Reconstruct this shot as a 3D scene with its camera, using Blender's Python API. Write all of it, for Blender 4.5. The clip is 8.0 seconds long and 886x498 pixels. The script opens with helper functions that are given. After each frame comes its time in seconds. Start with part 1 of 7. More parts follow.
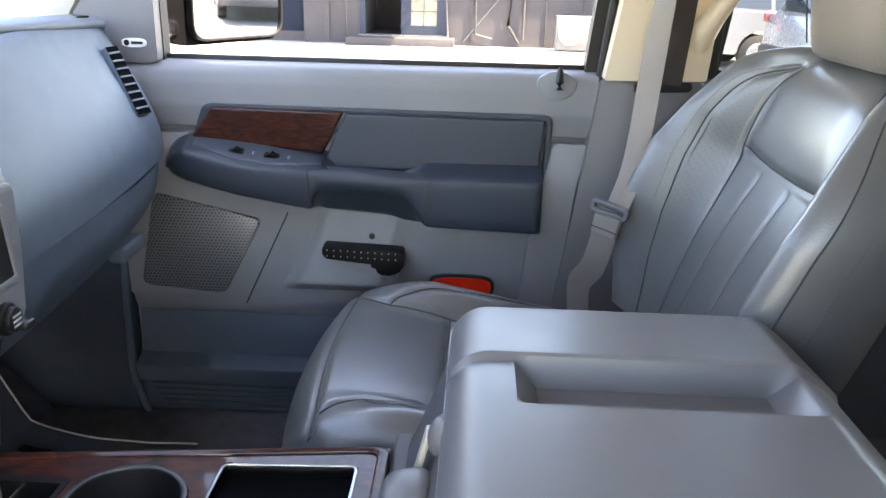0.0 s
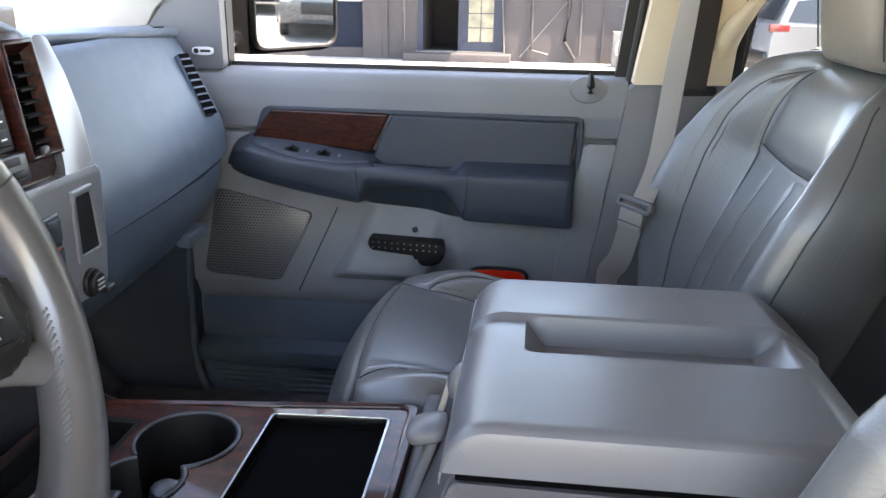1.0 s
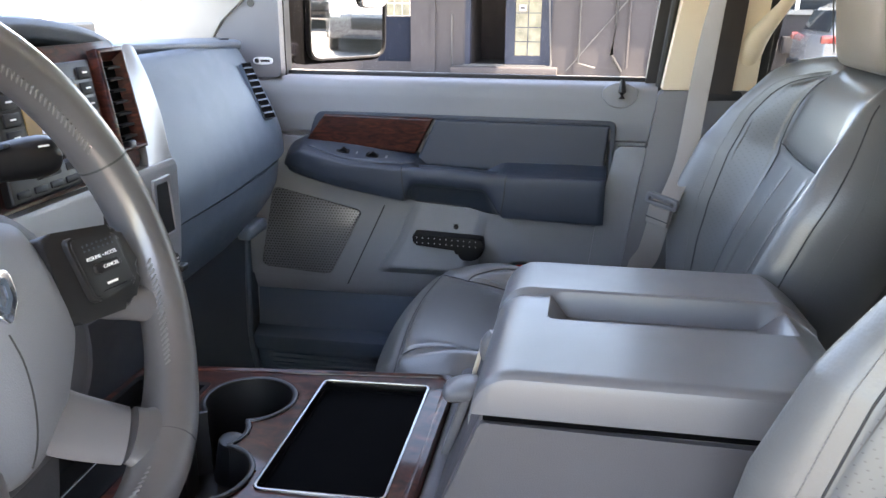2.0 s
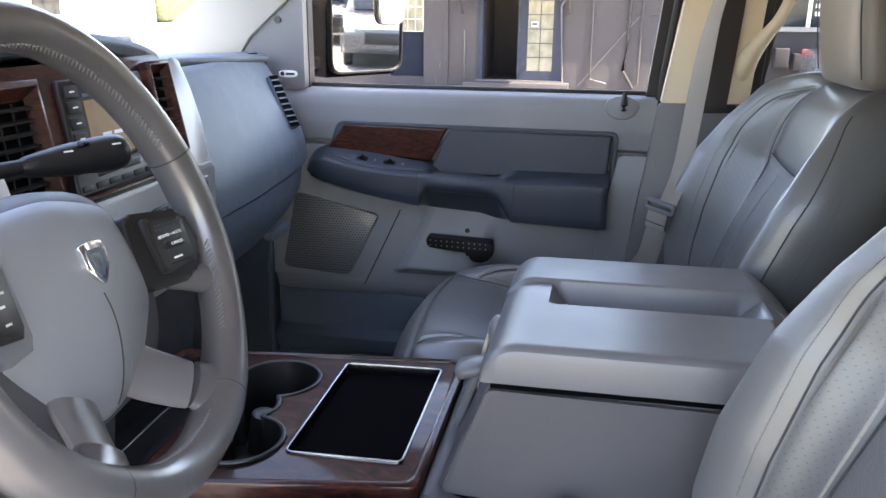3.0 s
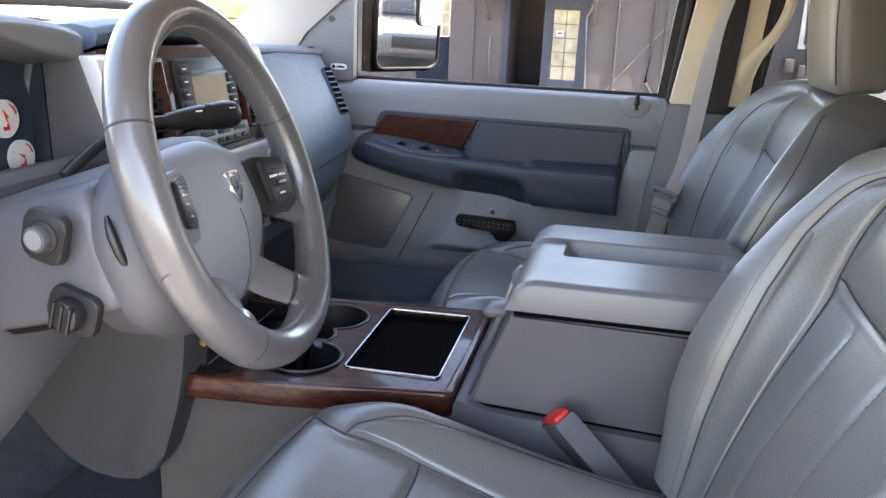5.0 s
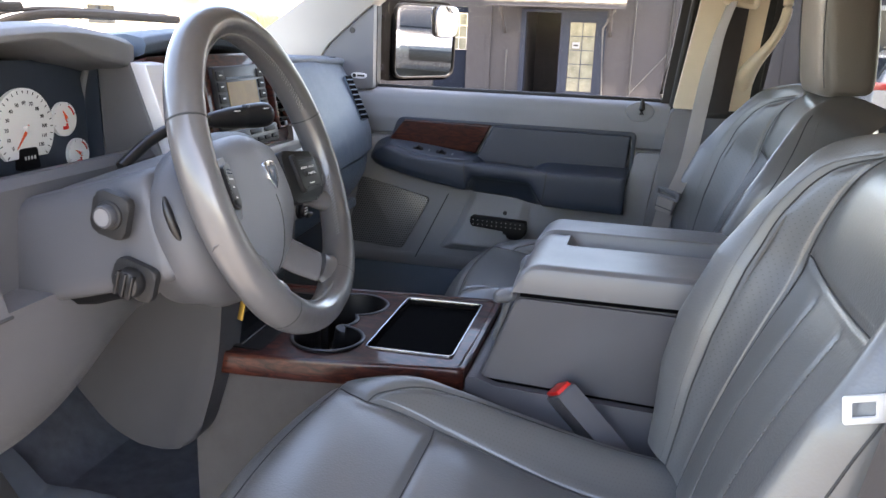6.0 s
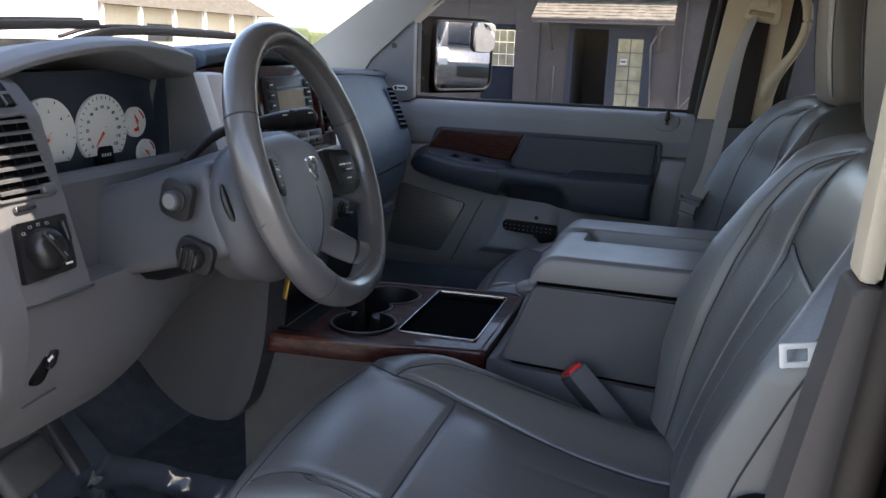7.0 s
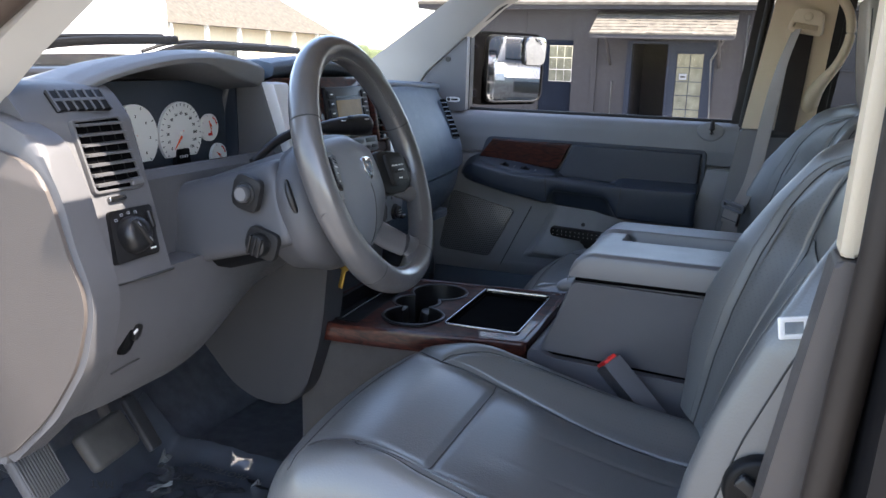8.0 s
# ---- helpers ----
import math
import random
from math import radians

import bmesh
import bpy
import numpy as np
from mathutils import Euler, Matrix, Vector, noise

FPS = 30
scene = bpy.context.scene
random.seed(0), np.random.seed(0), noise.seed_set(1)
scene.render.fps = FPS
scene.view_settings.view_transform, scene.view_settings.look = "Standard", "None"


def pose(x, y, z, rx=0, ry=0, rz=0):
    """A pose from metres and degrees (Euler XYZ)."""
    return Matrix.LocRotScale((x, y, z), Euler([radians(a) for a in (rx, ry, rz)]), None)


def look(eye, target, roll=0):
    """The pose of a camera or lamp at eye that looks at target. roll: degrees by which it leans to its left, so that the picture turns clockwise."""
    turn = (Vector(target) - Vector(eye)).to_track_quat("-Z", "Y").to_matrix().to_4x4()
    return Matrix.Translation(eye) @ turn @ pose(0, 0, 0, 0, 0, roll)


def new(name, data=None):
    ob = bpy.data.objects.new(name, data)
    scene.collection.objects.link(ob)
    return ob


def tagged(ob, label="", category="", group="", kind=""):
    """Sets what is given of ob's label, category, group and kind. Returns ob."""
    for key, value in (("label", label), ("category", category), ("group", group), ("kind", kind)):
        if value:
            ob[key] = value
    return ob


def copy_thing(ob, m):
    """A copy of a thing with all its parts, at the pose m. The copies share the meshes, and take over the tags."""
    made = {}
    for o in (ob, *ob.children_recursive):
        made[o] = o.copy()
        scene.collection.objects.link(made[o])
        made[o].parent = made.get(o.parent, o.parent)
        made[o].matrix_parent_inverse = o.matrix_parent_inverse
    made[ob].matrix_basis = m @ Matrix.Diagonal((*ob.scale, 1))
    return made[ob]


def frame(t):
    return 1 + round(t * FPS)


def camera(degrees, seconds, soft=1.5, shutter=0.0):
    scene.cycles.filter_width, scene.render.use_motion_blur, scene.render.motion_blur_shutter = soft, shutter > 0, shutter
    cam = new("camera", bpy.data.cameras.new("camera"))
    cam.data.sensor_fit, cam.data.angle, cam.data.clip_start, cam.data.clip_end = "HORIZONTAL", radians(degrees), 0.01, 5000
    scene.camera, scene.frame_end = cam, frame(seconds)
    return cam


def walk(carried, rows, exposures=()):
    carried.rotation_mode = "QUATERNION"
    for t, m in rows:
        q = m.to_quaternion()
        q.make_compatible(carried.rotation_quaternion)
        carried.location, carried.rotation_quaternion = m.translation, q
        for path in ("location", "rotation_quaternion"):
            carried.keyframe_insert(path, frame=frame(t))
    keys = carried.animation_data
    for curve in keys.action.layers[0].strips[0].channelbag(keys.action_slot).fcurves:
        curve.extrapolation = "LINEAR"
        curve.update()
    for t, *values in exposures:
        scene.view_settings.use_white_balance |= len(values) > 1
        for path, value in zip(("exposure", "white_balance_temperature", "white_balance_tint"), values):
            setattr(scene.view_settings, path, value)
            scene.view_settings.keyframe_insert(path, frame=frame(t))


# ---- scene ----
EXPOSURES = [(0, 4.05, 8200, 16), (0.5, 4.03, 8180, 16), (1, 3.75, 8150, 16), (1.5, 3.91, 8150, 16), (3, 3.49, 7800, 18), (4.5, 3.52, 7950, 18), (6, 3.29, 8000, 18), (6.5, 2.35, 7600, 17), (7, 2.01, 7300, 15), (7.5, 2.24, 7100, 14), (8, 2.41, 6950, 14)]
cam = camera(57.8, 8.0)
PATH = [
    (0, (0.059, 0.02, 1.767), (-0.016, 1.904, 1.1), 1.4),
    (0.5, (0.08, -0.046, 1.771), (-0.058, 1.841, 1.125), 0.8),
    (1, (0.103, -0.102, 1.76), (-0.11, 1.783, 1.128), 0.9),
    (1.5, (0.119, -0.161, 1.756), (-0.168, 1.72, 1.138), 0.5),
    (3, (0.15, -0.339, 1.764), (-0.206, 1.545, 1.197), 0.6),
    (3.5, (0.152, -0.395, 1.763), (-0.215, 1.492, 1.211), 0.7),
    (4, (0.156, -0.463, 1.762), (-0.215, 1.426, 1.22), 0.8),
    (4.5, (0.162, -0.528, 1.761), (-0.22, 1.353, 1.202), 2.2),
    (6, (0.202, -0.7, 1.752), (-0.239, 1.179, 1.225), 2.2),
    (6.5, (0.235, -0.764, 1.752), (-0.309, 1.091, 1.237), 1.7),
    (7, (0.273, -0.823, 1.747), (-0.284, 1.033, 1.255), 2.0),
    (7.5, (0.3, -0.877, 1.742), (-0.31, 0.968, 1.269), 2.2),
    (8, (0.326, -0.919, 1.739), (-0.367, 0.9, 1.28), 1.7),
]
walk(cam, [(t, look(eye, target, roll)) for t, eye, target, roll in PATH], EXPOSURES)

# ---- world and sun ----
world = bpy.data.worlds.new("sky")
scene.world = world
world.use_nodes = True
wn = world.node_tree.nodes
sky = wn.new("ShaderNodeTexSky")
sky.sky_type, sky.sun_disc = "NISHITA", False
SUN_ELEVATION, SUN_AZIMUTH = 54.0, 347.0
sky.sun_elevation, sky.sun_rotation = radians(SUN_ELEVATION), radians(90 - SUN_AZIMUTH)
sky.air_density, sky.dust_density = 1.0, 1.2
wn["Background"].inputs["Strength"].default_value = 0.15
world.node_tree.links.new(sky.outputs["Color"], wn["Background"].inputs["Color"])
sun_data = bpy.data.lights.new("sun", "SUN")
sun_data.energy, sun_data.angle, sun_data.color = 4.0, radians(0.5), (1.0, 0.95, 0.87)
sun_to = Vector((math.cos(radians(SUN_ELEVATION)) * math.cos(radians(SUN_AZIMUTH)), math.cos(radians(SUN_ELEVATION)) * math.sin(radians(SUN_AZIMUTH)), math.sin(radians(SUN_ELEVATION))))
sun = new("sun", sun_data)
sun.matrix_world = look(sun_to * 30, (0, 0, 0))


# ---- materials ----
def mat(name, color, rough=0.5, metal=0.0, vary=0.12, scale=6.0, bump=0.0, bscale=400.0, kind="noise", coat=0.0, spec=0.5, rvary=0.1, coat_rough=0.06):
    """A surface with colour variation, roughness variation and a fine relief."""
    m = bpy.data.materials.new(name)
    m.use_nodes = True
    nt = m.node_tree
    b = nt.nodes["Principled BSDF"]
    b.inputs["Metallic"].default_value = metal
    b.inputs["Specular IOR Level"].default_value = spec
    b.inputs["Coat Weight"].default_value = coat
    b.inputs["Coat Roughness"].default_value = coat_rough
    co = nt.nodes.new("ShaderNodeTexCoord").outputs["Object"]
    n = nt.nodes.new("ShaderNodeTexNoise")
    n.inputs["Scale"].default_value, n.inputs["Detail"].default_value = scale, 8.0
    nt.links.new(co, n.inputs["Vector"])
    r = nt.nodes.new("ShaderNodeValToRGB")
    c = Vector(color)
    r.color_ramp.elements[0].position, r.color_ramp.elements[1].position = 0.3, 0.7
    r.color_ramp.elements[0].color = (*(c * (1 - vary)), 1)
    r.color_ramp.elements[1].color = (*(c * (1 + vary)), 1)
    nt.links.new(n.outputs["Fac"], r.inputs["Fac"])
    nt.links.new(r.outputs["Color"], b.inputs["Base Color"])
    q = nt.nodes.new("ShaderNodeMapRange")
    q.inputs["To Min"].default_value, q.inputs["To Max"].default_value = max(0.02, rough - rvary), min(1, rough + rvary)
    n2 = nt.nodes.new("ShaderNodeTexNoise")
    n2.inputs["Scale"].default_value, n2.inputs["Detail"].default_value = scale * 5, 5.0
    nt.links.new(co, n2.inputs["Vector"])
    nt.links.new(n2.outputs["Fac"], q.inputs["Value"])
    nt.links.new(q.outputs["Result"], b.inputs["Roughness"])
    if bump:
        t = nt.nodes.new("ShaderNodeTexVoronoi" if kind == "voronoi" else "ShaderNodeTexNoise")
        t.inputs["Scale"].default_value = bscale
        nt.links.new(co, t.inputs["Vector"])
        u = nt.nodes.new("ShaderNodeBump")
        u.inputs["Strength"].default_value, u.inputs["Distance"].default_value = bump, 0.002
        nt.links.new(t.outputs[0], u.inputs["Height"])
        nt.links.new(u.outputs["Normal"], b.inputs["Normal"])
    return m


def dotted(name, color, hole, pitch, radius, rough=0.55, plane="xz", skew=True):
    """A surface with rows of small punched holes, laid out in one plane."""
    m = mat(name, color, rough, vary=0.05, scale=2.5, bump=0.0, rvary=0.03, coat=0.7, coat_rough=0.27)
    nt = m.node_tree
    b = nt.nodes["Principled BSDF"]
    base = b.inputs["Base Color"].links[0].from_socket
    co = nt.nodes.new("ShaderNodeTexCoord").outputs["Object"]
    sep = nt.nodes.new("ShaderNodeSeparateXYZ")
    nt.links.new(co, sep.inputs[0])

    def op(kind, a, c=None):
        o = nt.nodes.new("ShaderNodeMath")
        o.operation = kind
        for i, v in enumerate((a, c)):
            if v is None:
                continue
            if isinstance(v, (int, float)):
                o.inputs[i].default_value = v
            else:
                nt.links.new(v, o.inputs[i])
        return o.outputs[0]
    a, c = sep.outputs["XYZ".index(plane[0].upper())], sep.outputs["XYZ".index(plane[1].upper())]
    a, c = op("DIVIDE", a, pitch), op("DIVIDE", c, pitch * (0.866 if skew else 1))
    row = op("FLOOR", c)
    if skew:
        a = op("ADD", a, op("MULTIPLY", row, 0.5))
    fa, fc = op("SUBTRACT", op("FRACT", a), 0.5), op("SUBTRACT", op("FRACT", c), 0.5)
    d = op("SQRT", op("ADD", op("MULTIPLY", fa, fa), op("MULTIPLY", fc, fc)))
    inside = op("LESS_THAN", d, radius)
    mix = nt.nodes.new("ShaderNodeMix")
    mix.data_type = "RGBA"
    nt.links.new(inside, mix.inputs["Factor"])
    nt.links.new(base, mix.inputs["A"])
    mix.inputs["B"].default_value = (*hole, 1)
    nt.links.new(mix.outputs["Result"], b.inputs["Base Color"])
    u = nt.nodes.new("ShaderNodeBump")
    u.inputs["Strength"].default_value, u.inputs["Distance"].default_value = 0.6, 0.001
    u.invert = True
    nt.links.new(inside, u.inputs["Height"])
    nt.links.new(u.outputs["Normal"], b.inputs["Normal"])
    return m


def glassy(name, tint=(1, 1, 1), gloss=0.04):
    """Thin clear glass: mostly clear, with a faint reflection."""
    m = bpy.data.materials.new(name)
    m.use_nodes = True
    nt = m.node_tree
    nt.nodes.remove(nt.nodes["Principled BSDF"])
    tr, gl, mx = (nt.nodes.new(k) for k in ("ShaderNodeBsdfTransparent", "ShaderNodeBsdfGlossy", "ShaderNodeMixShader"))
    tr.inputs["Color"].default_value = (*tint, 1)
    gl.inputs["Roughness"].default_value = gloss
    mx.inputs[0].default_value = 0.004
    nt.links.new(tr.outputs[0], mx.inputs[1])
    nt.links.new(gl.outputs[0], mx.inputs[2])
    nt.links.new(mx.outputs[0], nt.nodes["Material Output"].inputs[0])
    return m


def burl(name):
    """Dark red-brown lacquered burl wood."""
    m = mat(name, (0.1, 0.03, 0.018), 0.5, coat=0.5, vary=0.3, coat_rough=0.06, spec=0.15)
    nt = m.node_tree
    b = nt.nodes["Principled BSDF"]
    co = nt.nodes.new("ShaderNodeTexCoord").outputs["Object"]
    w = nt.nodes.new("ShaderNodeTexNoise")
    w.inputs["Scale"].default_value, w.inputs["Detail"].default_value, w.inputs["Distortion"].default_value = 34.0, 10.0, 1.6
    mp = nt.nodes.new("ShaderNodeMapping")
    mp.inputs["Scale"].default_value = (0.7, 1.0, 2.6)
    nt.links.new(co, mp.inputs["Vector"])
    nt.links.new(mp.outputs[0], w.inputs["Vector"])
    r = nt.nodes.new("ShaderNodeValToRGB")
    e = r.color_ramp.elements
    e[0].position, e[0].color = 0.3, (0.01, 0.003, 0.0025, 1)
    e[1].position, e[1].color = 0.75, (0.1, 0.023, 0.011, 1)
    k = e.new(0.55)
    k.color = (0.05, 0.011, 0.0065, 1)
    nt.links.new(w.outputs["Fac"], r.inputs["Fac"])
    nt.links.new(r.outputs["Color"], b.inputs["Base Color"])
    return m


M_TRIM = mat("light_grey_plastic", (0.226, 0.234, 0.25), 0.45, vary=0.06, bump=0.25, bscale=900)
M_DASH = mat("slate_plastic", (0.072, 0.102, 0.138), 0.46, vary=0.06, bump=0.3, bscale=800, kind="voronoi", coat=0.12, coat_rough=0.35)
M_DARK = mat("dark_slate_vinyl", (0.03, 0.041, 0.059), 0.42, vary=0.08, bump=0.3, bscale=700, kind="voronoi", coat=0.15, coat_rough=0.3)
M_COLUMN = mat("mid_grey_plastic", (0.155, 0.155, 0.162), 0.45, vary=0.06, bump=0.25, bscale=900)
M_DRIVER = mat("dark_grey_plastic", (0.1, 0.1, 0.106), 0.45, vary=0.05, bump=0.25, bscale=900)
M_STEER = mat("column_grey_plastic", (0.072, 0.073, 0.08), 0.46, vary=0.05, bump=0.25, bscale=900)
# dark parts, and grey panels whose shade is put into the colour
M_LOWER = mat("charcoal_shade_plastic", (0.048, 0.049, 0.054), 0.5, vary=0.06, bump=0.25, bscale=900)
M_SATIN = mat("satin_metal", (0.32, 0.32, 0.33), 0.22, metal=1.0, vary=0.02, rvary=0.04)
# grey trim, browned in colour for the warm light on it
M_JAMB = mat("warm_lit_grey_trim", (0.082, 0.07, 0.064), 0.5, vary=0.05, bump=0.2, bscale=800)
M_HEADREST = mat("warm_grey_leather", (0.165, 0.146, 0.123), 0.38, vary=0.05, scale=3, bump=0.12, bscale=330, kind="voronoi", rvary=0.04)
M_HOOD = mat("soft_grey_dash_pad", (0.17, 0.172, 0.178), 0.5, vary=0.06, bump=0.3, bscale=800, kind="voronoi")
M_PAD = mat("hub_grey_vinyl", (0.208, 0.22, 0.242), 0.42, vary=0.04, scale=3, bump=0.2, bscale=900)
M_SPOKE = mat("satin_grey_spoke", (0.14, 0.138, 0.14), 0.33, vary=0.05, scale=4, bump=0.05, bscale=900)
M_PILLAR = mat("pale_grey_pillar_cloth", (0.5, 0.48, 0.44), 0.85, vary=0.05, bump=0.3, bscale=900)
M_LID = mat("smooth_grey_vinyl", (0.168, 0.168, 0.176), 0.36, vary=0.05, scale=3, bump=0.1, bscale=700, coat=0.15, coat_rough=0.25)
M_BOX = mat("box_grey_plastic", (0.095, 0.091, 0.099), 0.5, vary=0.06, bump=0.3, bscale=900)
M_LEATHER = mat("slate_leather", (0.118, 0.121, 0.12), 0.36, vary=0.06, scale=2.5, bump=0.14, bscale=330, kind="voronoi", rvary=0.04, coat=0.9, coat_rough=0.26)
M_PERF = dotted("perforated_leather", (0.118, 0.121, 0.12), (0.085, 0.086, 0.085), 0.0062, 0.13, 0.34, "yz")
M_PERF_FLAT = dotted("perforated_cushion_leather", (0.118, 0.121, 0.12), (0.085, 0.086, 0.085), 0.0062, 0.13, 0.34, "xy")
# seam thread, dark enough to carry the shade of the crease too
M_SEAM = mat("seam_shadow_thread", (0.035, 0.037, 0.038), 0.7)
M_THREAD = mat("grey_thread", (0.15, 0.15, 0.147), 0.8)
M_WHEEL = mat("worn_grey_leather", (0.092, 0.09, 0.092), 0.32, vary=0.12, scale=14, bump=0.12, bscale=90, rvary=0.08, coat=0.9, coat_rough=0.2)
M_TAN = mat("tan_plastic", (0.72, 0.61, 0.45), 0.5, vary=0.05, bump=0.2, bscale=800)
M_LINER = mat("tan_headliner_cloth", (0.55, 0.47, 0.37), 0.9, vary=0.07, bump=0.4, bscale=900)
M_BELT = mat("grey_webbing", (0.27, 0.238, 0.212), 0.6, vary=0.08, bump=0.5, bscale=1200)
M_BELT_TAN = mat("brown_webbing", (0.035, 0.028, 0.025), 0.7, vary=0.08, bump=0.5, bscale=1200)
M_WOOD = burl("burl_wood")
M_BLACK = mat("black_plastic", (0.012, 0.012, 0.013), 0.35, vary=0.1)
M_TRAY = mat("matt_black_liner", (0.004, 0.004, 0.0045), 0.5, spec=0.25, vary=0.1)
# black liner, also put in as the shade of vents and box gaps
M_PIT = mat("black_liner_and_gap_shade", (0.0025, 0.0025, 0.003), 0.95, spec=0.04, vary=0.2)
M_RUBBER = mat("black_rubber", (0.01, 0.01, 0.011), 0.6, vary=0.1)
M_CHROME = mat("chrome", (0.8, 0.8, 0.82), 0.12, metal=1.0, vary=0.02, rvary=0.04)
M_SILVER = mat("silver_paint", (0.33, 0.34, 0.36), 0.34, metal=0.5, vary=0.03, rvary=0.05)
M_CARPET = mat("grey_carpet", (0.105, 0.097, 0.094), 0.95, vary=0.06, scale=30, bump=0.8, bscale=1500)
M_CARPET_DARK = mat("dark_floor_carpet", (0.1, 0.108, 0.127), 0.95, vary=0.2, scale=30, bump=0.8, bscale=1500)
M_RED = mat("red_button_plastic", (0.7, 0.02, 0.015), 0.35, vary=0.05)
M_REFLECTOR = mat("red_reflector", (0.85, 0.03, 0.01), 0.12, vary=0.1, coat=1.0)
M_WHITE = mat("white_print", (0.75, 0.75, 0.73), 0.5, vary=0.03)
M_DIAL = mat("white_dial_face", (0.82, 0.82, 0.8), 0.4, vary=0.03)
M_NEEDLE = mat("orange_needle", (0.8, 0.09, 0.02), 0.4, vary=0.02)
M_GLASS = glassy("window_glass")
M_TINT = glassy("rear_window_glass", (0.8, 0.82, 0.82))
M_PRIVACY = glassy("light_cutting_glass", (0.22, 0.23, 0.23))
M_MIRROR = mat("mirror_glass", (0.55, 0.57, 0.58), 0.02, metal=1.0, vary=0.01, rvary=0.0)
M_BODY = mat("black_car_paint", (0.006, 0.006, 0.008), 0.2, vary=0.1, coat=1.0)
M_JAMBPAINT = mat("dull_black_paint", (0.005, 0.005, 0.006), 0.45, vary=0.2, spec=0.25)
M_ASPHALT = mat("worn_asphalt", (0.16, 0.154, 0.145), 0.9, vary=0.2, scale=1.5, bump=0.5, bscale=90)
M_CONCRETE = mat("pale_concrete", (0.29, 0.282, 0.27), 0.9, vary=0.15, scale=1.5, bump=0.4, bscale=60)
M_WALL = mat("mauve_grey_siding", (0.031, 0.028, 0.0305), 0.8, vary=0.1, scale=1.2, bump=0.3, bscale=40)
M_WALLDK = mat("dark_mauve_siding", (0.036, 0.033, 0.036), 0.8, vary=0.1, scale=1.2)
# blue door paint, darkened in colour for its shade in the recess
M_DOORNAVY = mat("shaded_navy_door_paint", (0.007, 0.01, 0.018), 0.7, spec=0.1, vary=0.08, scale=3)
M_DOORBLUE = mat("blue_grey_door_paint", (0.017, 0.022, 0.036), 0.6, spec=0.2, vary=0.06, scale=3)
M_SHINGLE = mat("weathered_shingle", (0.12, 0.106, 0.086), 0.9, vary=0.35, scale=5, bump=0.5, bscale=30)
M_ROOFTILE = mat("grey_brown_roof_tile", (0.085, 0.075, 0.058), 0.9, vary=0.3, scale=4, bump=0.5, bscale=20)
M_WHITEPAINT = mat("white_paint", (0.78, 0.78, 0.76), 0.5, vary=0.05)
M_CREAM = mat("cream_stucco", (0.6, 0.52, 0.38), 0.85, vary=0.08)
M_PIPE = mat("weathered_pipe_paint", (0.085, 0.085, 0.083), 0.6)
# walls coloured near black for the dimness of the room
M_DARKROOM = mat("dim_interior", (0.013, 0.008, 0.008), 0.9, vary=0.3)
M_CARWHITE = mat("white_car_paint", (0.17, 0.174, 0.185), 0.25, vary=0.03, coat=1.0)
M_CARSILVER = mat("silver_car_paint", (0.25, 0.26, 0.28), 0.28, metal=0.4, vary=0.03, coat=1.0)
M_CARGLASS = mat("dark_car_glass", (0.02, 0.025, 0.03), 0.06, vary=0.05)
M_TYRE = mat("tyre_rubber", (0.02, 0.02, 0.02), 0.8, vary=0.15)
M_TAIL = mat("red_tail_lamp", (0.2, 0.025, 0.022), 0.15, vary=0.1, coat=1.0)


# ---- mesh tools ----
def thing(name, at, label, category, group="", kind=""):
    e = new(name)
    e.empty_display_size = 0.05
    e.matrix_basis = Matrix.Translation(at)
    return tagged(e, label, category, group, kind)


def part(name, bm, material, parent=None, label="", sharp=38):
    """One bmesh, given in world places, as one mesh object under a thing or a part."""
    bmesh.ops.recalc_face_normals(bm, faces=bm.faces[:])
    me = bpy.data.meshes.new(name)
    bm.to_mesh(me)
    bm.free()
    me.materials.append(material)
    me.polygons.foreach_set("use_smooth", [True] * len(me.polygons))
    me.set_sharp_from_angle(angle=radians(sharp))
    ob = new(name, me)
    if parent is not None:
        ob.parent = parent
        if parent.type == "EMPTY":
            ob.matrix_parent_inverse = parent.matrix_basis.inverted()
    if label:
        ob["label"] = label
    return ob


def setting(name, bm, material, label, category, sharp=38):
    return tagged(part(name, bm, material, sharp=sharp), label, category, "", "structure")


def bevel(bm, r, seg=3, angle=30):
    bm.normal_update()
    edges = [e for e in bm.edges if len(e.link_faces) == 2 and e.calc_face_angle(0) > radians(angle)]
    if r > 0 and edges:
        bmesh.ops.bevel(bm, geom=edges, offset=r, segments=seg, profile=0.5, affect="EDGES", clamp_overlap=True)
    return bm


def box(x0, x1, y0, y1, z0, z1, r=0.0, seg=3, m=None):
    bm = bmesh.new()
    v = [bm.verts.new((x, y, z)) for z in (z0, z1) for x, y in ((x0, y0), (x1, y0), (x1, y1), (x0, y1))]
    for f in ((3, 2, 1, 0), (4, 5, 6, 7), (0, 1, 5, 4), (1, 2, 6, 5), (2, 3, 7, 6), (3, 0, 4, 7)):
        bm.faces.new([v[i] for i in f])
    bevel(bm, r, seg)
    if m is not None:
        bmesh.ops.transform(bm, matrix=m, verts=bm.verts[:])
    return bm


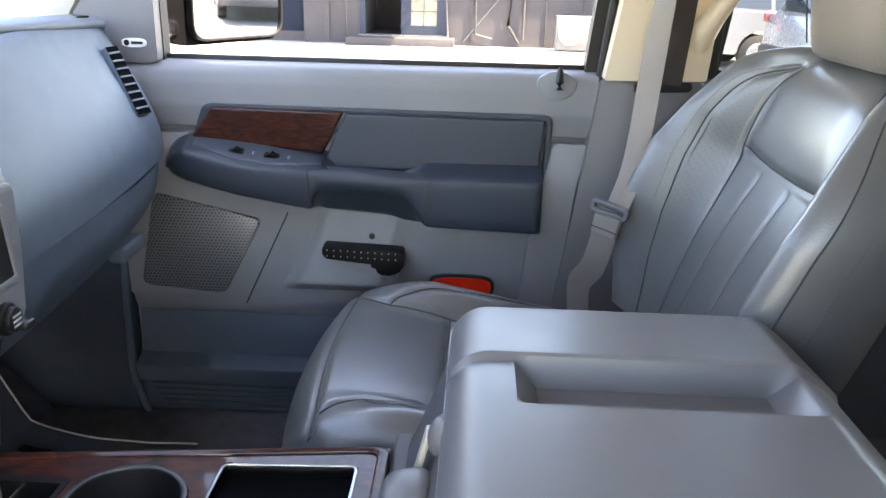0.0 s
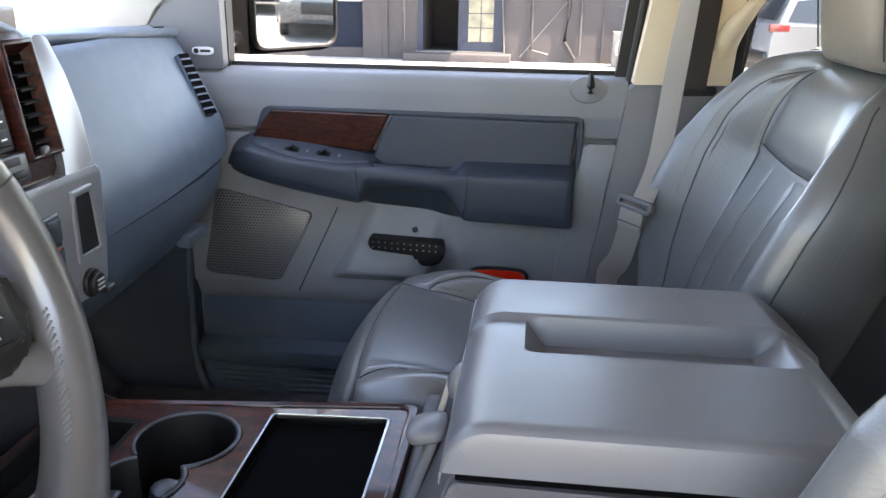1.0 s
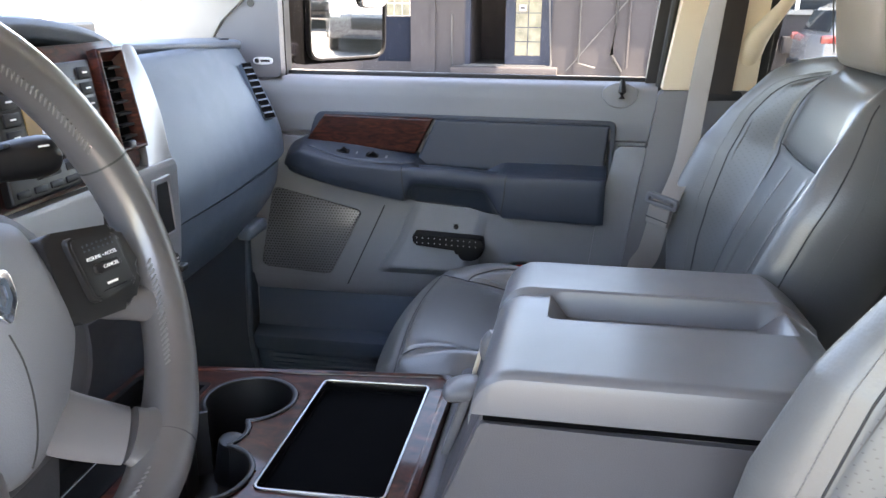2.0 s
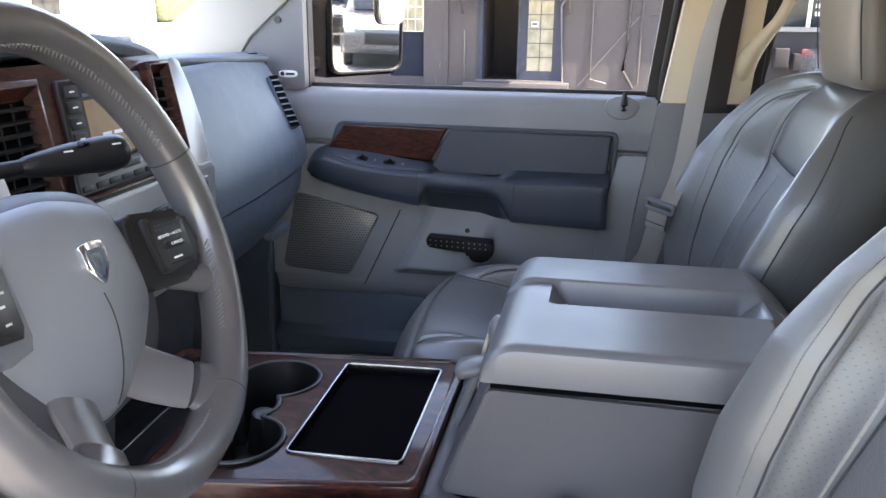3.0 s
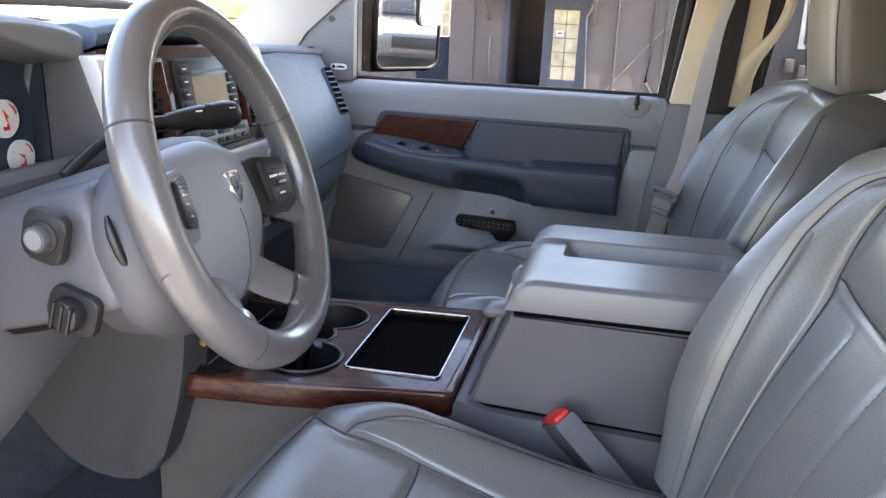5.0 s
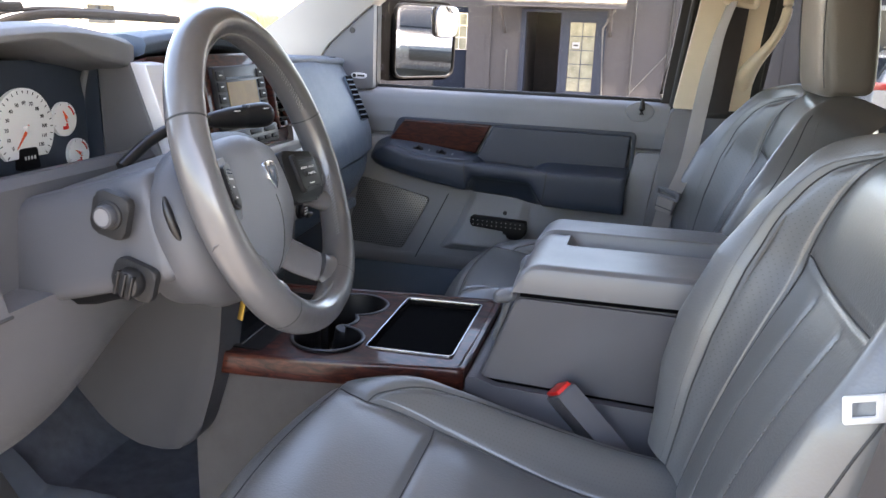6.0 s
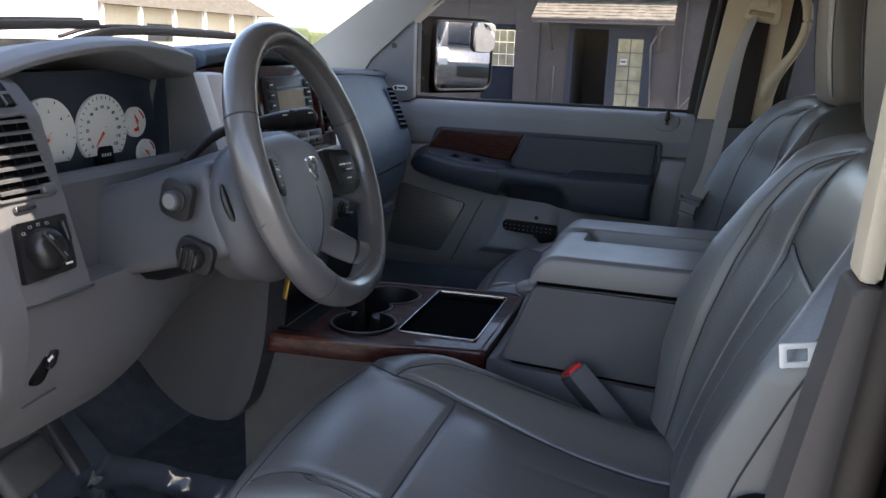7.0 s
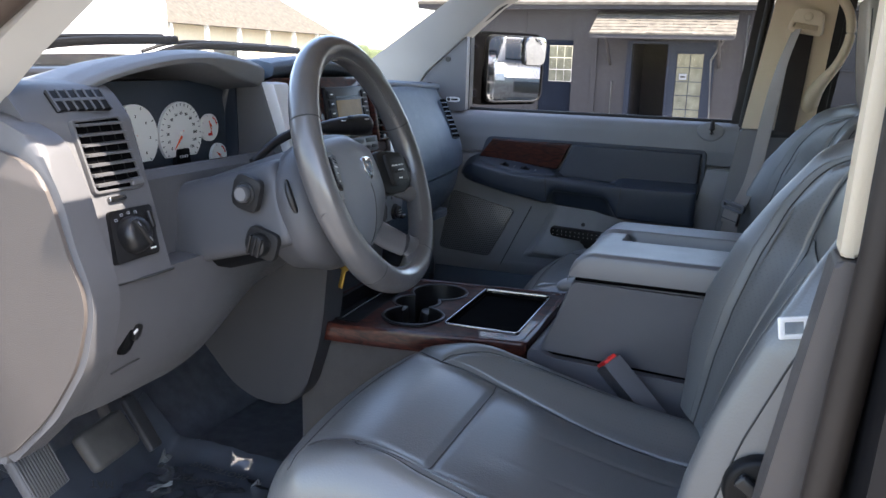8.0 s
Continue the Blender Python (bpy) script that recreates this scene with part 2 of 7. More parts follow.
def rounded(pts, r, n=4):
    """A 2D outline with its corners rounded by r (one radius, or one for each corner)."""
    out, k = [], len(pts)
    rr = r if isinstance(r, (list, tuple)) else [r] * k
    for i in range(k):
        p, a, b = (Vector(pts[j % k]) for j in (i, i - 1, i + 1))
        da, db = (a - p), (b - p)
        d = min(rr[i], da.length * 0.48, db.length * 0.48)
        if d <= 1e-6:
            out.append(p)
            continue
        s, e = p + da.normalized() * d, p + db.normalized() * d
        for j in range(n + 1):
            t = j / n
            out.append((1 - t) ** 2 * s + 2 * t * (1 - t) * p + t * t * e)
    return [tuple(q) for q in out]


def lift(axis, p, d):
    return {"x": (d, p[0], p[1]), "y": (p[0], d, p[1]), "z": (p[0], p[1], d)}[axis]


def prism(pts, axis, a, b, r=0.0, seg=2, rim="both", taper=0.0):
    """An outline, in the two other axes, drawn out from a to b; taper shrinks the end at b by that many metres."""
    bm = bmesh.new()
    if taper:
        c = sum((Vector(p) for p in pts), Vector((0, 0))) / len(pts)
        end = [tuple(Vector(p) + (c - Vector(p)).normalized() * taper) for p in pts]
    else:
        end = pts
    lo, hi = [bm.verts.new(lift(axis, p, a)) for p in pts], [bm.verts.new(lift(axis, p, b)) for p in end]
    f0, f1 = bm.faces.new(lo[::-1]), bm.faces.new(hi)
    k = len(pts)
    for i in range(k):
        bm.faces.new((lo[i], lo[(i + 1) % k], hi[(i + 1) % k], hi[i]))
    if r > 0:
        faces = {"both": (f0, f1), "a": (f0,), "b": (f1,)}[rim]
        edges = list({e for f in faces for e in f.edges})
        bmesh.ops.bevel(bm, geom=edges, offset=r, segments=seg, profile=0.5, affect="EDGES", clamp_overlap=True)
    return bm


def ring_frame(outer, inner, axis, a, b, r=0.0):
    """A frame: an outline with a hole of as many points, drawn out from a to b."""
    bm = bmesh.new()
    k = len(outer)
    V = [[bm.verts.new(lift(axis, p, d)) for p in o] for d in (a, b) for o in (outer, inner)]
    for i in range(k):
        j = (i + 1) % k
        for A, B in ((0, 1), (2, 3), (0, 2), (1, 3)):
            bm.faces.new((V[A][i], V[A][j], V[B][j], V[B][i]))
    bmesh.ops.recalc_face_normals(bm, faces=bm.faces[:])
    return bevel(bm, r, 2, 50)


def loft(rings, cap=True, closed=True):
    bm = bmesh.new()
    V = [[bm.verts.new(p) for p in ring] for ring in rings]
    k = len(rings[0])
    for a, b in zip(V, V[1:]):
        for i in range(k if closed else k - 1):
            j = (i + 1) % k
            bm.faces.new((a[i], a[j], b[j], b[i]))
    if cap and closed:
        bm.faces.new(V[0][::-1])
        bm.faces.new(V[-1])
    return bm


def tube(pts, r, n=10, closed=False, flat=1.0, side=(0, 0, 1)):
    """A tube along a line; r may be one radius or one for each point; flat squeezes it along side."""
    P = [Vector(p) for p in pts]
    k = len(P)
    rr = r if isinstance(r, (list, tuple)) else [r] * k
    rings, ref = [], Vector(side)
    for i in range(k):
        a, b = (P[i - 1], P[(i + 1) % k]) if closed else (P[max(i - 1, 0)], P[min(i + 1, k - 1)])
        t = (b - a).normalized()
        w = ref - t * ref.dot(t)
        w = w.normalized() if w.length > 1e-4 else t.orthogonal().normalized()
        q = t.cross(w)
        rings.append([P[i] + rr[i] * (math.cos(2 * math.pi * j / n) * q + flat * math.sin(2 * math.pi * j / n) * w) for j in range(n)])
    if closed:
        rings.append(rings[0])
        bm = loft(rings, cap=False)
        bmesh.ops.remove_doubles(bm, verts=bm.verts[:], dist=1e-6)
        return bm
    return loft(rings)


def spline(pts, n=8):
    """A smooth line through a few points."""
    P = [Vector(p) for p in pts]
    out = []
    for i in range(len(P) - 1):
        a, b, c, d = P[max(i - 1, 0)], P[i], P[i + 1], P[min(i + 2, len(P) - 1)]
        for j in range(n):
            t = j / n
            out.append(0.5 * ((2 * b) + (c - a) * t + (2 * a - 5 * b + 4 * c - d) * t * t + (3 * b - a - 3 * c + d) * t ** 3))
    return out + [P[-1]]


def cyl(p, q, r, n=24, r2=None, bev=0.0):
    bm = tube([p, q], [r, r if r2 is None else r2], n, side=(0.3, 0.5, 0.8))
    return bevel(bm, bev, 2, 50)


def join(*bms):
    out = bms[0]
    for b in bms[1:]:
        me = bpy.data.meshes.new("tmp")
        b.to_mesh(me)
        b.free()
        out.from_mesh(me)
        bpy.data.meshes.remove(me)
    return out


def sheet(f, nu, nv, depth):
    """A grid surface f(u, v), u and v from 0 to 1, closed behind by shifting it by the vector depth."""
    d = Vector(depth)
    rings = []
    for i in range(nu + 1):
        row = [f(i / nu, j / nv) for j in range(nv + 1)]
        rings.append(row + [p + d for p in reversed(row)])
    return loft(rings)


def moved(bm, m):
    bmesh.ops.transform(bm, matrix=m, verts=bm.verts[:])
    return bm


def smooth(a, b, x):
    t = min(1, max(0, (x - a) / (b - a)))
    return t * t * (3 - 2 * t)


def lerp_at(table, x):
    """A value from a short table of (x, value), straight between its rows."""
    for (a, va), (b, vb) in zip(table, table[1:]):
        if x <= b:
            return va + (vb - va) * max(0, (x - a)) / (b - a)
    return table[-1][1]


# ---- ground and cab shell ----
bm = bmesh.new()
gv = [bm.verts.new(p) for p in ((-400, -400, 0), (400, -400, 0), (400, 400, 0), (-400, 400, 0))]
bm.faces.new(gv)
setting("ground", bm, M_ASPHALT, "worn grey asphalt parking yard", "ground")
setting("pavement", box(-60, 60, 9.0, 19.6, -0.1, 0.02), M_CONCRETE, "pale sunlit concrete apron before the building", "pavement")

FLOOR = 0.82
setting("floor", box(-1.15, 2.0, -0.24, 1.62, FLOOR - 0.05, FLOOR), M_CARPET_DARK, "dark grey carpeted cab floor", "floor")
setting("ceiling", box(-0.36, 2.02, -0.05, 1.5, 1.985, 2.02, 0.01), M_LINER, "tan cloth headliner of the cab", "ceiling")
bm = join(box(-0.42, 2.06, -0.06, 1.53, 2.024, 2.045, 0.01), prism([(-0.06, 2.045), (-0.15, 1.99), (-0.145, 1.965), (-0.03, 1.985)], "x", -0.38, 2.05), prism([(1.53, 2.045), (1.64, 1.975), (1.635, 1.955), (1.5, 1.985)], "x", -0.38, 2.05))
setting("roof", bm, M_BODY, "black painted truck roof", "roof")
# unseen rail, added to keep sun off the seat cushion and knee panel
setting("roof_rail", box(-0.14, 2.05, -0.285, -0.125, 1.955, 1.985, 0.01), M_JAMBPAINT, "unseen black rail added to shade the doorway from sun", "rail")
setting("wall_rear", join(box(2.0, 2.06, -0.24, 1.64, 0.75, 1.45), box(2.0, 2.06, -0.24, -0.08, 1.45, 2.0), box(2.0, 2.06, 1.48, 1.64, 1.45, 2.0), box(2.0, 2.06, -0.08, 1.48, 1.95, 2.0)), M_COLUMN, "grey trimmed rear wall of the cab", "wall")
setting("firewall", box(-1.2, -1.15, -0.24, 1.64, 0.77, 1.6), M_CARPET_DARK, "dark carpeted bulkhead ahead of the footwells", "wall")
# dark slate stands in for grey plastic in the shade of the footwell
setting("kick_panel", prism(rounded([(-1.15, 0.8), (-0.66, 0.8), (-0.66, 1.3), (-0.7, 1.6), (-1.15, 1.6)], 0.01), "y", 1.545, 1.62), M_DARK, "kick panel beside the passenger footwell, coloured dark for its shade", "wall")
setting("kick_panel_driver", box(-1.15, -0.76, -0.24, -0.2, 0.8, 1.6), M_DASH, "dark grey kick panel beside the driver footwell", "wall")
# toe boards rise towards the bulkhead
setting("toe_board", prism([(-1.15, FLOOR), (-0.86, FLOOR), (-1.15, 1.12)], "y", -0.24, 1.62), M_CARPET_DARK, "dark carpeted toe board of the footwells", "floor")
# driver's sill and rocker
setting("door_sill", box(-0.75, 0.5, -0.3, -0.235, 0.74, FLOOR + 0.015, 0.012), M_COLUMN, "grey plastic sill plate of the open doorway", "sill")

# lower bodywork of the truck, closing the cab below and behind
setting("truck_side", join(box(-1.2, 2.06, 1.625, 1.66, 0.42, 1.56, 0.02), box(0.63, 2.06, -0.31, -0.28, 0.42, 1.56, 0.02), box(-1.2, 2.06, -0.3, -0.24, 0.42, 0.735, 0.02), box(-1.2, -0.78, -0.31, -0.26, 0.735, 1.56, 0.02)), M_BODY, "glossy black lower bodywork of the truck", "bodywork")
setting("truck_underbody", box(-2.2, 2.06, -0.2, 1.6, 0.42, 0.74, 0.03), M_RUBBER, "black underbody below the cab floor", "underbody")

# ---- passenger door ----
door = thing("door_1", (0, 1.6, 0.75), "grey passenger door with burl wood strip and dark armrest", "door", "", "structure")
P0 = 1.585
base = prism(rounded([(-0.72, 0.76), (0.235, 0.76), (0.21, 1.1), (0.27, 1.45), (0.285, 1.575), (-0.74, 1.575)], 0.02), "y", P0, P0 + 0.06)
part("door_shell", base, M_TRIM, door)
# upper trim, rounded along the sill, with a step down to the insert
def upper(u, v):
    x = -0.70 + u * (0.283 + 0.70)
    prof = [(0, 1.583, 1.452), (0.06, 1.566, 1.456), (0.4, 1.556, 1.5), (0.7, 1.555, 1.545), (0.85, 1.559, 1.568), (0.94, 1.569, 1.579), (1, 1.595, 1.583)]
    for (a, ya, za), (b, yb, zb) in zip(prof, prof[1:]):
        if v <= b + 1e-9:
            t = (v - a) / (b - a)
            break
    return Vector((x, ya + (yb - ya) * t, za + (zb - za) * t))
part("upper_trim", sheet(upper, 24, 24, (0, 0.05, 0)), M_TRIM, door)
# lower trim around the insert
part("lower_trim", prism(rounded([(-0.70, 1.445), (-0.5, 1.445), (-0.47, 1.365), (-0.3, 1.345), (0.19, 1.31), (0.205, 1.442), (0.268, 1.442), (0.24, 1.2), (0.222, 1.098), (-0.70, 1.098)], 0.01), "y", 1.56, P0 + 0.01, 0.004, 2, "a"), M_TRIM, door)
part("rear_trim", prism(rounded([(0.205, 1.449), (0.272, 1.449), (0.255, 1.37), (0.225, 1.08), (0.15, 1.08), (0.17, 1.26)], 0.008), "y", 1.545, 1.561, 0.006, 3, "a"), M_TRIM, door)
# the trim rolls under towards the map pocket
part("trim_roll", sheet(lambda u, v: Vector((-0.655 + 0.87 * u, 1.5605 + 0.02 * v ** 1.7, 1.1 - 0.046 * v)), 8, 12, (0, 0.02, 0)), M_TRIM, door, "", 70)
# wood strip and padded insert
def panel_face(corners, y, r):
    """A slightly crowned four-sided panel with rolled edges; corners run from the upper front one clockwise."""
    tl, tr_, br, bl = [Vector((x, 0, z)) for x, z in corners]
    def f(u, v):
        u, v = 0.5 - 0.5 * math.cos(math.pi * u), 0.5 - 0.5 * math.cos(math.pi * v)
        p = tl.lerp(tr_, u).lerp(bl.lerp(br, u), v)
        wide, high = (tr_ - tl).length, (bl - tl).length
        d = min(1, min(u * wide, (1 - u) * wide, v * high, (1 - v) * high) / r)
        return Vector((p.x, y + r * (1 - math.sqrt(max(0, 1 - (1 - d) ** 2))), p.z))
    return sheet(f, 48, 28, (0, 0.02, 0))
part("wood_strip", panel_face([(-0.454, 1.499), (-0.2, 1.497), (-0.242, 1.415), (-0.502, 1.436)], 1.546, 0.005), M_WOOD, door, "glossy dark red burl wood strip")
part("insert_pad", panel_face([(-0.195, 1.495), (0.188, 1.492), (0.181, 1.385), (-0.246, 1.385)], 1.5475, 0.006), M_DARK, door, "dark slate vinyl insert")
part("insert_surround", ring_frame(rounded([(-0.475, 1.506), (0.203, 1.502), (0.197, 1.35), (-0.53, 1.35)], 0.02), rounded([(-0.463, 1.4945), (0.192, 1.4905), (0.187, 1.362), (-0.51, 1.362)], 0.02), "y", 1.5535, 1.575, 0.003), M_DARK, door)


ARM_TOP = [(-0.556, 1.392), (-0.545, 1.418), (-0.53, 1.434), (-0.505, 1.445), (-0.447, 1.442), (-0.381, 1.434), (-0.323, 1.426), (-0.274, 1.42), (-0.245, 1.413), (-0.21, 1.405), (-0.17, 1.396), (-0.14, 1.394), (-0.109, 1.4), (-0.085, 1.407), (0.186, 1.407)]
ARM_EDGE = [(-0.556, 1.385), (-0.545, 1.4), (-0.527, 1.413), (-0.5, 1.424), (-0.477, 1.42), (-0.39, 1.402), (-0.31, 1.396), (-0.262, 1.394), (-0.23, 1.396), (-0.118, 1.391), (-0.026, 1.384), (0.186, 1.385)]
ARM_OUT = [(-0.556, 1.55), (-0.55, 1.53), (-0.54, 1.515), (-0.525, 1.503), (-0.5, 1.493), (-0.45, 1.487), (-0.3, 1.485), (-0.03, 1.484), (0.175, 1.488), (0.186, 1.494)]
ARM_LOW = [(-0.556, 1.372), (-0.544, 1.366), (-0.398, 1.332), (-0.251, 1.308), (-0.2, 1.306), (-0.12, 1.3), (-0.085, 1.29), (-0.054, 1.283), (0.186, 1.274)]
def arm_section(x):
    """The armrest's section at x: top from the door inwards, edge, face, underside. Behind the grab handle the top is hollow and the face is undercut."""
    za, zb, yb, zl = [lerp_at(t, x) for t in (ARM_TOP, ARM_EDGE, ARM_OUT, ARM_LOW)]
    hollow = smooth(-0.242, -0.19, x) * (1 - smooth(-0.105, -0.025, x))
    under = smooth(-0.262, -0.235, x) * (1 - smooth(-0.085, -0.03, x))
    def mix(p, q, k):
        return (p[0] + (q[0] - p[0]) * k, p[1] + (q[1] - p[1]) * k)
    a, b = (1.556, za), (yb + 0.006, zb)
    mid = (zb + zl) / 2
    return [a, mix(mix(a, b, 0.3), (1.549, zb - 0.022), hollow), mix(mix(a, b, 0.6), (1.528, zb - 0.034), hollow), mix(mix(a, b, 0.88), (yb + 0.026, zb - 0.012), hollow),
            mix(b, (yb + 0.011, zb + 0.001), hollow), (yb, zb - 0.008), mix((yb + 0.001, mid), (yb, zb - 0.026), under), mix((yb + 0.006, zl + 0.018), (yb + 0.012, zb - 0.041), under),
            mix((yb + 0.018, zl + 0.004), (yb + 0.04, zb - 0.049), under), mix((1.562, zl - 0.004), (1.556, zl - 0.006), under)]
def armrest(u, v):
    x = -0.556 + 0.742 * (u if u > 0.06 else 0.06 * (u / 0.06) ** 1.6)
    line = spline([(x, y, z) for y, z in arm_section(x)], 6)
    return line[min(len(line) - 1, int(round(v * (len(line) - 1))))]
part("armrest", sheet(armrest, 130, 54, (0, 0.03, 0)), M_DARK, door, "dark slate padded armrest with a moulded grab handle", 70)
for sx, bend in ((-0.262, 0.01), (-0.026, -0.014)):
    line = spline([(sx, y, z) for y, z in arm_section(sx)], 6)[20:44]
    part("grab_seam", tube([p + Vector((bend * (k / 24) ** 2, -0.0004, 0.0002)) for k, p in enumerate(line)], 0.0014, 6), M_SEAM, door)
# switch plate with two rocker switches, let into the armrest top
def top_point(x, k, up=0.0):
    za, zb, yb = [lerp_at(t, x) for t in (ARM_TOP, ARM_EDGE, ARM_OUT)]
    return Vector((x, 1.556 + (yb + 0.006 - 1.556) * k - 0.35 * up, za + (zb - za) * k + up))
def plate_face(u, v):
    w = math.sin(math.pi * (0.04 + 0.92 * u)) ** 0.42
    k = 0.51 + (v - 0.5) * 0.78 * w - 0.06 * (1 - w)
    edge = min(1, min(v, 1 - v) / 0.06, min(u, 1 - u) / 0.03)
    return top_point(-0.488 + 0.25 * u, k, 0.0006 + 0.0024 * edge)
plate = part("switch_plate", sheet(plate_face, 40, 24, (0, 0.003, -0.006)), mat("slate_switch_plate", (0.045, 0.058, 0.078), 0.45, vary=0.05, bump=0.2, bscale=900), door, "slate switch plate with two rocker switches", 60)
for sx in (-0.403, -0.335):
    SW = Matrix.Translation(top_point(sx, 0.56, 0.003)) @ pose(0, 0, 0, 22, 6, 0)
    part("switch", join(moved(prism(rounded([(-0.015, -0.008), (0.015, -0.008), (0.015, 0.008), (-0.015, 0.008)], 0.006), "z", -0.002, 0.0008), SW), moved(prism([(-0.01, 0.0), (0.0, 0.0085), (0.011, 0.0)], "y", -0.005, 0.005, 0.001), SW)), M_TRAY, plate, "small black rocker switch")
for sx, w in ((-0.371, 0.003), (-0.302, 0.005)):
    part("switch_mark", moved(box(-w / 2, w / 2, -0.005, 0.005, 0, 0.0006), Matrix.Translation(top_point(sx, 0.55, 0.003)) @ pose(0, 0, 0, 22, 6, 0)), M_TRIM, plate, "pale printed mark")
# speaker grille
part("speaker_grille", prism(rounded([(-0.59, 1.322), (-0.372, 1.272), (-0.455, 1.108), (-0.632, 1.122)], 0.015), "y", 1.5535, 1.57, 0.004, 2, "a"), dotted("speaker_mesh", (0.12, 0.125, 0.135), (0.02, 0.02, 0.022), 0.0075, 0.3, 0.5), door, "perforated grey speaker grille")
part("trim_seam", tube([(-0.318, 1.559, 1.288), (-0.414, 1.559, 1.085)], 0.0016, 6), M_SEAM, door)
# recess of the release handle: a shallow tray with a lip
def dish(u, v):
    """A soft shelf that swells out downwards behind the release handle."""
    z = 1.3 - 0.178 * v - 0.012 * u * (1 - v)
    x0, x1 = lerp_at([(0, -0.25), (0.5, -0.285), (1, -0.342)], v), lerp_at([(0, -0.07), (1, -0.1)], v)
    out = (0.004 + 0.026 * v ** 1.2) * (1 - smooth(0.86, 1.0, v)) * smooth(0, 0.13, u) * smooth(0, 0.16, 1 - u)
    return Vector((x0 + (x1 - x0) * u, 1.5595 - out, z))
part("handle_recess", sheet(dish, 36, 36, (0, 0.02, 0)), M_TRIM, door, "", 80)
rel = part("release_handle", prism(rounded([(-0.241, 1.238), (-0.079, 1.232), (-0.076, 1.2), (-0.094, 1.18), (-0.131, 1.181), (-0.135, 1.202), (-0.239, 1.212)], 0.008), "y", 1.505, 1.54, 0.006, 3, "a"), M_TRAY, door, "black release handle with silver studs")
for r in range(2):
    for k in range(11):
        sx = -0.23 + k * 0.0136
        sz = 1.23 - 0.012 * r - 0.0004 * k
        part("stud", cyl((sx, 1.506, sz), (sx, 1.5035, sz), 0.0014, 8), M_SILVER, rel)
part("screw", cyl((-0.146, 1.563, 1.247), (-0.146, 1.548, 1.247), 0.008, 16, 0.006), M_BLACK, door)
# red reflector
oval = [(0.037 + 0.068 * math.copysign(abs(math.cos(a)) ** 0.6, math.cos(a)), 1.143 + 0.026 * math.copysign(abs(math.sin(a)) ** 0.6, math.sin(a))) for a in (2 * math.pi * k / 32 for k in range(32))]
ref = part("reflector", prism(oval, "y", 1.552, 1.566, 0.003), M_BLACK, door, "red courtesy reflector with black rim")
part("lens", prism([(0.037 + (x - 0.037) * 0.9, 1.143 + (z - 1.143) * 0.8) for x, z in oval], "y", 1.547, 1.56, 0.004, 3, "a"), M_REFLECTOR, ref, "bright red lens")
# map pocket and ribbed lower panel
part("map_pocket", join(prism([(1.58, 1.053), (1.573, 0.956), (1.54, 0.95), (1.527, 0.944), (1.525, 0.936), (1.535, 0.905), (1.556, 0.896), (1.59, 0.89), (1.59, 1.08)], "x", -0.655, 0.2, 0.004)), M_DASH, door, "grey moulded map pocket")
part("lower_panel", box(-0.69, 0.21, 1.562, 1.586, 0.775, 0.9, 0.004), M_DASH, door)
for k in range(8):
    z = 0.883 - 0.0135 * k
    part("rib", tube([(-0.635 + 0.007 * k, 1.561, z), (0.15, 1.561, z)], 0.0035, 8), M_DASH, door)
part("front_edge", tube(spline([(-0.662, 1.556, 1.36), (-0.664, 1.552, 1.2), (-0.668, 1.548, 1.05), (-0.668, 1.546, 0.93), (-0.655, 1.55, 0.84), (-0.62, 1.556, 0.79), (-0.54, 1.56, 0.772), (0.15, 1.56, 0.77)], 8), 0.008, 10, side=(0, 1, 0)), M_DASH, door)
part("front_return", prism(rounded([(-0.7, 1.44), (-0.662, 1.44), (-0.668, 0.9), (-0.64, 0.8), (-0.58, 0.77), (-0.7, 0.77)], 0.015), "y", 1.558, 1.6, 0.006, 2, "a"), M_DASH, door, "grey front edge of the door panel")
# lock plunger
lk = part("lock_bezel", prism([(0.205 + 0.038 * math.cos(a), 1.562 + (0.022 if math.sin(a) > 0 else 0.032) * math.sin(a)) for a in (2 * math.pi * k / 28 for k in range(28))], "y", 1.5515, 1.562, 0.004, 2, "a"), M_TRIM, door)
part("lock_knob", tube([(0.209, 1.545, 1.552), (0.209, 1.544, 1.565), (0.209, 1.548, 1.583), (0.208, 1.55, 1.592)], [0.007, 0.0085, 0.006, 0.004], 12), M_BLACK, lk, "black lock plunger")
# sail panel ahead of the window, with speaker hole and a small oval tag
sail = part("sail_panel", prism(rounded([(-0.76, 1.578), (-0.555, 1.578), (-0.555, 1.82), (-0.59, 1.792), (-0.67, 1.72), (-0.74, 1.625)], 0.012), "y", 1.555, 1.6, 0.006, 2, "a"), M_COLUMN, door, "grey triangular mirror sail panel")
part("sail_hole", cyl((-0.618, 1.5565, 1.741), (-0.618, 1.552, 1.741), 0.0085, 16), M_BLACK, sail)
tag = part("oval_tag", prism([(-0.597 + 0.024 * math.copysign(abs(math.cos(a)) ** 0.7, math.cos(a)), 1.615 + 0.0085 * math.copysign(abs(math.sin(a)) ** 0.7, math.sin(a))) for a in (2 * math.pi * k / 24 for k in range(24))], "y", 1.5525, 1.556, 0.001), M_WHITEPAINT, sail, "small white oval tag")
part("tag_dot", cyl((-0.611, 1.553, 1.615), (-0.611, 1.5515, 1.615), 0.0055, 12), M_BLACK, tag)
part("tag_bar", box(-0.602, -0.58, 1.5515, 1.5528, 1.6125, 1.6175), M_BLACK, tag, "unreadable dark print")
# window frame and glass
part("belt_seal", box(-0.558, 0.275, 1.598, 1.612, 1.572, 1.592, 0.004), M_RUBBER, door)
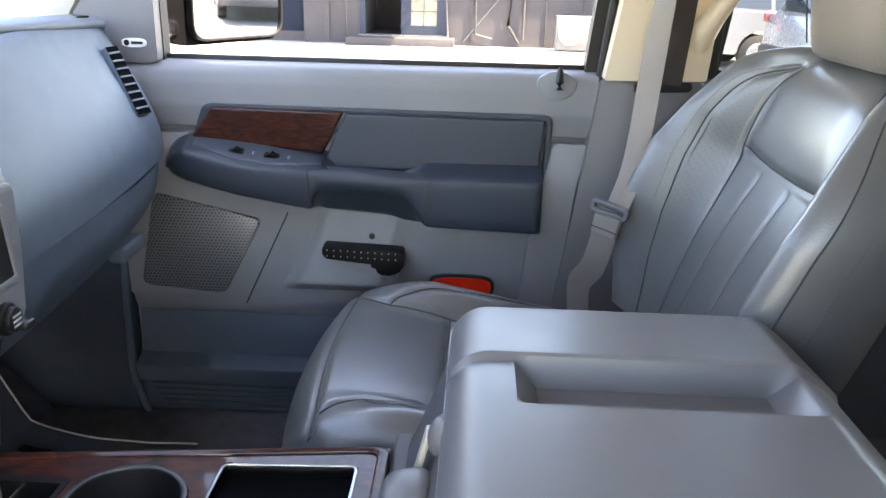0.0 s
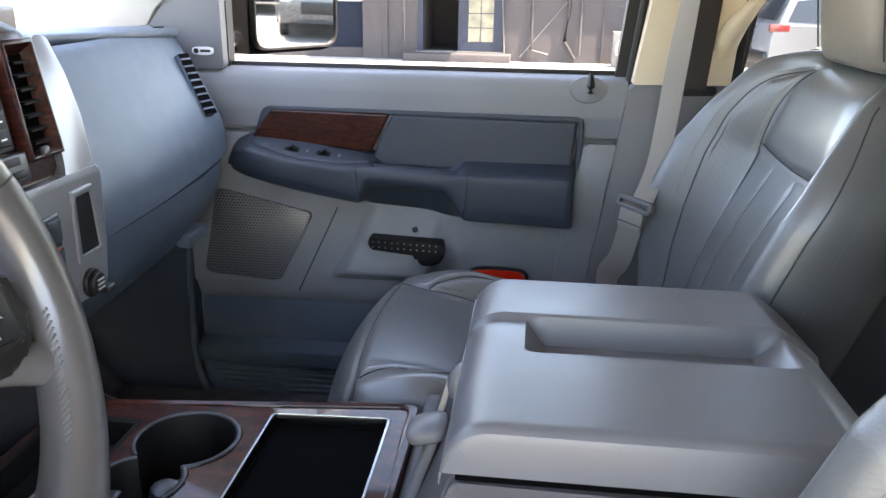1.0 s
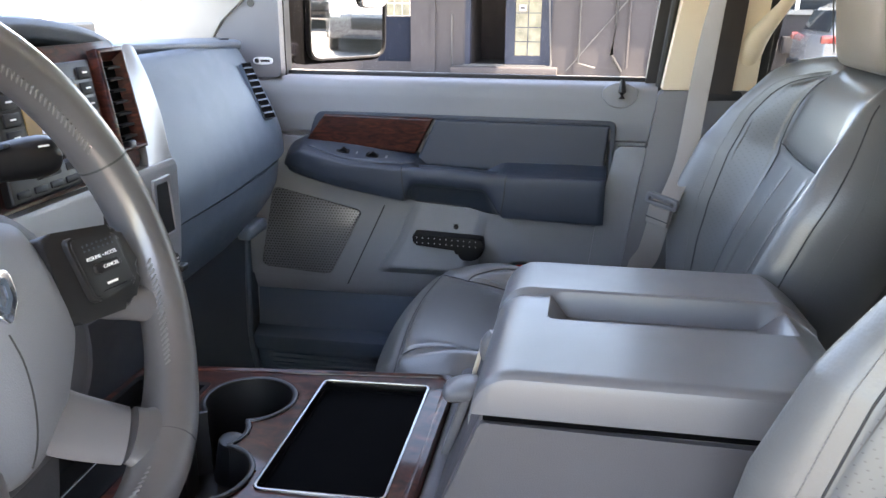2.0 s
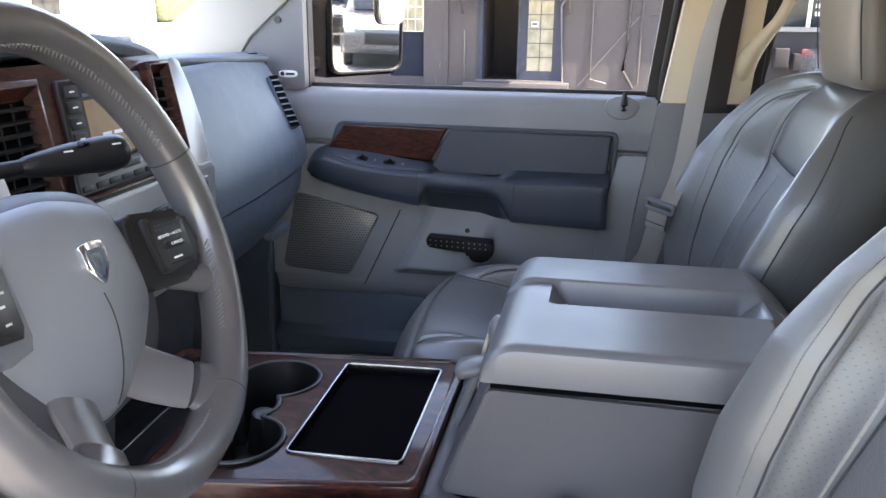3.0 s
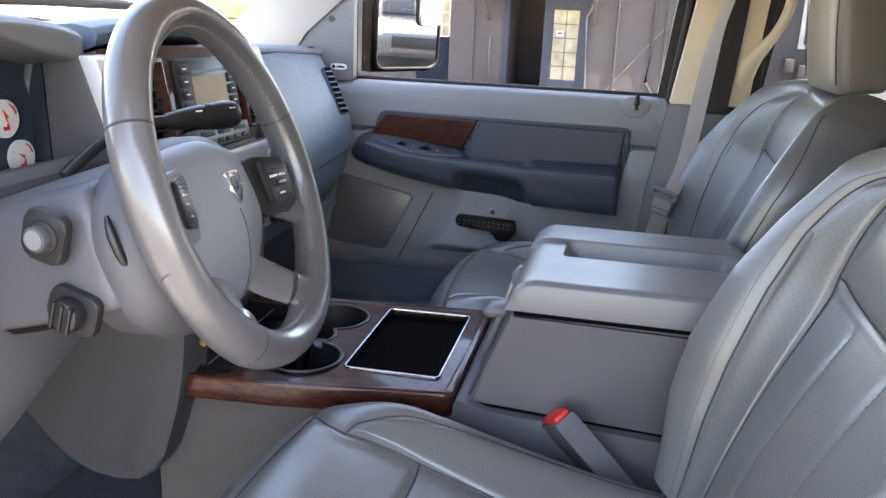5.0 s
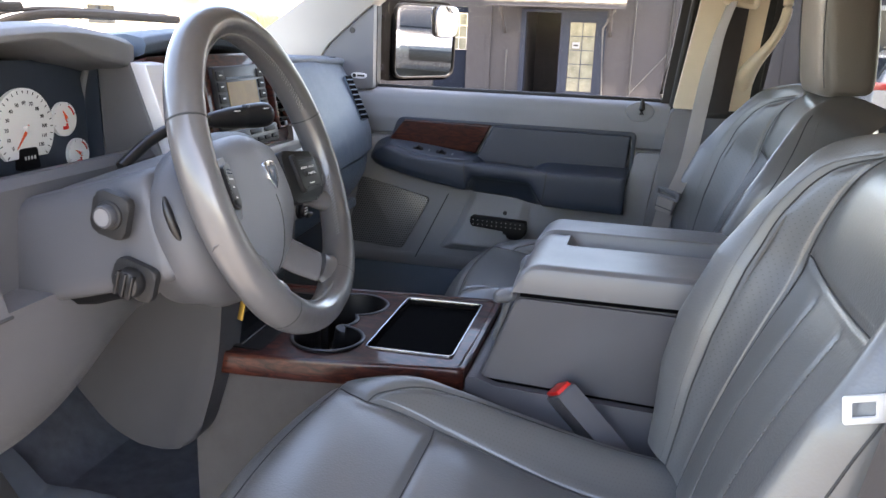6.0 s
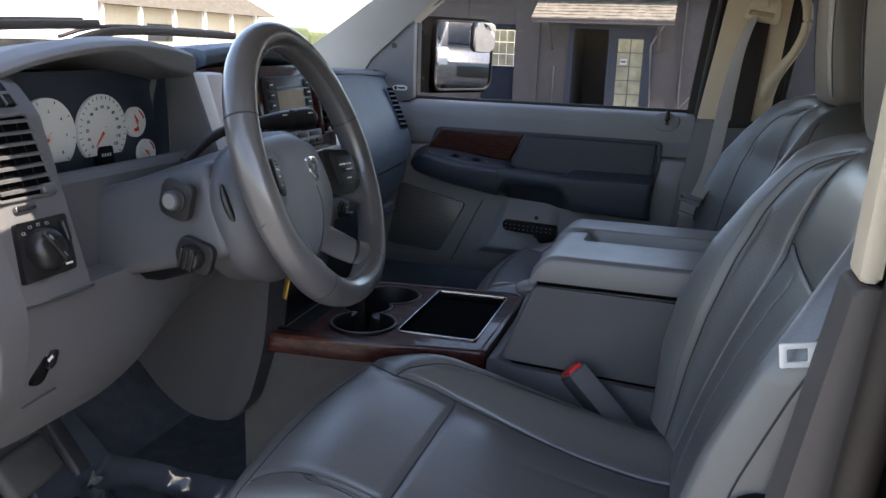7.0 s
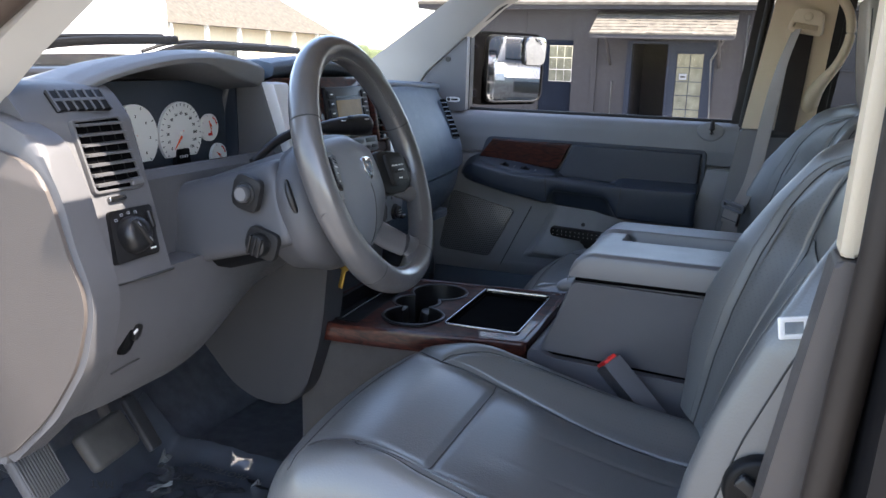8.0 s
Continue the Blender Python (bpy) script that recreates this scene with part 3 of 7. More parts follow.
part("window_frame", join(prism([(0.258, 1.58), (0.298, 1.58), (0.34, 1.95), (0.296, 1.95)], "y", 1.585, 1.625), prism([(-0.571, 1.58), (-0.553, 1.58), (-0.553, 1.85), (-0.571, 1.84)], "y", 1.585, 1.62), prism([(-0.571, 1.812), (-0.42, 1.935), (0.33, 1.945), (0.33, 1.975), (-0.43, 1.965), (-0.583, 1.83)], "y", 1.575, 1.62)), M_RUBBER, door, "black rubber window frame")
pane = part("pane", prism([(-0.563, 1.58), (0.285, 1.58), (0.318, 1.945), (-0.42, 1.94), (-0.563, 1.83)], "y", 1.606, 1.61), M_GLASS, door)
pane.visible_shadow = False

# ---- door mirror outside ----
mir = thing("door_mirror", (-0.55, 1.7, 1.58), "large black towing mirror with chrome-edged glass", "mirror")
part("arm", box(-0.645, -0.58, 1.6, 1.83, 1.61, 1.65, 0.012), M_BODY, mir)
part("arm", box(-0.645, -0.58, 1.6, 1.83, 1.77, 1.8, 0.012), M_BODY, mir)
MR = Matrix.Translation((-0.485, 1.87, 1.712)) @ pose(0, 0, 0, 0, 1.5, -32)
part("rim", moved(ring_frame(rounded([(-0.133, -0.113), (0.131, -0.113), (0.131, 0.116), (-0.133, 0.116)], 0.038), rounded([(-0.127, -0.107), (0.125, -0.107), (0.125, 0.11), (-0.127, 0.11)], 0.034), "x", -0.015, 0.006, 0.003), MR), M_TRAY, mir)
part("mirror_glass", moved(prism(rounded([(-0.129, -0.109), (0.127, -0.109), (0.127, 0.112), (-0.129, 0.112)], 0.034), "x", -0.012, 0.0), MR), M_MIRROR, mir)
part("housing", moved(prism(rounded([(-0.182, -0.122), (0.137, -0.122), (0.137, 0.125), (-0.182, 0.125)], 0.045), "x", -0.11, -0.013, 0.04, 4, "a"), MR), M_PIT, mir, "matt black mirror housing")
spot = part("spot_mirror", moved(ring_frame(rounded([(0.03, 0.015), (0.126, 0.015), (0.126, 0.116), (0.03, 0.116)], 0.025), rounded([(0.034, 0.019), (0.123, 0.019), (0.123, 0.113), (0.034, 0.113)], 0.023), "x", 0.0, 0.006, 0.002), MR), M_BLACK, mir)
part("spot_glass", moved(prism(rounded([(0.033, 0.018), (0.124, 0.018), (0.124, 0.114), (0.033, 0.114)], 0.024), "x", 0.001, 0.005, 0.003), MR @ pose(0, 0, 0, 0, 4, -5) ), M_MIRROR, spot)

# ---- pillars ----
setting("a_pillar_trim", loft([[Vector((-1.0, 1.5, 1.58)), Vector((-0.76, 1.56, 1.6)), Vector((-0.74, 1.6, 1.6)), Vector((-1.0, 1.6, 1.58))], [Vector((-0.86, 1.49, 1.735)), Vector((-0.69, 1.545, 1.7)), Vector((-0.68, 1.6, 1.7)), Vector((-0.86, 1.6, 1.735))], [Vector((-0.59, 1.47, 1.915)), Vector((-0.46, 1.54, 1.9)), Vector((-0.45, 1.6, 1.9)), Vector((-0.59, 1.6, 1.915))], [Vector((-0.40, 1.44, 2.02)), Vector((-0.30, 1.52, 1.985)), Vector((-0.3, 1.6, 1.985)), Vector((-0.4, 1.6, 2.02))]]), M_PILLAR, "pale grey windscreen pillar trim", "pillar")
setting("a_pillar_seal", tube([(-0.775, 1.578, 1.63), (-0.68, 1.575, 1.722), (-0.56, 1.575, 1.832), (-0.42, 1.575, 1.94)], 0.015, 10), M_RUBBER, "black door seal along the pillar", "seal")
setting("b_pillar_lower", prism(rounded([(0.235, 0.8), (0.56, 0.8), (0.475, 1.575), (0.285, 1.572), (0.222, 1.1)], 0.01), "y", 1.535, 1.62, 0.012, 3, "a"), M_COLUMN, "grey lower pillar trim between the doors", "pillar")
setting("b_pillar_upper", prism(rounded([(0.288, 1.574), (0.473, 1.577), (0.485, 1.757), (0.504, 2.0), (0.352, 2.0)], 0.004), "y", 1.525, 1.62, 0.022, 4, "a"), M_TAN, "tan upper pillar trim between the doors", "pillar")
setting("b_pillar_seal", tube([(0.232, 1.572, 1.1), (0.275, 1.572, 1.43), (0.287, 1.572, 1.585), (0.328, 1.572, 1.97)], 0.008, 8), M_RUBBER, "black rubber door seal along the pillar", "seal")
# dark slot for the belt in the lower pillar
setting("belt_slot", prism(rounded([(0.345, 1.552), (0.45, 1.556), (0.45, 1.574), (0.345, 1.571)], 0.006), "y", 1.53, 1.54, 0.004), M_BLACK, "dark belt slot in the pillar", "trim")
gh = thing("grab_handle", (0.5, 1.5, 1.6), "curved tan grab handle on the door pillar", "handle")
part("bar", tube(spline([(0.45, 1.56, 1.615), (0.455, 1.54, 1.648), (0.464, 1.515, 1.682), (0.481, 1.497, 1.714), (0.506, 1.489, 1.752), (0.524, 1.485, 1.797), (0.53, 1.484, 1.84), (0.523, 1.488, 1.884), (0.5, 1.502, 1.925), (0.46, 1.535, 1.968)], 6), [0.012 + 0.013 * (1 - smooth(4, 26, k)) for k in range(55)], 14), M_TAN, gh)
setting("b_pillar_rear_seal", prism([(0.472, 1.577), (0.498, 1.577), (0.526, 2.0), (0.502, 2.0)], "y", 1.56, 1.6, 0.004), M_RUBBER, "black rubber door seal behind the pillar", "seal")

# ---- rear side wall with its window, behind the seats ----
setting("wall_rear_side", join(box(0.44, 2.0, 1.565, 1.615, 0.8, 1.578, 0.01), box(1.72, 2.0, 1.56, 1.62, 1.579, 2.0)), M_COLUMN, "grey rear door panel with window", "wall")
setting("rear_window_seal", join(box(0.5, 1.4, 1.6, 1.614, 1.57, 1.59), prism([(0.478, 1.58), (0.505, 1.58), (0.55, 1.97), (0.52, 1.97)], "y", 1.575, 1.62)), M_RUBBER, "black seal round the rear side window", "seal")
bm = box(0.49, 1.72, 1.606, 1.61, 1.58, 1.97)
rw = setting("window_2", bm, M_TINT, "rear side window glass", "window")
rw.visible_shadow = False
setting("wall_driver_rear", join(box(0.5, 2.0, -0.27, -0.2, 0.8, 1.56), box(1.72, 2.0, -0.27, -0.2, 1.56, 2.0)), M_COLUMN, "grey driver-side rear door panel", "wall")

# unseen panes, their dark tint added to cut the light from the rear
pw = setting("window_3", box(0.5, 1.72, -0.24, -0.235, 1.56, 1.98), M_PRIVACY, "unseen driver-side rear window, tinted dark to cut light", "window")
pw = setting("window_4", box(2.02, 2.025, -0.08, 1.48, 1.45, 1.95), M_PRIVACY, "unseen back window, tinted dark to cut light", "window")

# ---- windscreen ----
ws = prism([(-1.08, 1.6), (-0.4, 2.02), (-0.402, 2.024), (-1.083, 1.604)], "y", -0.17, 1.57)
wso = setting("windscreen", ws, M_GLASS, "clear laminated windscreen", "window")
wso.visible_shadow = False
setting("a_pillar_driver", loft([[Vector(p) for p in r] for r in (((-0.76, -0.25, 1.58), (-0.69, -0.25, 1.58), (-0.66, -0.17, 1.58), (-0.78, -0.15, 1.58)), ((-0.56, -0.225, 1.735), (-0.5, -0.225, 1.735), (-0.478, -0.17, 1.735), (-0.58, -0.13, 1.735)), ((-0.44, -0.21, 1.83), (-0.38, -0.21, 1.83), (-0.355, -0.16, 1.83), (-0.46, -0.12, 1.83)), ((-0.3, -0.16, 1.985), (-0.22, -0.16, 1.985), (-0.2, -0.1, 1.985), (-0.34, -0.06, 1.985)))]), M_PILLAR, "pale sunlit driver-side windscreen pillar", "pillar")
setting("front_door_seal", tube(spline([(-0.62, -0.245, 1.7), (-0.52, -0.245, 1.765), (-0.42, -0.24, 1.83), (-0.28, -0.22, 1.94)], 5), 0.032, 12), mat("brown_weatherstrip", (0.09, 0.065, 0.05), 0.6), "brown weatherstrip along the open doorway", "seal")
setting("roof_header", box(-0.43, -0.35, -0.12, 1.52, 1.98, 2.03, 0.01), M_LINER, "tan roof header above the windscreen", "trim")

# ---- driver-side door pillar ----
setting("b_pillar_driver", prism(rounded([(0.3, 0.82), (0.36, 0.82), (0.416, 1.37), (0.428, 1.586), (0.4, 1.586), (0.366, 1.36)], 0.006), "y", -0.2, -0.14, 0.02, 5), M_JAMB, "grey lower driver door pillar trim", "pillar")
setting("b_pillar_driver_upper", prism(rounded([(0.403, 1.588), (0.418, 1.588), (0.432, 2.0), (0.415, 2.0)], 0.004), "y", -0.19, -0.15, 0.006, 3), M_TAN, "tan upper driver door pillar trim", "pillar")
setting("pillar_weatherstrip", tube([(0.355, -0.225, 0.83), (0.397, -0.225, 1.2), (0.42, -0.225, 1.5), (0.428, -0.222, 1.6), (0.438, -0.215, 1.95)], 0.015, 12, side=(0, 1, 0)), mat("worn_brown_rubber", (0.034, 0.026, 0.021), 0.5, vary=0.25, spec=0.3), "worn brown rubber strip along the driver door pillar", "seal")
setting("door_seal_driver", tube([(0.395, -0.235, 0.83), (0.437, -0.235, 1.2), (0.458, -0.235, 1.6), (0.468, -0.23, 1.95)], 0.014, 8, side=(0, 1, 0)), M_RUBBER, "black rubber seal of the driver's doorway", "seal")
setting("door_jamb", join(prism(rounded([(0.375, 0.78), (0.62, 0.78), (0.62, 2.0), (0.45, 2.0), (0.44, 1.6), (0.425, 1.25)], 0.01), "y", -0.30, -0.202, 0.012, 3)), M_JAMBPAINT, "glossy black painted door jamb", "jamb")
setting("striker", join(box(0.425, 0.45, -0.306, -0.3, 1.17, 1.25, 0.002), tube([(0.43, -0.305, 1.18), (0.43, -0.325, 1.18), (0.43, -0.325, 1.24), (0.43, -0.305, 1.24)], 0.006, 8)), M_BLACK, "dark door striker on the jamb", "latch")

# ---- dashboard ----
dash = thing("dashboard", (-0.8, 0.65, 1.2), "grey dashboard with silver stack and burl wood bezel", "dashboard")


def along(profiles, n=6, mirror=False):
    """Loft closed x-z profiles along y; profiles are rows of (y, shift in x, shift in z, outline)."""
    rings = []
    for y, dx, dz, pts in profiles:
        rings.append([Vector((x + dx, y, z + dz)) for x, z in pts])
    return loft(rings)


def curve2(pts, n=5):
    return [(p.x, p.y) for p in spline([(a, b, 0) for a, b in pts], n)]


# upper pad over the whole width
TOP = curve2([(-1.05, 1.6), (-0.85, 1.655), (-0.68, 1.672), (-0.612, 1.668), (-0.602, 1.66), (-0.606, 1.652)]) + [(-1.05, 1.55)]
part("top_pad", along([(0.445, 0, 0.004, TOP), (0.8, 0.0, 0.016, TOP), (1.0, 0.0, 0.014, TOP), (1.3, 0.0, 0.002, TOP), (1.48, -0.012, -0.004, TOP), (1.51, -0.03, -0.02, TOP)]), M_DASH, dash)
part("top_pad_end", along([(-0.2, -0.03, -0.01, TOP), (-0.12, -0.01, 0.0, TOP), (-0.05, -0.01, 0.005, TOP)]), M_HOOD, dash)
# glove box doors, bulging
UP = curve2([(-0.614, 1.664), (-0.598, 1.65), (-0.57, 1.604), (-0.532, 1.54), (-0.505, 1.475), (-0.5, 1.42)], 6) + [(-0.55, 1.41), (-0.7, 1.42), (-0.7, 1.65)]
part("glove_box_upper", along([(0.88, 0.03, 0, UP), (1.1, 0.02, 0, UP), (1.3, 0.0, 0, UP), (1.44, -0.02, 0, UP), (1.49, -0.033, 0, UP), (1.515, -0.06, -0.004, UP)]), M_DASH, dash, "slate blue-grey glove box door")
LOW = curve2([(-0.508, 1.408), (-0.515, 1.36), (-0.55, 1.3), (-0.62, 1.23), (-0.7, 1.19)], 6) + [(-0.8, 1.2), (-0.8, 1.4)]
part("glove_box_lower", along([(0.88, 0.02, 0, LOW), (1.1, 0.012, 0, LOW), (1.3, 0.0, 0, LOW), (1.44, -0.022, 0, LOW), (1.495, -0.04, 0.01, LOW), (1.515, -0.07, 0.02, LOW)]), M_DASH, dash)
part("glove_latch", box(-0.575, -0.545, 1.3, 1.4, 1.262, 1.29, 0.008), M_DASH, dash)
# passenger end vent with slats
PV = Matrix.Translation((-0.5505, 1.4035, 1.567)) @ pose(0, 0, 0, 0, -31, -18)
pv = part("end_vent", moved(ring_frame(rounded([(-0.0245, -0.0665), (0.0105, -0.0665), (0.0155, 0.0625), (-0.0135, 0.0625)], 0.004), rounded([(-0.022, -0.064), (0.008, -0.064), (0.013, 0.06), (-0.011, 0.06)], 0.003), "x", -0.012, 0.002, 0.001), PV), M_DASH, dash)
# near-flush black plate gives the vent its inner shade by colour
part("vent_shade_fill", moved(prism([(-0.0235, -0.0655), (0.0095, -0.0655), (0.0145, 0.0615), (-0.0125, 0.0615)], "x", -0.012, 0.003), PV), M_PIT, pv)
for k in range(8):
    part("slat", moved(box(0.002, 0.0048, -0.022 + 0.0012 * k, 0.0085 + 0.0006 * k, -0.0015, 0.0015), PV @ pose(0, 0, -0.054 + k * 0.0148, 0, 0, 0)), M_DASH, pv)
part("defrost_vent", join(box(-0.66, -0.648, 1.405, 1.445, 1.65, 1.6695), box(-0.64, -0.628, 1.408, 1.448, 1.65, 1.6688)), M_PIT, dash, "small dark corner vent")

# centre stack: silver surround, wood bezel, radio
CS = Matrix.Translation((-0.487, 0.68, 1.5)) @ pose(0, 0, 0, 0, -16, 0)
def cs(bm):
    return moved(bm, CS)
SIDE = [(-0.70, 1.67), (-0.55, 1.68), (-0.503, 1.6), (-0.468, 1.53), (-0.464, 1.46), (-0.472, 1.395), (-0.485, 1.36), (-0.72, 1.36)]
part("stack_side", along([(0.83, -0.004, 0, SIDE), (0.872, -0.002, 0, SIDE), (0.884, -0.01, -0.003, SIDE)]), M_SILVER, dash)
KNEE = [(-0.72, 1.358), (-0.49, 1.358), (-0.51, 1.29), (-0.525, 1.18), (-0.62, 1.13), (-0.75, 1.13)]
part("stack_foot", along([(0.42, -0.01, 0, KNEE), (0.87, -0.005, 0, KNEE), (0.885, -0.016, 0, KNEE)]), M_LOWER, dash)
part("stack_fill", along([(0.40, -0.035, 0, [(-0.70, 1.67), (-0.56, 1.68), (-0.49, 1.43), (-0.5, 1.30), (-0.62, 1.15), (-0.75, 1.15)]), (0.87, -0.03, 0, [(-0.70, 1.67), (-0.56, 1.68), (-0.49, 1.43), (-0.5, 1.30), (-0.62, 1.15), (-0.75, 1.15)])]), M_DASH, dash)
part("wood_bezel", cs(prism(rounded([(-0.285, 0.024), (0.128, 0.024), (0.147, 0.1), (0.166, 0.2), (-0.285, 0.2)], 0.01), "x", -0.04, 0.014, 0.005, 3, "b")), M_WOOD, dash, "glossy burl wood radio bezel")
CL = Matrix.Translation((-0.487, 0.68, 1.5))
def cl(bm):
    return moved(bm, CL)
part("stack_panel", cl(prism(rounded([(-0.3, 0.026), (0.2, 0.026), (0.197, -0.07), (0.186, -0.14), (-0.14, -0.14)], 0.012), "x", -0.05, 0.02, 0.008, 3, "b")), M_SILVER, dash, "silver painted centre stack")
part("stack_edge", cs(prism(rounded([(0.168, 0.192), (0.196, 0.19), (0.206, 0.14), (0.206, 0.085), (0.188, 0.012), (0.12, 0.012), (0.131, 0.03), (0.149, 0.1)], 0.006), "x", -0.05, 0.024, 0.01, 3, "b")), M_SILVER, dash)
CT = CS @ Matrix(((1, 0, 0, 0), (0, 1, 0.2, -0.022), (0, 0, 1, 0), (0, 0, 0, 1)))   # the stack narrows downwards
def ct(bm):
    return moved(bm, CT)
def vent_unit(y0, y1, z0, z1, rim):
    """A vent set deep in a splayed wood frame, with slats and two uprights."""
    o = [(y0 - rim, z0 - 0.012), (y1 + rim, z0 - 0.012), (y1 + rim - 0.006, z1 + rim), (y0 - rim, z1 + rim)]
    i = [(y0, z0), (y1, z0), (y1, z1), (y0, z1)]
    bm = bmesh.new()
    V = [[bm.verts.new((x, *p)) for p in q] for x, q in ((0.0, o), (0.028, o), (0.03, [((a + 2 * c) / 3, (b + 2 * d) / 3) for (a, b), (c, d) in zip(i, o)]), (0.008, i))]
    for A, B in zip(V, V[1:]):
        for k in range(4):
            bm.faces.new((A[k], A[(k + 1) % 4], B[(k + 1) % 4], B[k]))
    v = part("stack_vent", ct(bevel(bm, 0.0015, 2, 40)), M_WOOD, dash, "air vent in a splayed wood frame")
    # solid black plate in place of the shaded depth behind the slats
    part("vent_shade_fill", ct(box(-0.01, 0.0155, y0 - 0.002, y1 + 0.002, z0 - 0.002, z1 + 0.002)), M_PIT, v)
    n = max(3, int((z1 - z0) / 0.014))
    for k in range(n):
        z = z0 + (z1 - z0) * (k + 0.5) / n
        part("slat", ct(moved(box(-0.006, 0.005, y0, y1, -0.0014, 0.0014), Matrix.Translation((0.022, 0, z)) @ pose(0, 0, 0, 0, 18, 0))), M_TRAY, v)
    for k in (1, 2) if y0 < 0 else ():
        part("slat", ct(box(0.016, 0.0185, y0 + (y1 - y0) * k / 3 - 0.001, y0 + (y1 - y0) * k / 3 + 0.001, z0, z1)), M_TRAY, v)
    return v
vent_unit(0.1, 0.131, 0.06, 0.17, 0.019)
part("vent_knob", ct(box(0.014, 0.03, 0.104, 0.12, 0.05, 0.062, 0.003)), M_BLACK, dash)
vent_unit(-0.255, -0.183, 0.055, 0.158, 0.024)
radio = part("radio", ct(box(-0.02, 0.021, -0.122, 0.07, 0.066, 0.178, 0.004)), M_BLACK, dash, "black radio with amber-lit screen")
M_SCREEN = mat("amber_screen", (0.3, 0.18, 0.06), 0.4, vary=0.15, scale=30, spec=0.25)
part("screen", ct(box(0.0205, 0.0222, -0.08, 0.03, 0.072, 0.148)), M_SCREEN, radio, "dull amber radio screen")
part("disc_slot", ct(box(0.0205, 0.0222, -0.08, 0.03, 0.153, 0.157)), M_DASH, radio)
for k in range(3):
    part("screen_bar", ct(box(0.022, 0.0226, -0.055 + 0.026 * k, -0.035 + 0.026 * k, 0.098, 0.103)), M_DIAL, radio)
for side in (-0.101, 0.051):
    for k in range(5):
        part("button", ct(box(0.019, 0.024, side - 0.013, side + 0.013, 0.073 + k * 0.02, 0.089 + k * 0.02, 0.0015, 2)), M_RUBBER, radio)
        part("button_mark", ct(box(0.024, 0.0244, side - 0.005, side + 0.005, 0.08 + k * 0.02, 0.082 + k * 0.02)), M_DIAL, radio)
clim = part("climate_panel", ct(box(-0.02, 0.026, -0.135, 0.08, 0.03, 0.064, 0.004)), M_BLACK, dash, "dark climate control strip")
for k in range(7):
    part("button", ct(box(0.024, 0.0285, -0.128 + k * 0.029, -0.106 + k * 0.029, 0.036, 0.044, 0.002, 2)), M_RUBBER, clim)
for k in range(3):
    part("button", ct(box(0.024, 0.0275, -0.09 + k * 0.055, -0.045 + k * 0.055, 0.05, 0.06, 0.002, 2)), M_RUBBER, clim)
# arched brow over the stack
def brow(u, v):
    y = 0.4 + u * 0.487
    arch = max(0, math.sin(math.pi * min(1, max(0, (y - 0.24) / 0.66)))) ** 0.45
    top = 1.667 + 0.07 * arch
    lip = -0.52 - 0.035 * (1 - arch)
    prof = [(-0.92, 1.645), (-0.8, 1.65 + (top - 1.65) * 0.5), (-0.66, 1.65 + (top - 1.65) * 0.92), (lip - 0.035, top + 0.002), (lip - 0.006, top - 0.003), (lip, top - 0.012), (lip - 0.004, top - 0.026), (lip - 0.02, top - 0.032), (-0.68, top - 0.035), (-0.92, 1.61)]
    k = v * (len(prof) - 1)
    i = min(int(k), len(prof) - 2)
    (xa, za), (xb, zb) = prof[i], prof[i + 1]
    return Vector((xa + (xb - xa) * (k - i), y, za + (zb - za) * (k - i)))
part("stack_brow", loft([[brow(i / 30, j / 36) for j in range(37)] for i in range(31)]), M_DASH, dash, "arched grey brow over the stack", 75)
sp = part("switch_bank", cl(box(0.0, 0.0225, 0.0, 0.094, -0.088, -0.012, 0.004)), M_BLACK, dash, "black switch bank")
for k in range(3):
    for j in range(2):
        part("button", cl(box(0.02, 0.0265, 0.006 + 0.029 * k, 0.032 + 0.029 * k, -0.083 + 0.036 * j, -0.053 + 0.036 * j, 0.003, 2)), M_DARK, sp)
part("indicator", cl(box(0.0265, 0.0272, 0.07, 0.08, -0.055, -0.051)), M_NEEDLE, sp)
slot = part("coin_slot", cl(ring_frame(rounded([(0.122, -0.09), (0.182, -0.09), (0.172, 0.006), (0.122, 0.006)], 0.004), rounded([(0.13, -0.08), (0.174, -0.08), (0.165, -0.003), (0.13, -0.003)], 0.003), "x", 0.0, 0.024, 0.0015)), M_SILVER, dash)
part("slot_hole", cl(prism([(0.128, -0.082), (0.176, -0.082), (0.167, -0.001), (0.128, -0.001)], "x", 0.0, 0.0212)), M_BLACK, slot)
out = part("power_outlet", cl(join(cyl((0.015, 0.145, -0.122), (0.026, 0.145, -0.122), 0.02, 24, 0.019, 0.002), cyl((0.026, 0.145, -0.122), (0.034, 0.145, -0.122), 0.015, 24, 0.0145, 0.002), box(0.02, 0.04, 0.152, 0.172, -0.14, -0.13, 0.003))), M_BLACK, dash, "black power outlet with cap")
for k in range(3):
    part("outlet_mark", cl(box(0.034, 0.0346, 0.138, 0.154, -0.13 + k * 0.006, -0.1275 + k * 0.006)), M_WHITE, out)
part("outlet", cl(box(0.015, 0.0235, 0.045, 0.1, -0.134, -0.1, 0.004)), M_BLACK, dash)

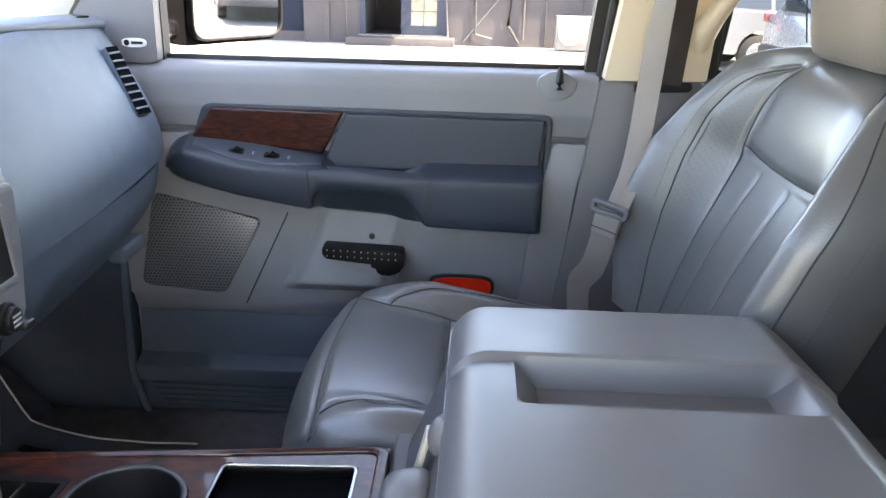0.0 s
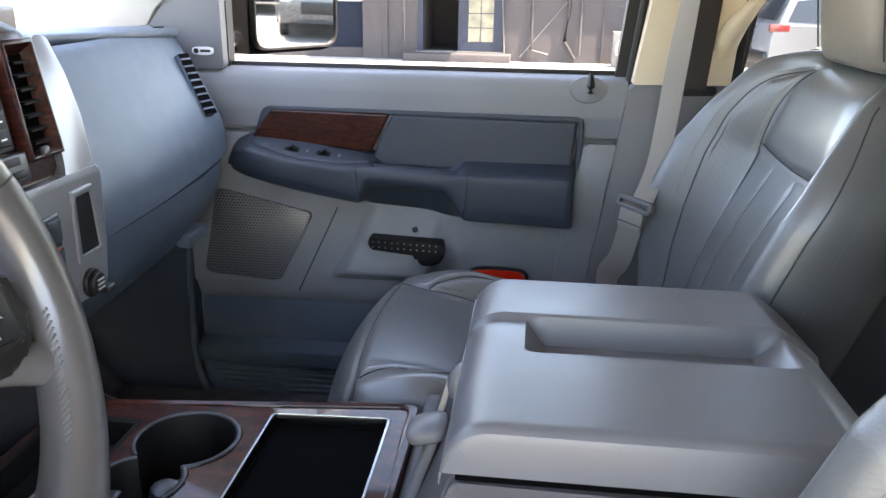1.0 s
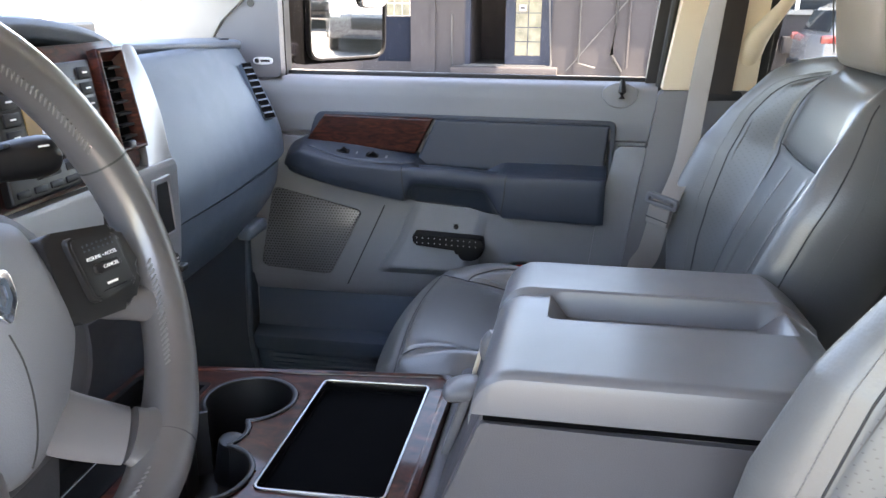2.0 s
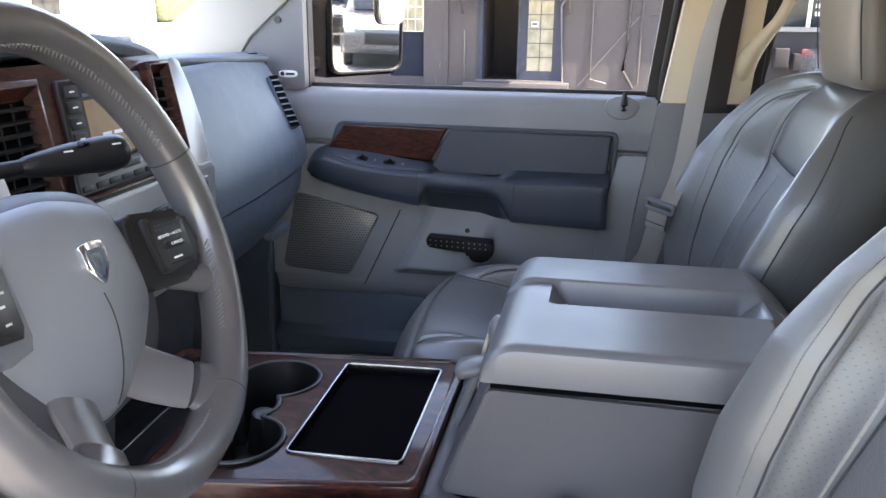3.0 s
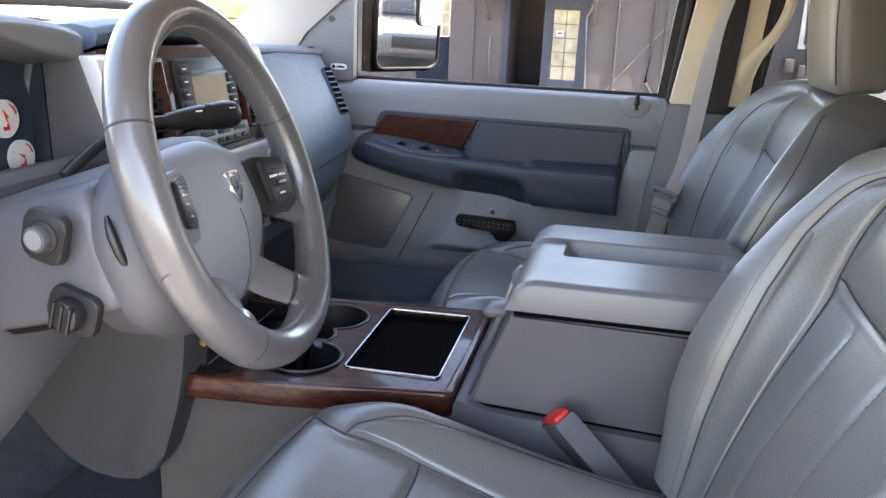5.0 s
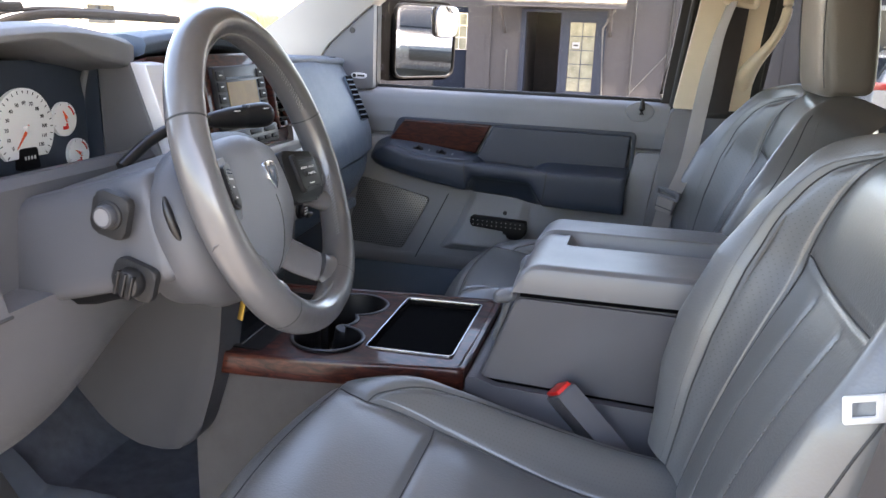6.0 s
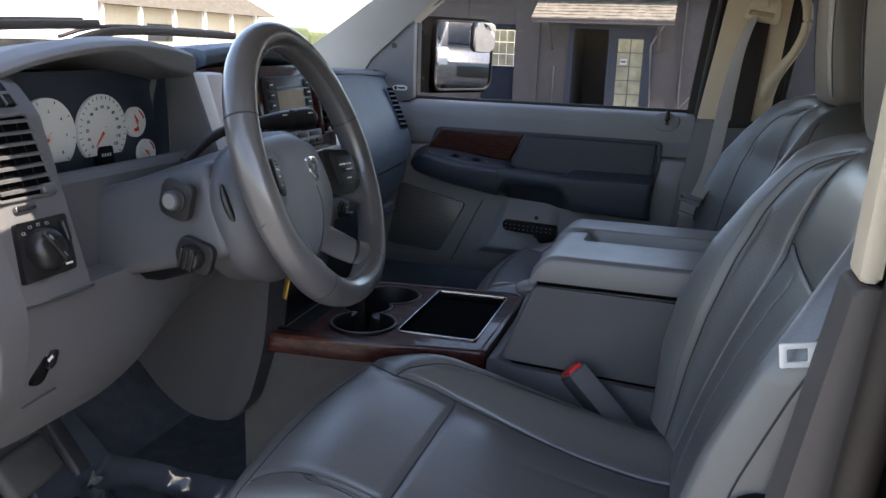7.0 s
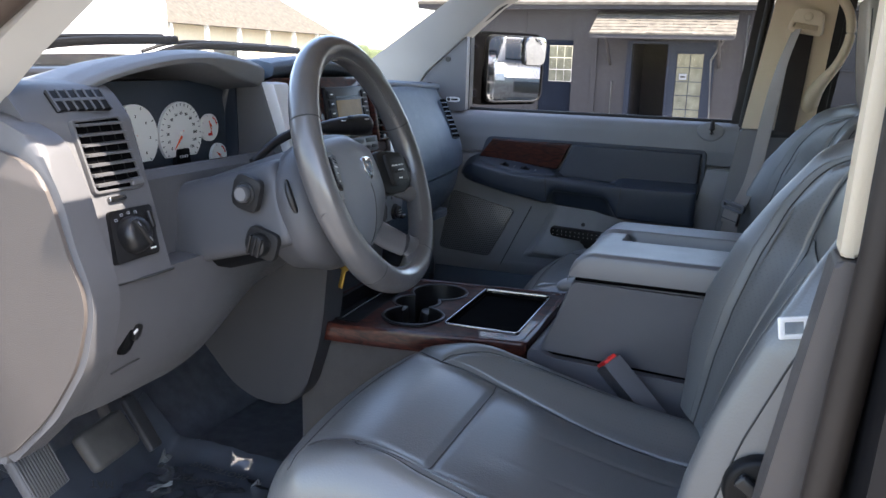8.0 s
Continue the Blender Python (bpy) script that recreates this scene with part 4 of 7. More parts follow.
# instrument hood and cluster
def hood(u, v):
    y = -0.075 + u * 0.5
    arch = max(0, math.sin(math.pi * min(1, max(0, (y + 0.08) / 0.56)))) ** 0.5
    top = 1.662 + 0.079 * arch
    lip = -0.515 - 0.05 * (1 - arch) - 0.06 * smooth(0.37, 0.43, y)
    th = 0.021 + 0.024 * smooth(0.17, 0.3, y)
    prof = [(-0.92, 1.645), (-0.8, 1.64 + (top - 1.64) * 0.45), (-0.65, 1.64 + (top - 1.64) * 0.9), (lip - 0.04, top + 0.002), (lip - 0.008, top - 0.003), (lip, top - 0.01), (lip - 0.003, top - th + 0.004), (lip - 0.02, top - th), (-0.68, top - th - 0.006), (-0.92, 1.6)]
    k = v * (len(prof) - 1)
    i = min(int(k), len(prof) - 2)
    (xa, za), (xb, zb) = prof[i], prof[i + 1]
    return Vector((xa + (xb - xa) * (k - i), y, za + (zb - za) * (k - i)))
part("cluster_hood", loft([[hood(i / 30, j / 45) for j in range(46)] for i in range(31)]), M_HOOD, dash, "arched grey instrument hood", 75)
# housing and wall coloured slate, with the haze of the lens mixed in
part("cluster_housing", box(-0.70, -0.627, 0.0, 0.46, 1.48, 1.69), M_DARK, dash)
part("cluster_wall", loft([[Vector((x, y + d, z)) for x, y, z in ((-0.66, 0.4, 1.69), (-0.66, 0.4, 1.5), (-0.6, 0.372, 1.5), (-0.584, 0.364, 1.55), (-0.588, 0.364, 1.69))] for d in (0.0, 0.03)]), M_DARK, dash, "inner wall of the cluster, slate for the lens haze")
# grey tube drawn as the curved light reflection on the cluster lens
part("lens_reflection_strip", tube(spline([(-0.6, 0.372, 1.692), (-0.615, 0.376, 1.672), (-0.63, 0.383, 1.64), (-0.64, 0.388, 1.6)], 6), 0.006, 8, flat=0.4, side=(0, 1, 0)), M_COLUMN, dash, "grey strip drawn as the reflection on the cluster lens")
part("cluster_shroud", bevel(loft([[Vector((x, y + d, z)) for x, y, z in ((-0.587, 0.362, 1.69), (-0.583, 0.36, 1.5), (-0.46, 0.352, 1.5), (-0.49, 0.353, 1.6), (-0.522, 0.356, 1.69))] for d in (0.0, 0.04)]), 0.008), M_DRIVER, dash)
part("cluster_floor", loft([[Vector(p) for p in ((-0.67, y, 1.53), (-0.535, y, 1.55), (-0.508, y, 1.568), (-0.5, y, 1.567), (-0.49, y, 1.556), (-0.485, y, 1.4), (-0.67, y, 1.4))] for y in (-0.045, 0.46)]), M_STEER, dash)
# pale colour stands in for the sunlight on this silver trim
part("stack_trim", bevel(along([(0.35, 0, 0, [(-0.522, 1.69), (-0.495, 1.688), (-0.452, 1.545), (-0.472, 1.545)]), (0.4, 0, 0, [(-0.522, 1.69), (-0.495, 1.688), (-0.452, 1.545), (-0.472, 1.545)])]), 0.003, 2), mat("sunlit_satin_silver", (0.75, 0.75, 0.76), 0.35, metal=0.25, vary=0.02), dash, "silver trim beside the cluster, coloured bright as sunlit")
GX = -0.625
def dial(y, z, r, cut, start, end, ticks, needle):
    ring = [(y + r * math.cos(a), z + r * math.sin(a)) for a in (2 * math.pi * k / 48 for k in range(48)) if math.sin(a) > cut]
    d = part("dial", moved(prism(ring, "x", GX, GX + 0.006, 0.001), Matrix()), M_DIAL, dash, "white round gauge face")
    for k in range(ticks):
        a = radians(start + (end - start) * k / (ticks - 1))
        c, s = math.cos(a), math.sin(a)
        part("tick", prism([(y + r * (0.95 * c - 0.009 * s), z + r * (0.95 * s + 0.009 * c)), (y + r * (0.95 * c + 0.009 * s), z + r * (0.95 * s - 0.009 * c)), (y + r * (0.87 * c + 0.009 * s), z + r * (0.87 * s - 0.009 * c)), (y + r * (0.87 * c - 0.009 * s), z + r * (0.87 * s + 0.009 * c))], "x", GX + 0.006, GX + 0.0066), M_BLACK, d)
    a = radians(needle)
    c, s = math.cos(a), math.sin(a)
    q = 0.05 if r > 0.03 else 0.13
    part("needle", prism([(y - 0.1 * r * c - q * r * s, z - 0.1 * r * s + q * r * c), (y - 0.1 * r * c + q * r * s, z - 0.1 * r * s - q * r * c), (y + 0.62 * r * c, z + 0.62 * r * s)], "x", GX + 0.009, GX + 0.0105), M_NEEDLE, d, "orange needle")
    part("needle_hub", cyl((GX + 0.006, y, z), (GX + 0.013, y, z), r * 0.09, 16), M_DIAL, d)
    return d
sp_d = dial(0.246, 1.598, 0.056, -0.75, 225, -45, 25, 228)
dial(0.13, 1.598, 0.056, -0.75, 225, -45, 8, 225)
for gy, gz, gr, at_deg in ((0.327, 1.604, 0.025, 120), (0.352, 1.55, 0.023, 150)):
    small = dial(gy, gz, gr, -2, 200, 20, 5, at_deg)
    part("red_zone", tube([(GX + 0.0062, gy + 0.8 * gr * math.cos(radians(a)), gz + 0.8 * gr * math.sin(radians(a))) for a in range(15, 66, 10)], 0.0012, 6), M_RED, small, "red end of the scale")
    part("pictogram", join(box(GX + 0.006, GX + 0.0066, gy - 0.006, gy + 0.006, gz - 0.6 * gr, gz - 0.4 * gr, 0.001, 1), box(GX + 0.006, GX + 0.0066, gy + 0.0015, gy + 0.005, gz - 0.4 * gr, gz - 0.25 * gr)), M_RED, small, "small red symbol")
part("odometer", prism(rounded([(0.226, 1.542), (0.266, 1.542), (0.262, 1.572), (0.23, 1.572)], 0.004), "x", GX, GX + 0.0085), M_TRAY, sp_d, "black odometer window")
for k in range(4):
    part("odometer_mark", box(GX + 0.0085, GX + 0.0088, 0.236 + 0.006 * k, 0.2395 + 0.006 * k, 1.556, 1.561), M_DIAL, sp_d)
for n, a, gy in [(str(10 * k), 222 - 22 * k, 0.246) for k in range(13)] + [(str(k), 214 - 43 * k, 0.13) for k in range(7)]:
    fd = bpy.data.curves.new("numeral", "FONT")
    fd.body, fd.size, fd.align_x, fd.align_y, fd.extrude = n, 0.0072, "CENTER", "CENTER", 0.0003
    tmp = bpy.data.objects.new("numeral", fd)
    me = bpy.data.meshes.new_from_object(tmp)
    bpy.data.objects.remove(tmp)
    me.materials.clear()
    me.materials.append(M_BLACK)
    me.transform(Matrix.Translation((GX + 0.0066, gy + 0.036 * math.cos(radians(a)), 1.598 + 0.036 * math.sin(radians(a)))) @ Matrix(((0, 0, 1, 0), (1, 0, 0, 0), (0, 1, 0, 0), (0, 0, 0, 1))))
    o = new("numeral", me)
    o.parent = sp_d

# driver-side switch panel: upper grille, outlet vent, lamp switch
DV = Matrix.Translation((-0.465, -0.06, 1.55)) @ pose(0, 0, 0, 0, -19, 0)
def dv(bm):
    return moved(bm, DV)
def side_panel(u, v):
    y = -0.172 + (0.166 - 0.018 * v) * u
    z = lerp_at([(0, 1.694), (0.04, 1.689), (0.07, 1.6815), (0.16, 1.656), (0.22, 1.645), (1, 1.44)], v)
    x = lerp_at([(0, -0.575), (0.04, -0.543), (0.07, -0.5305), (0.16, -0.507), (0.22, -0.4985), (1, -0.428)], v) - 0.015 * smooth(0.45, 1.0, (-0.05 - y) / 0.115)
    return Vector((x, y, z + 0.003 * math.sin(math.pi * u) * (1 - v)))
part("driver_panel", sheet(side_panel, 24, 50, (-0.12, 0, 0)), M_DRIVER, dash, "grey panel with vent and lamp switch")
# dark tube drawn as the joint and the shadow line under the panel edge
part("panel_joint_shadow", tube([(-0.446, -0.173, 1.4385), (-0.433, -0.12, 1.4385), (-0.4265, -0.07, 1.4385), (-0.4265, -0.022, 1.4385)], 0.0022, 8), M_SEAM, dash)
lv = part("driver_vent", dv(ring_frame(rounded([(-0.06, 0.004), (0.031, 0.003), (0.027, 0.107), (-0.061, 0.104)], 0.006), rounded([(-0.056, 0.008), (0.027, 0.007), (0.0235, 0.103), (-0.057, 0.1)], 0.005), "x", -0.012, 0.0045, 0.0012)), M_DRIVER, dash)
# black face stands for the shade inside this vent
part("vent_shade_fill", dv(prism([(-0.057, 0.007), (0.028, 0.006), (0.0245, 0.104), (-0.058, 0.101)], "x", -0.012, 0.002)), M_PIT, lv)
for k in range(7):
    part("slat", dv(moved(box(-0.006, 0.003, -0.0565, 0.0265 - 0.0004 * k, -0.0016, 0.0016), Matrix.Translation((0.0065, 0, 0.0145 + 0.0135 * k)) @ pose(0, 0, 0, 0, 20, 0))), M_DRIVER, lv)
for k in range(3):
    part("slat", dv(box(0.0015, 0.0028, -0.038 + 0.022 * k, -0.0362 + 0.022 * k, 0.008, 0.102)), M_TRAY, lv)
part("vent_slider", dv(box(0.002, 0.01, 0.005, 0.027, 0.006, 0.018, 0.003)), M_DRIVER, lv)
UG = Matrix.Translation((-0.5168, -0.082, 1.673)) @ pose(0, 0, 0, 0, 48, -4)
ug = part("upper_grille", moved(box(-0.017, 0.017, -0.044, 0.044, -0.006, 0.0012, 0.002), UG), M_TRAY, dash, "small black slotted grille")
for k in range(7):
    part("slat", moved(box(-0.017, 0.017, -0.044 + 0.0142 * k, -0.0412 + 0.0142 * k, -0.002, 0.0026), UG), M_DRIVER, ug)
part("slat", moved(box(-0.002, 0.002, -0.044, 0.044, -0.002, 0.0026), UG), M_DRIVER, ug)
ls = part("lamp_switch", dv(prism(rounded([(-0.062, -0.091), (0.019, -0.09), (0.03, -0.022), (-0.05, -0.021)], 0.004), "x", -0.004, 0.0045, 0.0015, 2, "b")), M_BLACK, dash, "black headlamp switch plate with round knob")
part("knob", dv(join(tube([(0.004, -0.022, -0.058), (0.01, -0.022, -0.058), (0.018, -0.022, -0.058), (0.023, -0.022, -0.058), (0.025, -0.022, -0.058)], [0.026, 0.0255, 0.0235, 0.019, 0.01], 28, side=(0, 0, 1)), moved(box(0.02, 0.0285, -0.004, 0.004, -0.021, 0.021, 0.002), Matrix.Translation((0, -0.022, -0.058)) @ pose(0, 0, 0, 28, 0, 0)))), M_BLACK, ls)
part("dimmer", dv(box(0.004, 0.011, 0.014, 0.022, -0.056, -0.03, 0.003)), M_BLACK, ls)
for k, (my, mz) in enumerate(((-0.042, -0.034), (-0.03, -0.0285), (-0.017, -0.0275), (-0.004, -0.0285))):
    part("switch_mark", dv(ring_frame(rounded([(my - 0.0026, mz - 0.002), (my + 0.0026, mz - 0.002), (my + 0.0026, mz + 0.002), (my - 0.0026, mz + 0.002)], 0.001), rounded([(my - 0.0015, mz - 0.001), (my + 0.0015, mz - 0.001), (my + 0.0015, mz + 0.001), (my - 0.0015, mz + 0.001)], 0.0005), "x", 0.0045, 0.0051)), M_TRIM, ls)
for q in (-0.013, 0.013):
    part("knob_mark", dv(moved(box(0.0285, 0.0289, -0.0009, 0.0009, q - 0.0035, q + 0.0035), Matrix.Translation((0, -0.022, -0.058)) @ pose(0, 0, 0, 28, 0, 0))), M_TRIM, ls)
part("tag_bar", dv(box(0.0045, 0.0051, 0.003, 0.014, -0.083, -0.0805)), M_WHITE, ls, "unreadable pale print")
part("vent_thumb", dv(box(0.0, 0.006, -0.041, -0.01, -0.009, -0.002, 0.002)), M_SATIN, dash)
# lower steering panel, sweeping in under the column
def lower_panel(u, v):
    y = -0.172 + 0.537 * u
    low = 1.246 + 0.077 * smooth(0.02, 0.37, y)
    z = 1.44 + (low - 1.44) * v
    x = -0.435 - 0.02 * v - 0.04 * v ** 4 - 0.012 * smooth(0.5, 1.0, (0.0 - y) / 0.165) * (1 - 0.4 * v) - 0.03 * smooth(0.1, 0.3, y) * v
    return Vector((x, y, z))
part("lower_panel", sheet(lower_panel, 36, 24, (-0.12, 0, 0.0)), M_DRIVER, dash, "grey knee panel below the column")
part("panel_slit", tube([(-0.4505, -0.128, 1.312), (-0.449, -0.1, 1.3155), (-0.449, -0.076, 1.3165)], 0.0014, 6), M_SEAM, dash)
RL = Matrix.Translation((-0.447, -0.092, 1.355)) @ pose(0, 0, 0, 0, -4, 0)
rl = part("release_lever", moved(prism(rounded([(-0.027, -0.019), (-0.01, -0.021), (0.027, 0.018), (0.007, 0.021)], 0.005), "x", -0.004, 0.0035, 0.0015), RL), M_TRAY, dash, "black release lever in the knee panel")
part("lever_grip", moved(prism(rounded([(-0.004, -0.005), (0.007, -0.006), (0.019, 0.013), (0.007, 0.016)], 0.004), "x", 0.003, 0.009, 0.002), RL), M_BLACK, rl)
part("lever_mark", moved(box(0.009, 0.0094, 0.0, 0.009, 0.004, 0.008), RL @ pose(0, 0, 0, 25, 0, 0)), M_WHITE, rl)
# end cap of the dashboard in the doorway
part("end_cap", prism(rounded([(-0.72, 1.66), (-0.545, 1.66), (-0.47, 1.63), (-0.435, 1.56), (-0.42, 1.5), (-0.402, 1.46), (-0.4, 1.42), (-0.42, 1.35), (-0.475, 1.27), (-0.565, 1.185), (-0.82, 1.165), (-0.85, 1.5)], 0.02), "y", -0.2, -0.155, 0.012, 3, "a"), M_DRIVER, dash, "grey dashboard end cap")
part("cap_cover", prism(rounded([(-0.76, 1.62), (-0.535, 1.62), (-0.468, 1.598), (-0.444, 1.545), (-0.43, 1.493), (-0.411, 1.455), (-0.409, 1.42), (-0.429, 1.352), (-0.483, 1.275), (-0.57, 1.193), (-0.8, 1.18), (-0.83, 1.4)], 0.03), "y", -0.206, -0.19, 0.006, 2, "a"), M_JAMB, dash, "removable fuse cover with rounded border")
# trim panel beside the tunnel, below the stack
# charcoal here is the shade on a grey panel, given as colour
part("tunnel_panel", prism(rounded([(-0.405, 1.4), (-0.425, 1.2), (-0.47, 1.06), (-0.54, 1.03), (-0.63, 1.06), (-0.72, 1.16), (-0.74, 1.4)], [0.01, 0.06, 0.06, 0.04, 0.04, 0.02, 0.01]), "y", 0.395, 0.47, 0.028, 5, "a"), M_LOWER, dash, "grey panel beside the tunnel")

# ---- steering column ----
col = thing("steering_column", (-0.4, 0.19, 1.5), "grey steering column shroud with stalks and ignition", "steering column")
AX = Matrix.Translation((-0.2285, 0.2024, 1.577)) @ pose(0, 0, 0, 0, -20.2, 5)   # local x points to the driver
def ax(bm):
    return moved(bm, AX)
sec = [(-0.085, 0.02), (-0.075, -0.045), (-0.03, -0.075), (0.03, -0.075), (0.075, -0.045), (0.085, 0.02), (0.05, 0.06), (-0.05, 0.06)]
part("shroud", ax(bevel(prism(rounded(sec, 0.03), "x", -0.3, -0.055, 0.012, 3, "b"), 0)), M_DRIVER, col)
def cover_section(k):
    """One section of the shroud; the last ones lean with the wheel."""
    t = k / 8
    y0, z0, z1 = 0.058 - 0.014 * t, 1.378 + 0.095 * t, 1.515 + 0.077 * t
    lean = 0.365 * smooth(0.3, 1, t)
    return [Vector((-0.6 + 0.306 * t - lean * (q - 1.53), p, q)) for p, q in rounded([(y0, z0), (0.32, z0), (0.32, z1), (y0 + 0.02, z1)], 0.025)]
# solid black body put in for the shade below the shroud
part("column_gap_shade", loft([[Vector((x, p, q)) for p, q in ((0.076 - 0.02 * t, 1.392 + 0.105 * t), (0.3, 1.392 + 0.105 * t), (0.3, 1.352 + 0.109 * t), (0.19 - 0.02 * t, 1.343 + 0.109 * t), (0.14 - 0.02 * t, 1.348 + 0.109 * t), (0.105 - 0.02 * t, 1.359 + 0.109 * t), (0.086 - 0.02 * t, 1.374 + 0.109 * t))] for x, t in ((-0.5, 0.31), (-0.42, 0.55), (-0.335, 0.815))]), M_TRAY, col, "black fill for the shade in the gap below the shroud")
part("shroud_cover", bevel(loft([cover_section(k) for k in range(9)]), 0.012, 3, 60), M_STEER, col)
IG = Matrix.Translation((-0.343, 0.042, 1.545)) @ pose(0, 0, 0, 0, 14, -3.5)
kn = part("ignition", moved(join(prism(rounded([(-0.023, -0.025), (0.023, -0.025), (0.023, 0.025), (-0.023, 0.025)], 0.012), "y", -0.004, 0.006, 0.003, 2, "a"), cyl((0, -0.003, 0), (0, -0.007, 0), 0.017, 28, 0.016, 0.001)), IG), M_RUBBER, col, "dark ignition lock plate")
part("lock_barrel", moved(cyl((0, -0.006, 0), (0, -0.016, 0), 0.0135, 28, 0.0125, 0.002), IG), M_LOWER, kn)
part("lock_face", moved(cyl((0, -0.016, 0), (0, -0.0165, 0), 0.0095, 24), IG), M_COLUMN, kn)
PD = Matrix.Translation((-0.32, 0.043, 1.474)) @ pose(0, 0, 0, 0, 16, -3.5)
pdl = part("pedal_dial", moved(prism(rounded([(-0.029, -0.019), (0.027, -0.022), (0.027, 0.02), (-0.026, 0.02)], 0.012), "y", -0.003, 0.006, 0.002, 2, "a"), PD), M_RUBBER, col, "ribbed black switch in a dark recess")
part("dial_knob", moved(cyl((0.0, -0.002, -0.002), (0.0, -0.018, -0.002), 0.018, 28, 0.016, 0.004), PD), M_BLACK, pdl)
for k in (-1, 0, 1):
    part("rib", moved(box(k * 0.009 - 0.0022, k * 0.009 + 0.0022, -0.021, -0.014, -0.016, 0.012, 0.0015, 2), PD), M_BLACK, pdl)
lev = part("shift_lever", join(tube(spline([(-0.44, 0.2, 1.565), (-0.425, 0.25, 1.597), (-0.405, 0.295, 1.614), (-0.385, 0.335, 1.617)], 6), 0.0078, 12)), M_BLACK, col, "black column shift lever")
GA, GB = Vector((-0.388, 0.328, 1.6165)), Vector((-0.343, 0.434, 1.619))
part("grip", tube([GA.lerp(GB, t) for t in (0, 0.06, 0.2, 0.35, 0.5, 0.54, 0.58, 0.75, 0.88, 0.95, 0.985, 1.0)], [0.008, 0.0105, 0.013, 0.0152, 0.0168, 0.0162, 0.0172, 0.0188, 0.0188, 0.0172, 0.0135, 0.006], 20), M_BLACK, lev, "fat tapered black grip")
part("grip_button", moved(box(-0.004, 0.004, -0.006, 0.006, -0.002, 0.003, 0.002), Matrix.Translation(GA.lerp(GB, 0.55) + Vector((0.008, -0.004, 0.0155)))), M_DARK, lev)
for t in (0.36, 0.8):
    part("grip_mark", moved(box(-0.0004, 0.0004, -0.005, 0.005, -0.0008, 0.0008), Matrix.Translation(GA.lerp(GB, t) + Vector((0.0125 if t < 0.5 else 0.0155, -0.003, 0.0108 if t < 0.5 else 0.0112))) @ pose(0, 0, 0, 0, -40, -23)), M_DIAL, lev)
keys = thing("keys", (-0.31, 0.27, 1.4), "brass door key on a ring below the column", "key")
part("ring", tube([(-0.3, 0.27 + 0.014 * math.cos(a), 1.415 + 0.014 * math.sin(a)) for a in (2 * math.pi * k / 20 for k in range(20))], 0.0014, 6, True, side=(1, 0, 0)), M_CHROME, keys)
M_BRASS = mat("brass", (0.6, 0.4, 0.1), 0.3, metal=1.0)
part("key_blade", moved(join(box(-0.0015, 0.0015, -0.0045, 0.0045, -0.05, -0.014, 0.001), cyl((-0.0015, 0, -0.008), (0.0015, 0, -0.008), 0.011, 20)), Matrix.Translation((-0.297, 0.255, 1.402)) @ pose(0, 0, 0, 0, 12, 0) @ pose(0, 0, 0, 0, 0, 78)), M_BRASS, keys)
part("fob", cyl((-0.282, 0.268, 1.41), (-0.282, 0.258, 1.41), 0.012, 20, 0.011, 0.003), mat("yellow_fob", (0.4, 0.34, 0.07), 0.35), keys)

# ---- steering wheel ----
wheel = thing("steering_wheel", (-0.2285, 0.2024, 1.577), "worn grey leather steering wheel with cruise buttons", "steering wheel")
R0, TR = 0.1857, 0.0193
WR = AX @ pose(0, 0, 0, -6, 0, 0)   # the wheel stands turned a little to the right
def wr(bm):
    return moved(bm, WR)
def rim_pt(a):
    return Vector((0.0, R0 * math.cos(a), R0 * math.sin(a)))
def rim_arc(a0, a1, name, label):
    n = max(8, int((a1 - a0) / 3))
    deg = [a0 + (a1 - a0) * k / n for k in range(n + 1)]
    rr = [TR * (1 + 0.13 * math.exp(-((((d + 180) % 360) - 180 + 58) / 16) ** 2) + 0.13 * math.exp(-((((d + 180) % 360) - 180 + 122) / 16) ** 2)) for d in deg]
    return part(name, wr(tube([rim_pt(radians(d)) for d in deg], rr, 20, side=(1, 0, 0), flat=1.12)), M_WHEEL, wheel, label)
for a0, a1 in ((22, 160), (160.5, 238), (238.5, 302), (302.5, 381.5)):
    rim_arc(a0, a1, "rim", "worn grey leather rim section")
for a in (21.8, 160.25, 238.25, 302.25):
    p = rim_pt(radians(a))
    t = Vector((0, -math.sin(radians(a)), math.cos(radians(a))))
    big = 1.0 if a < 200 else 1.11
    part("rim_seam", wr(tube([p - t * 0.0009, p + t * 0.0009], TR * 1.012 * big, 20, side=(1, 0, 0), flat=1.12)), M_SEAM, wheel)
# stitching on the inner side of the rim
for a0, a1 in ((28, 155), (-38, -6), (186, 218), (250, 290)):
    bms = []
    for k in range(int((a1 - a0) / 1.6)):
        a = radians(a0 + 1.6 * k)
        p = Vector((0.0075, (R0 - TR + 0.0013) * math.cos(a), (R0 - TR + 0.0013) * math.sin(a)))
        t = Vector((1.2, -math.sin(a), math.cos(a)))
        bms.append(tube([p - t * 0.0026, p + t * 0.0026], 0.0011, 5))
    part("stitching", wr(join(*bms)), M_THREAD, wheel)
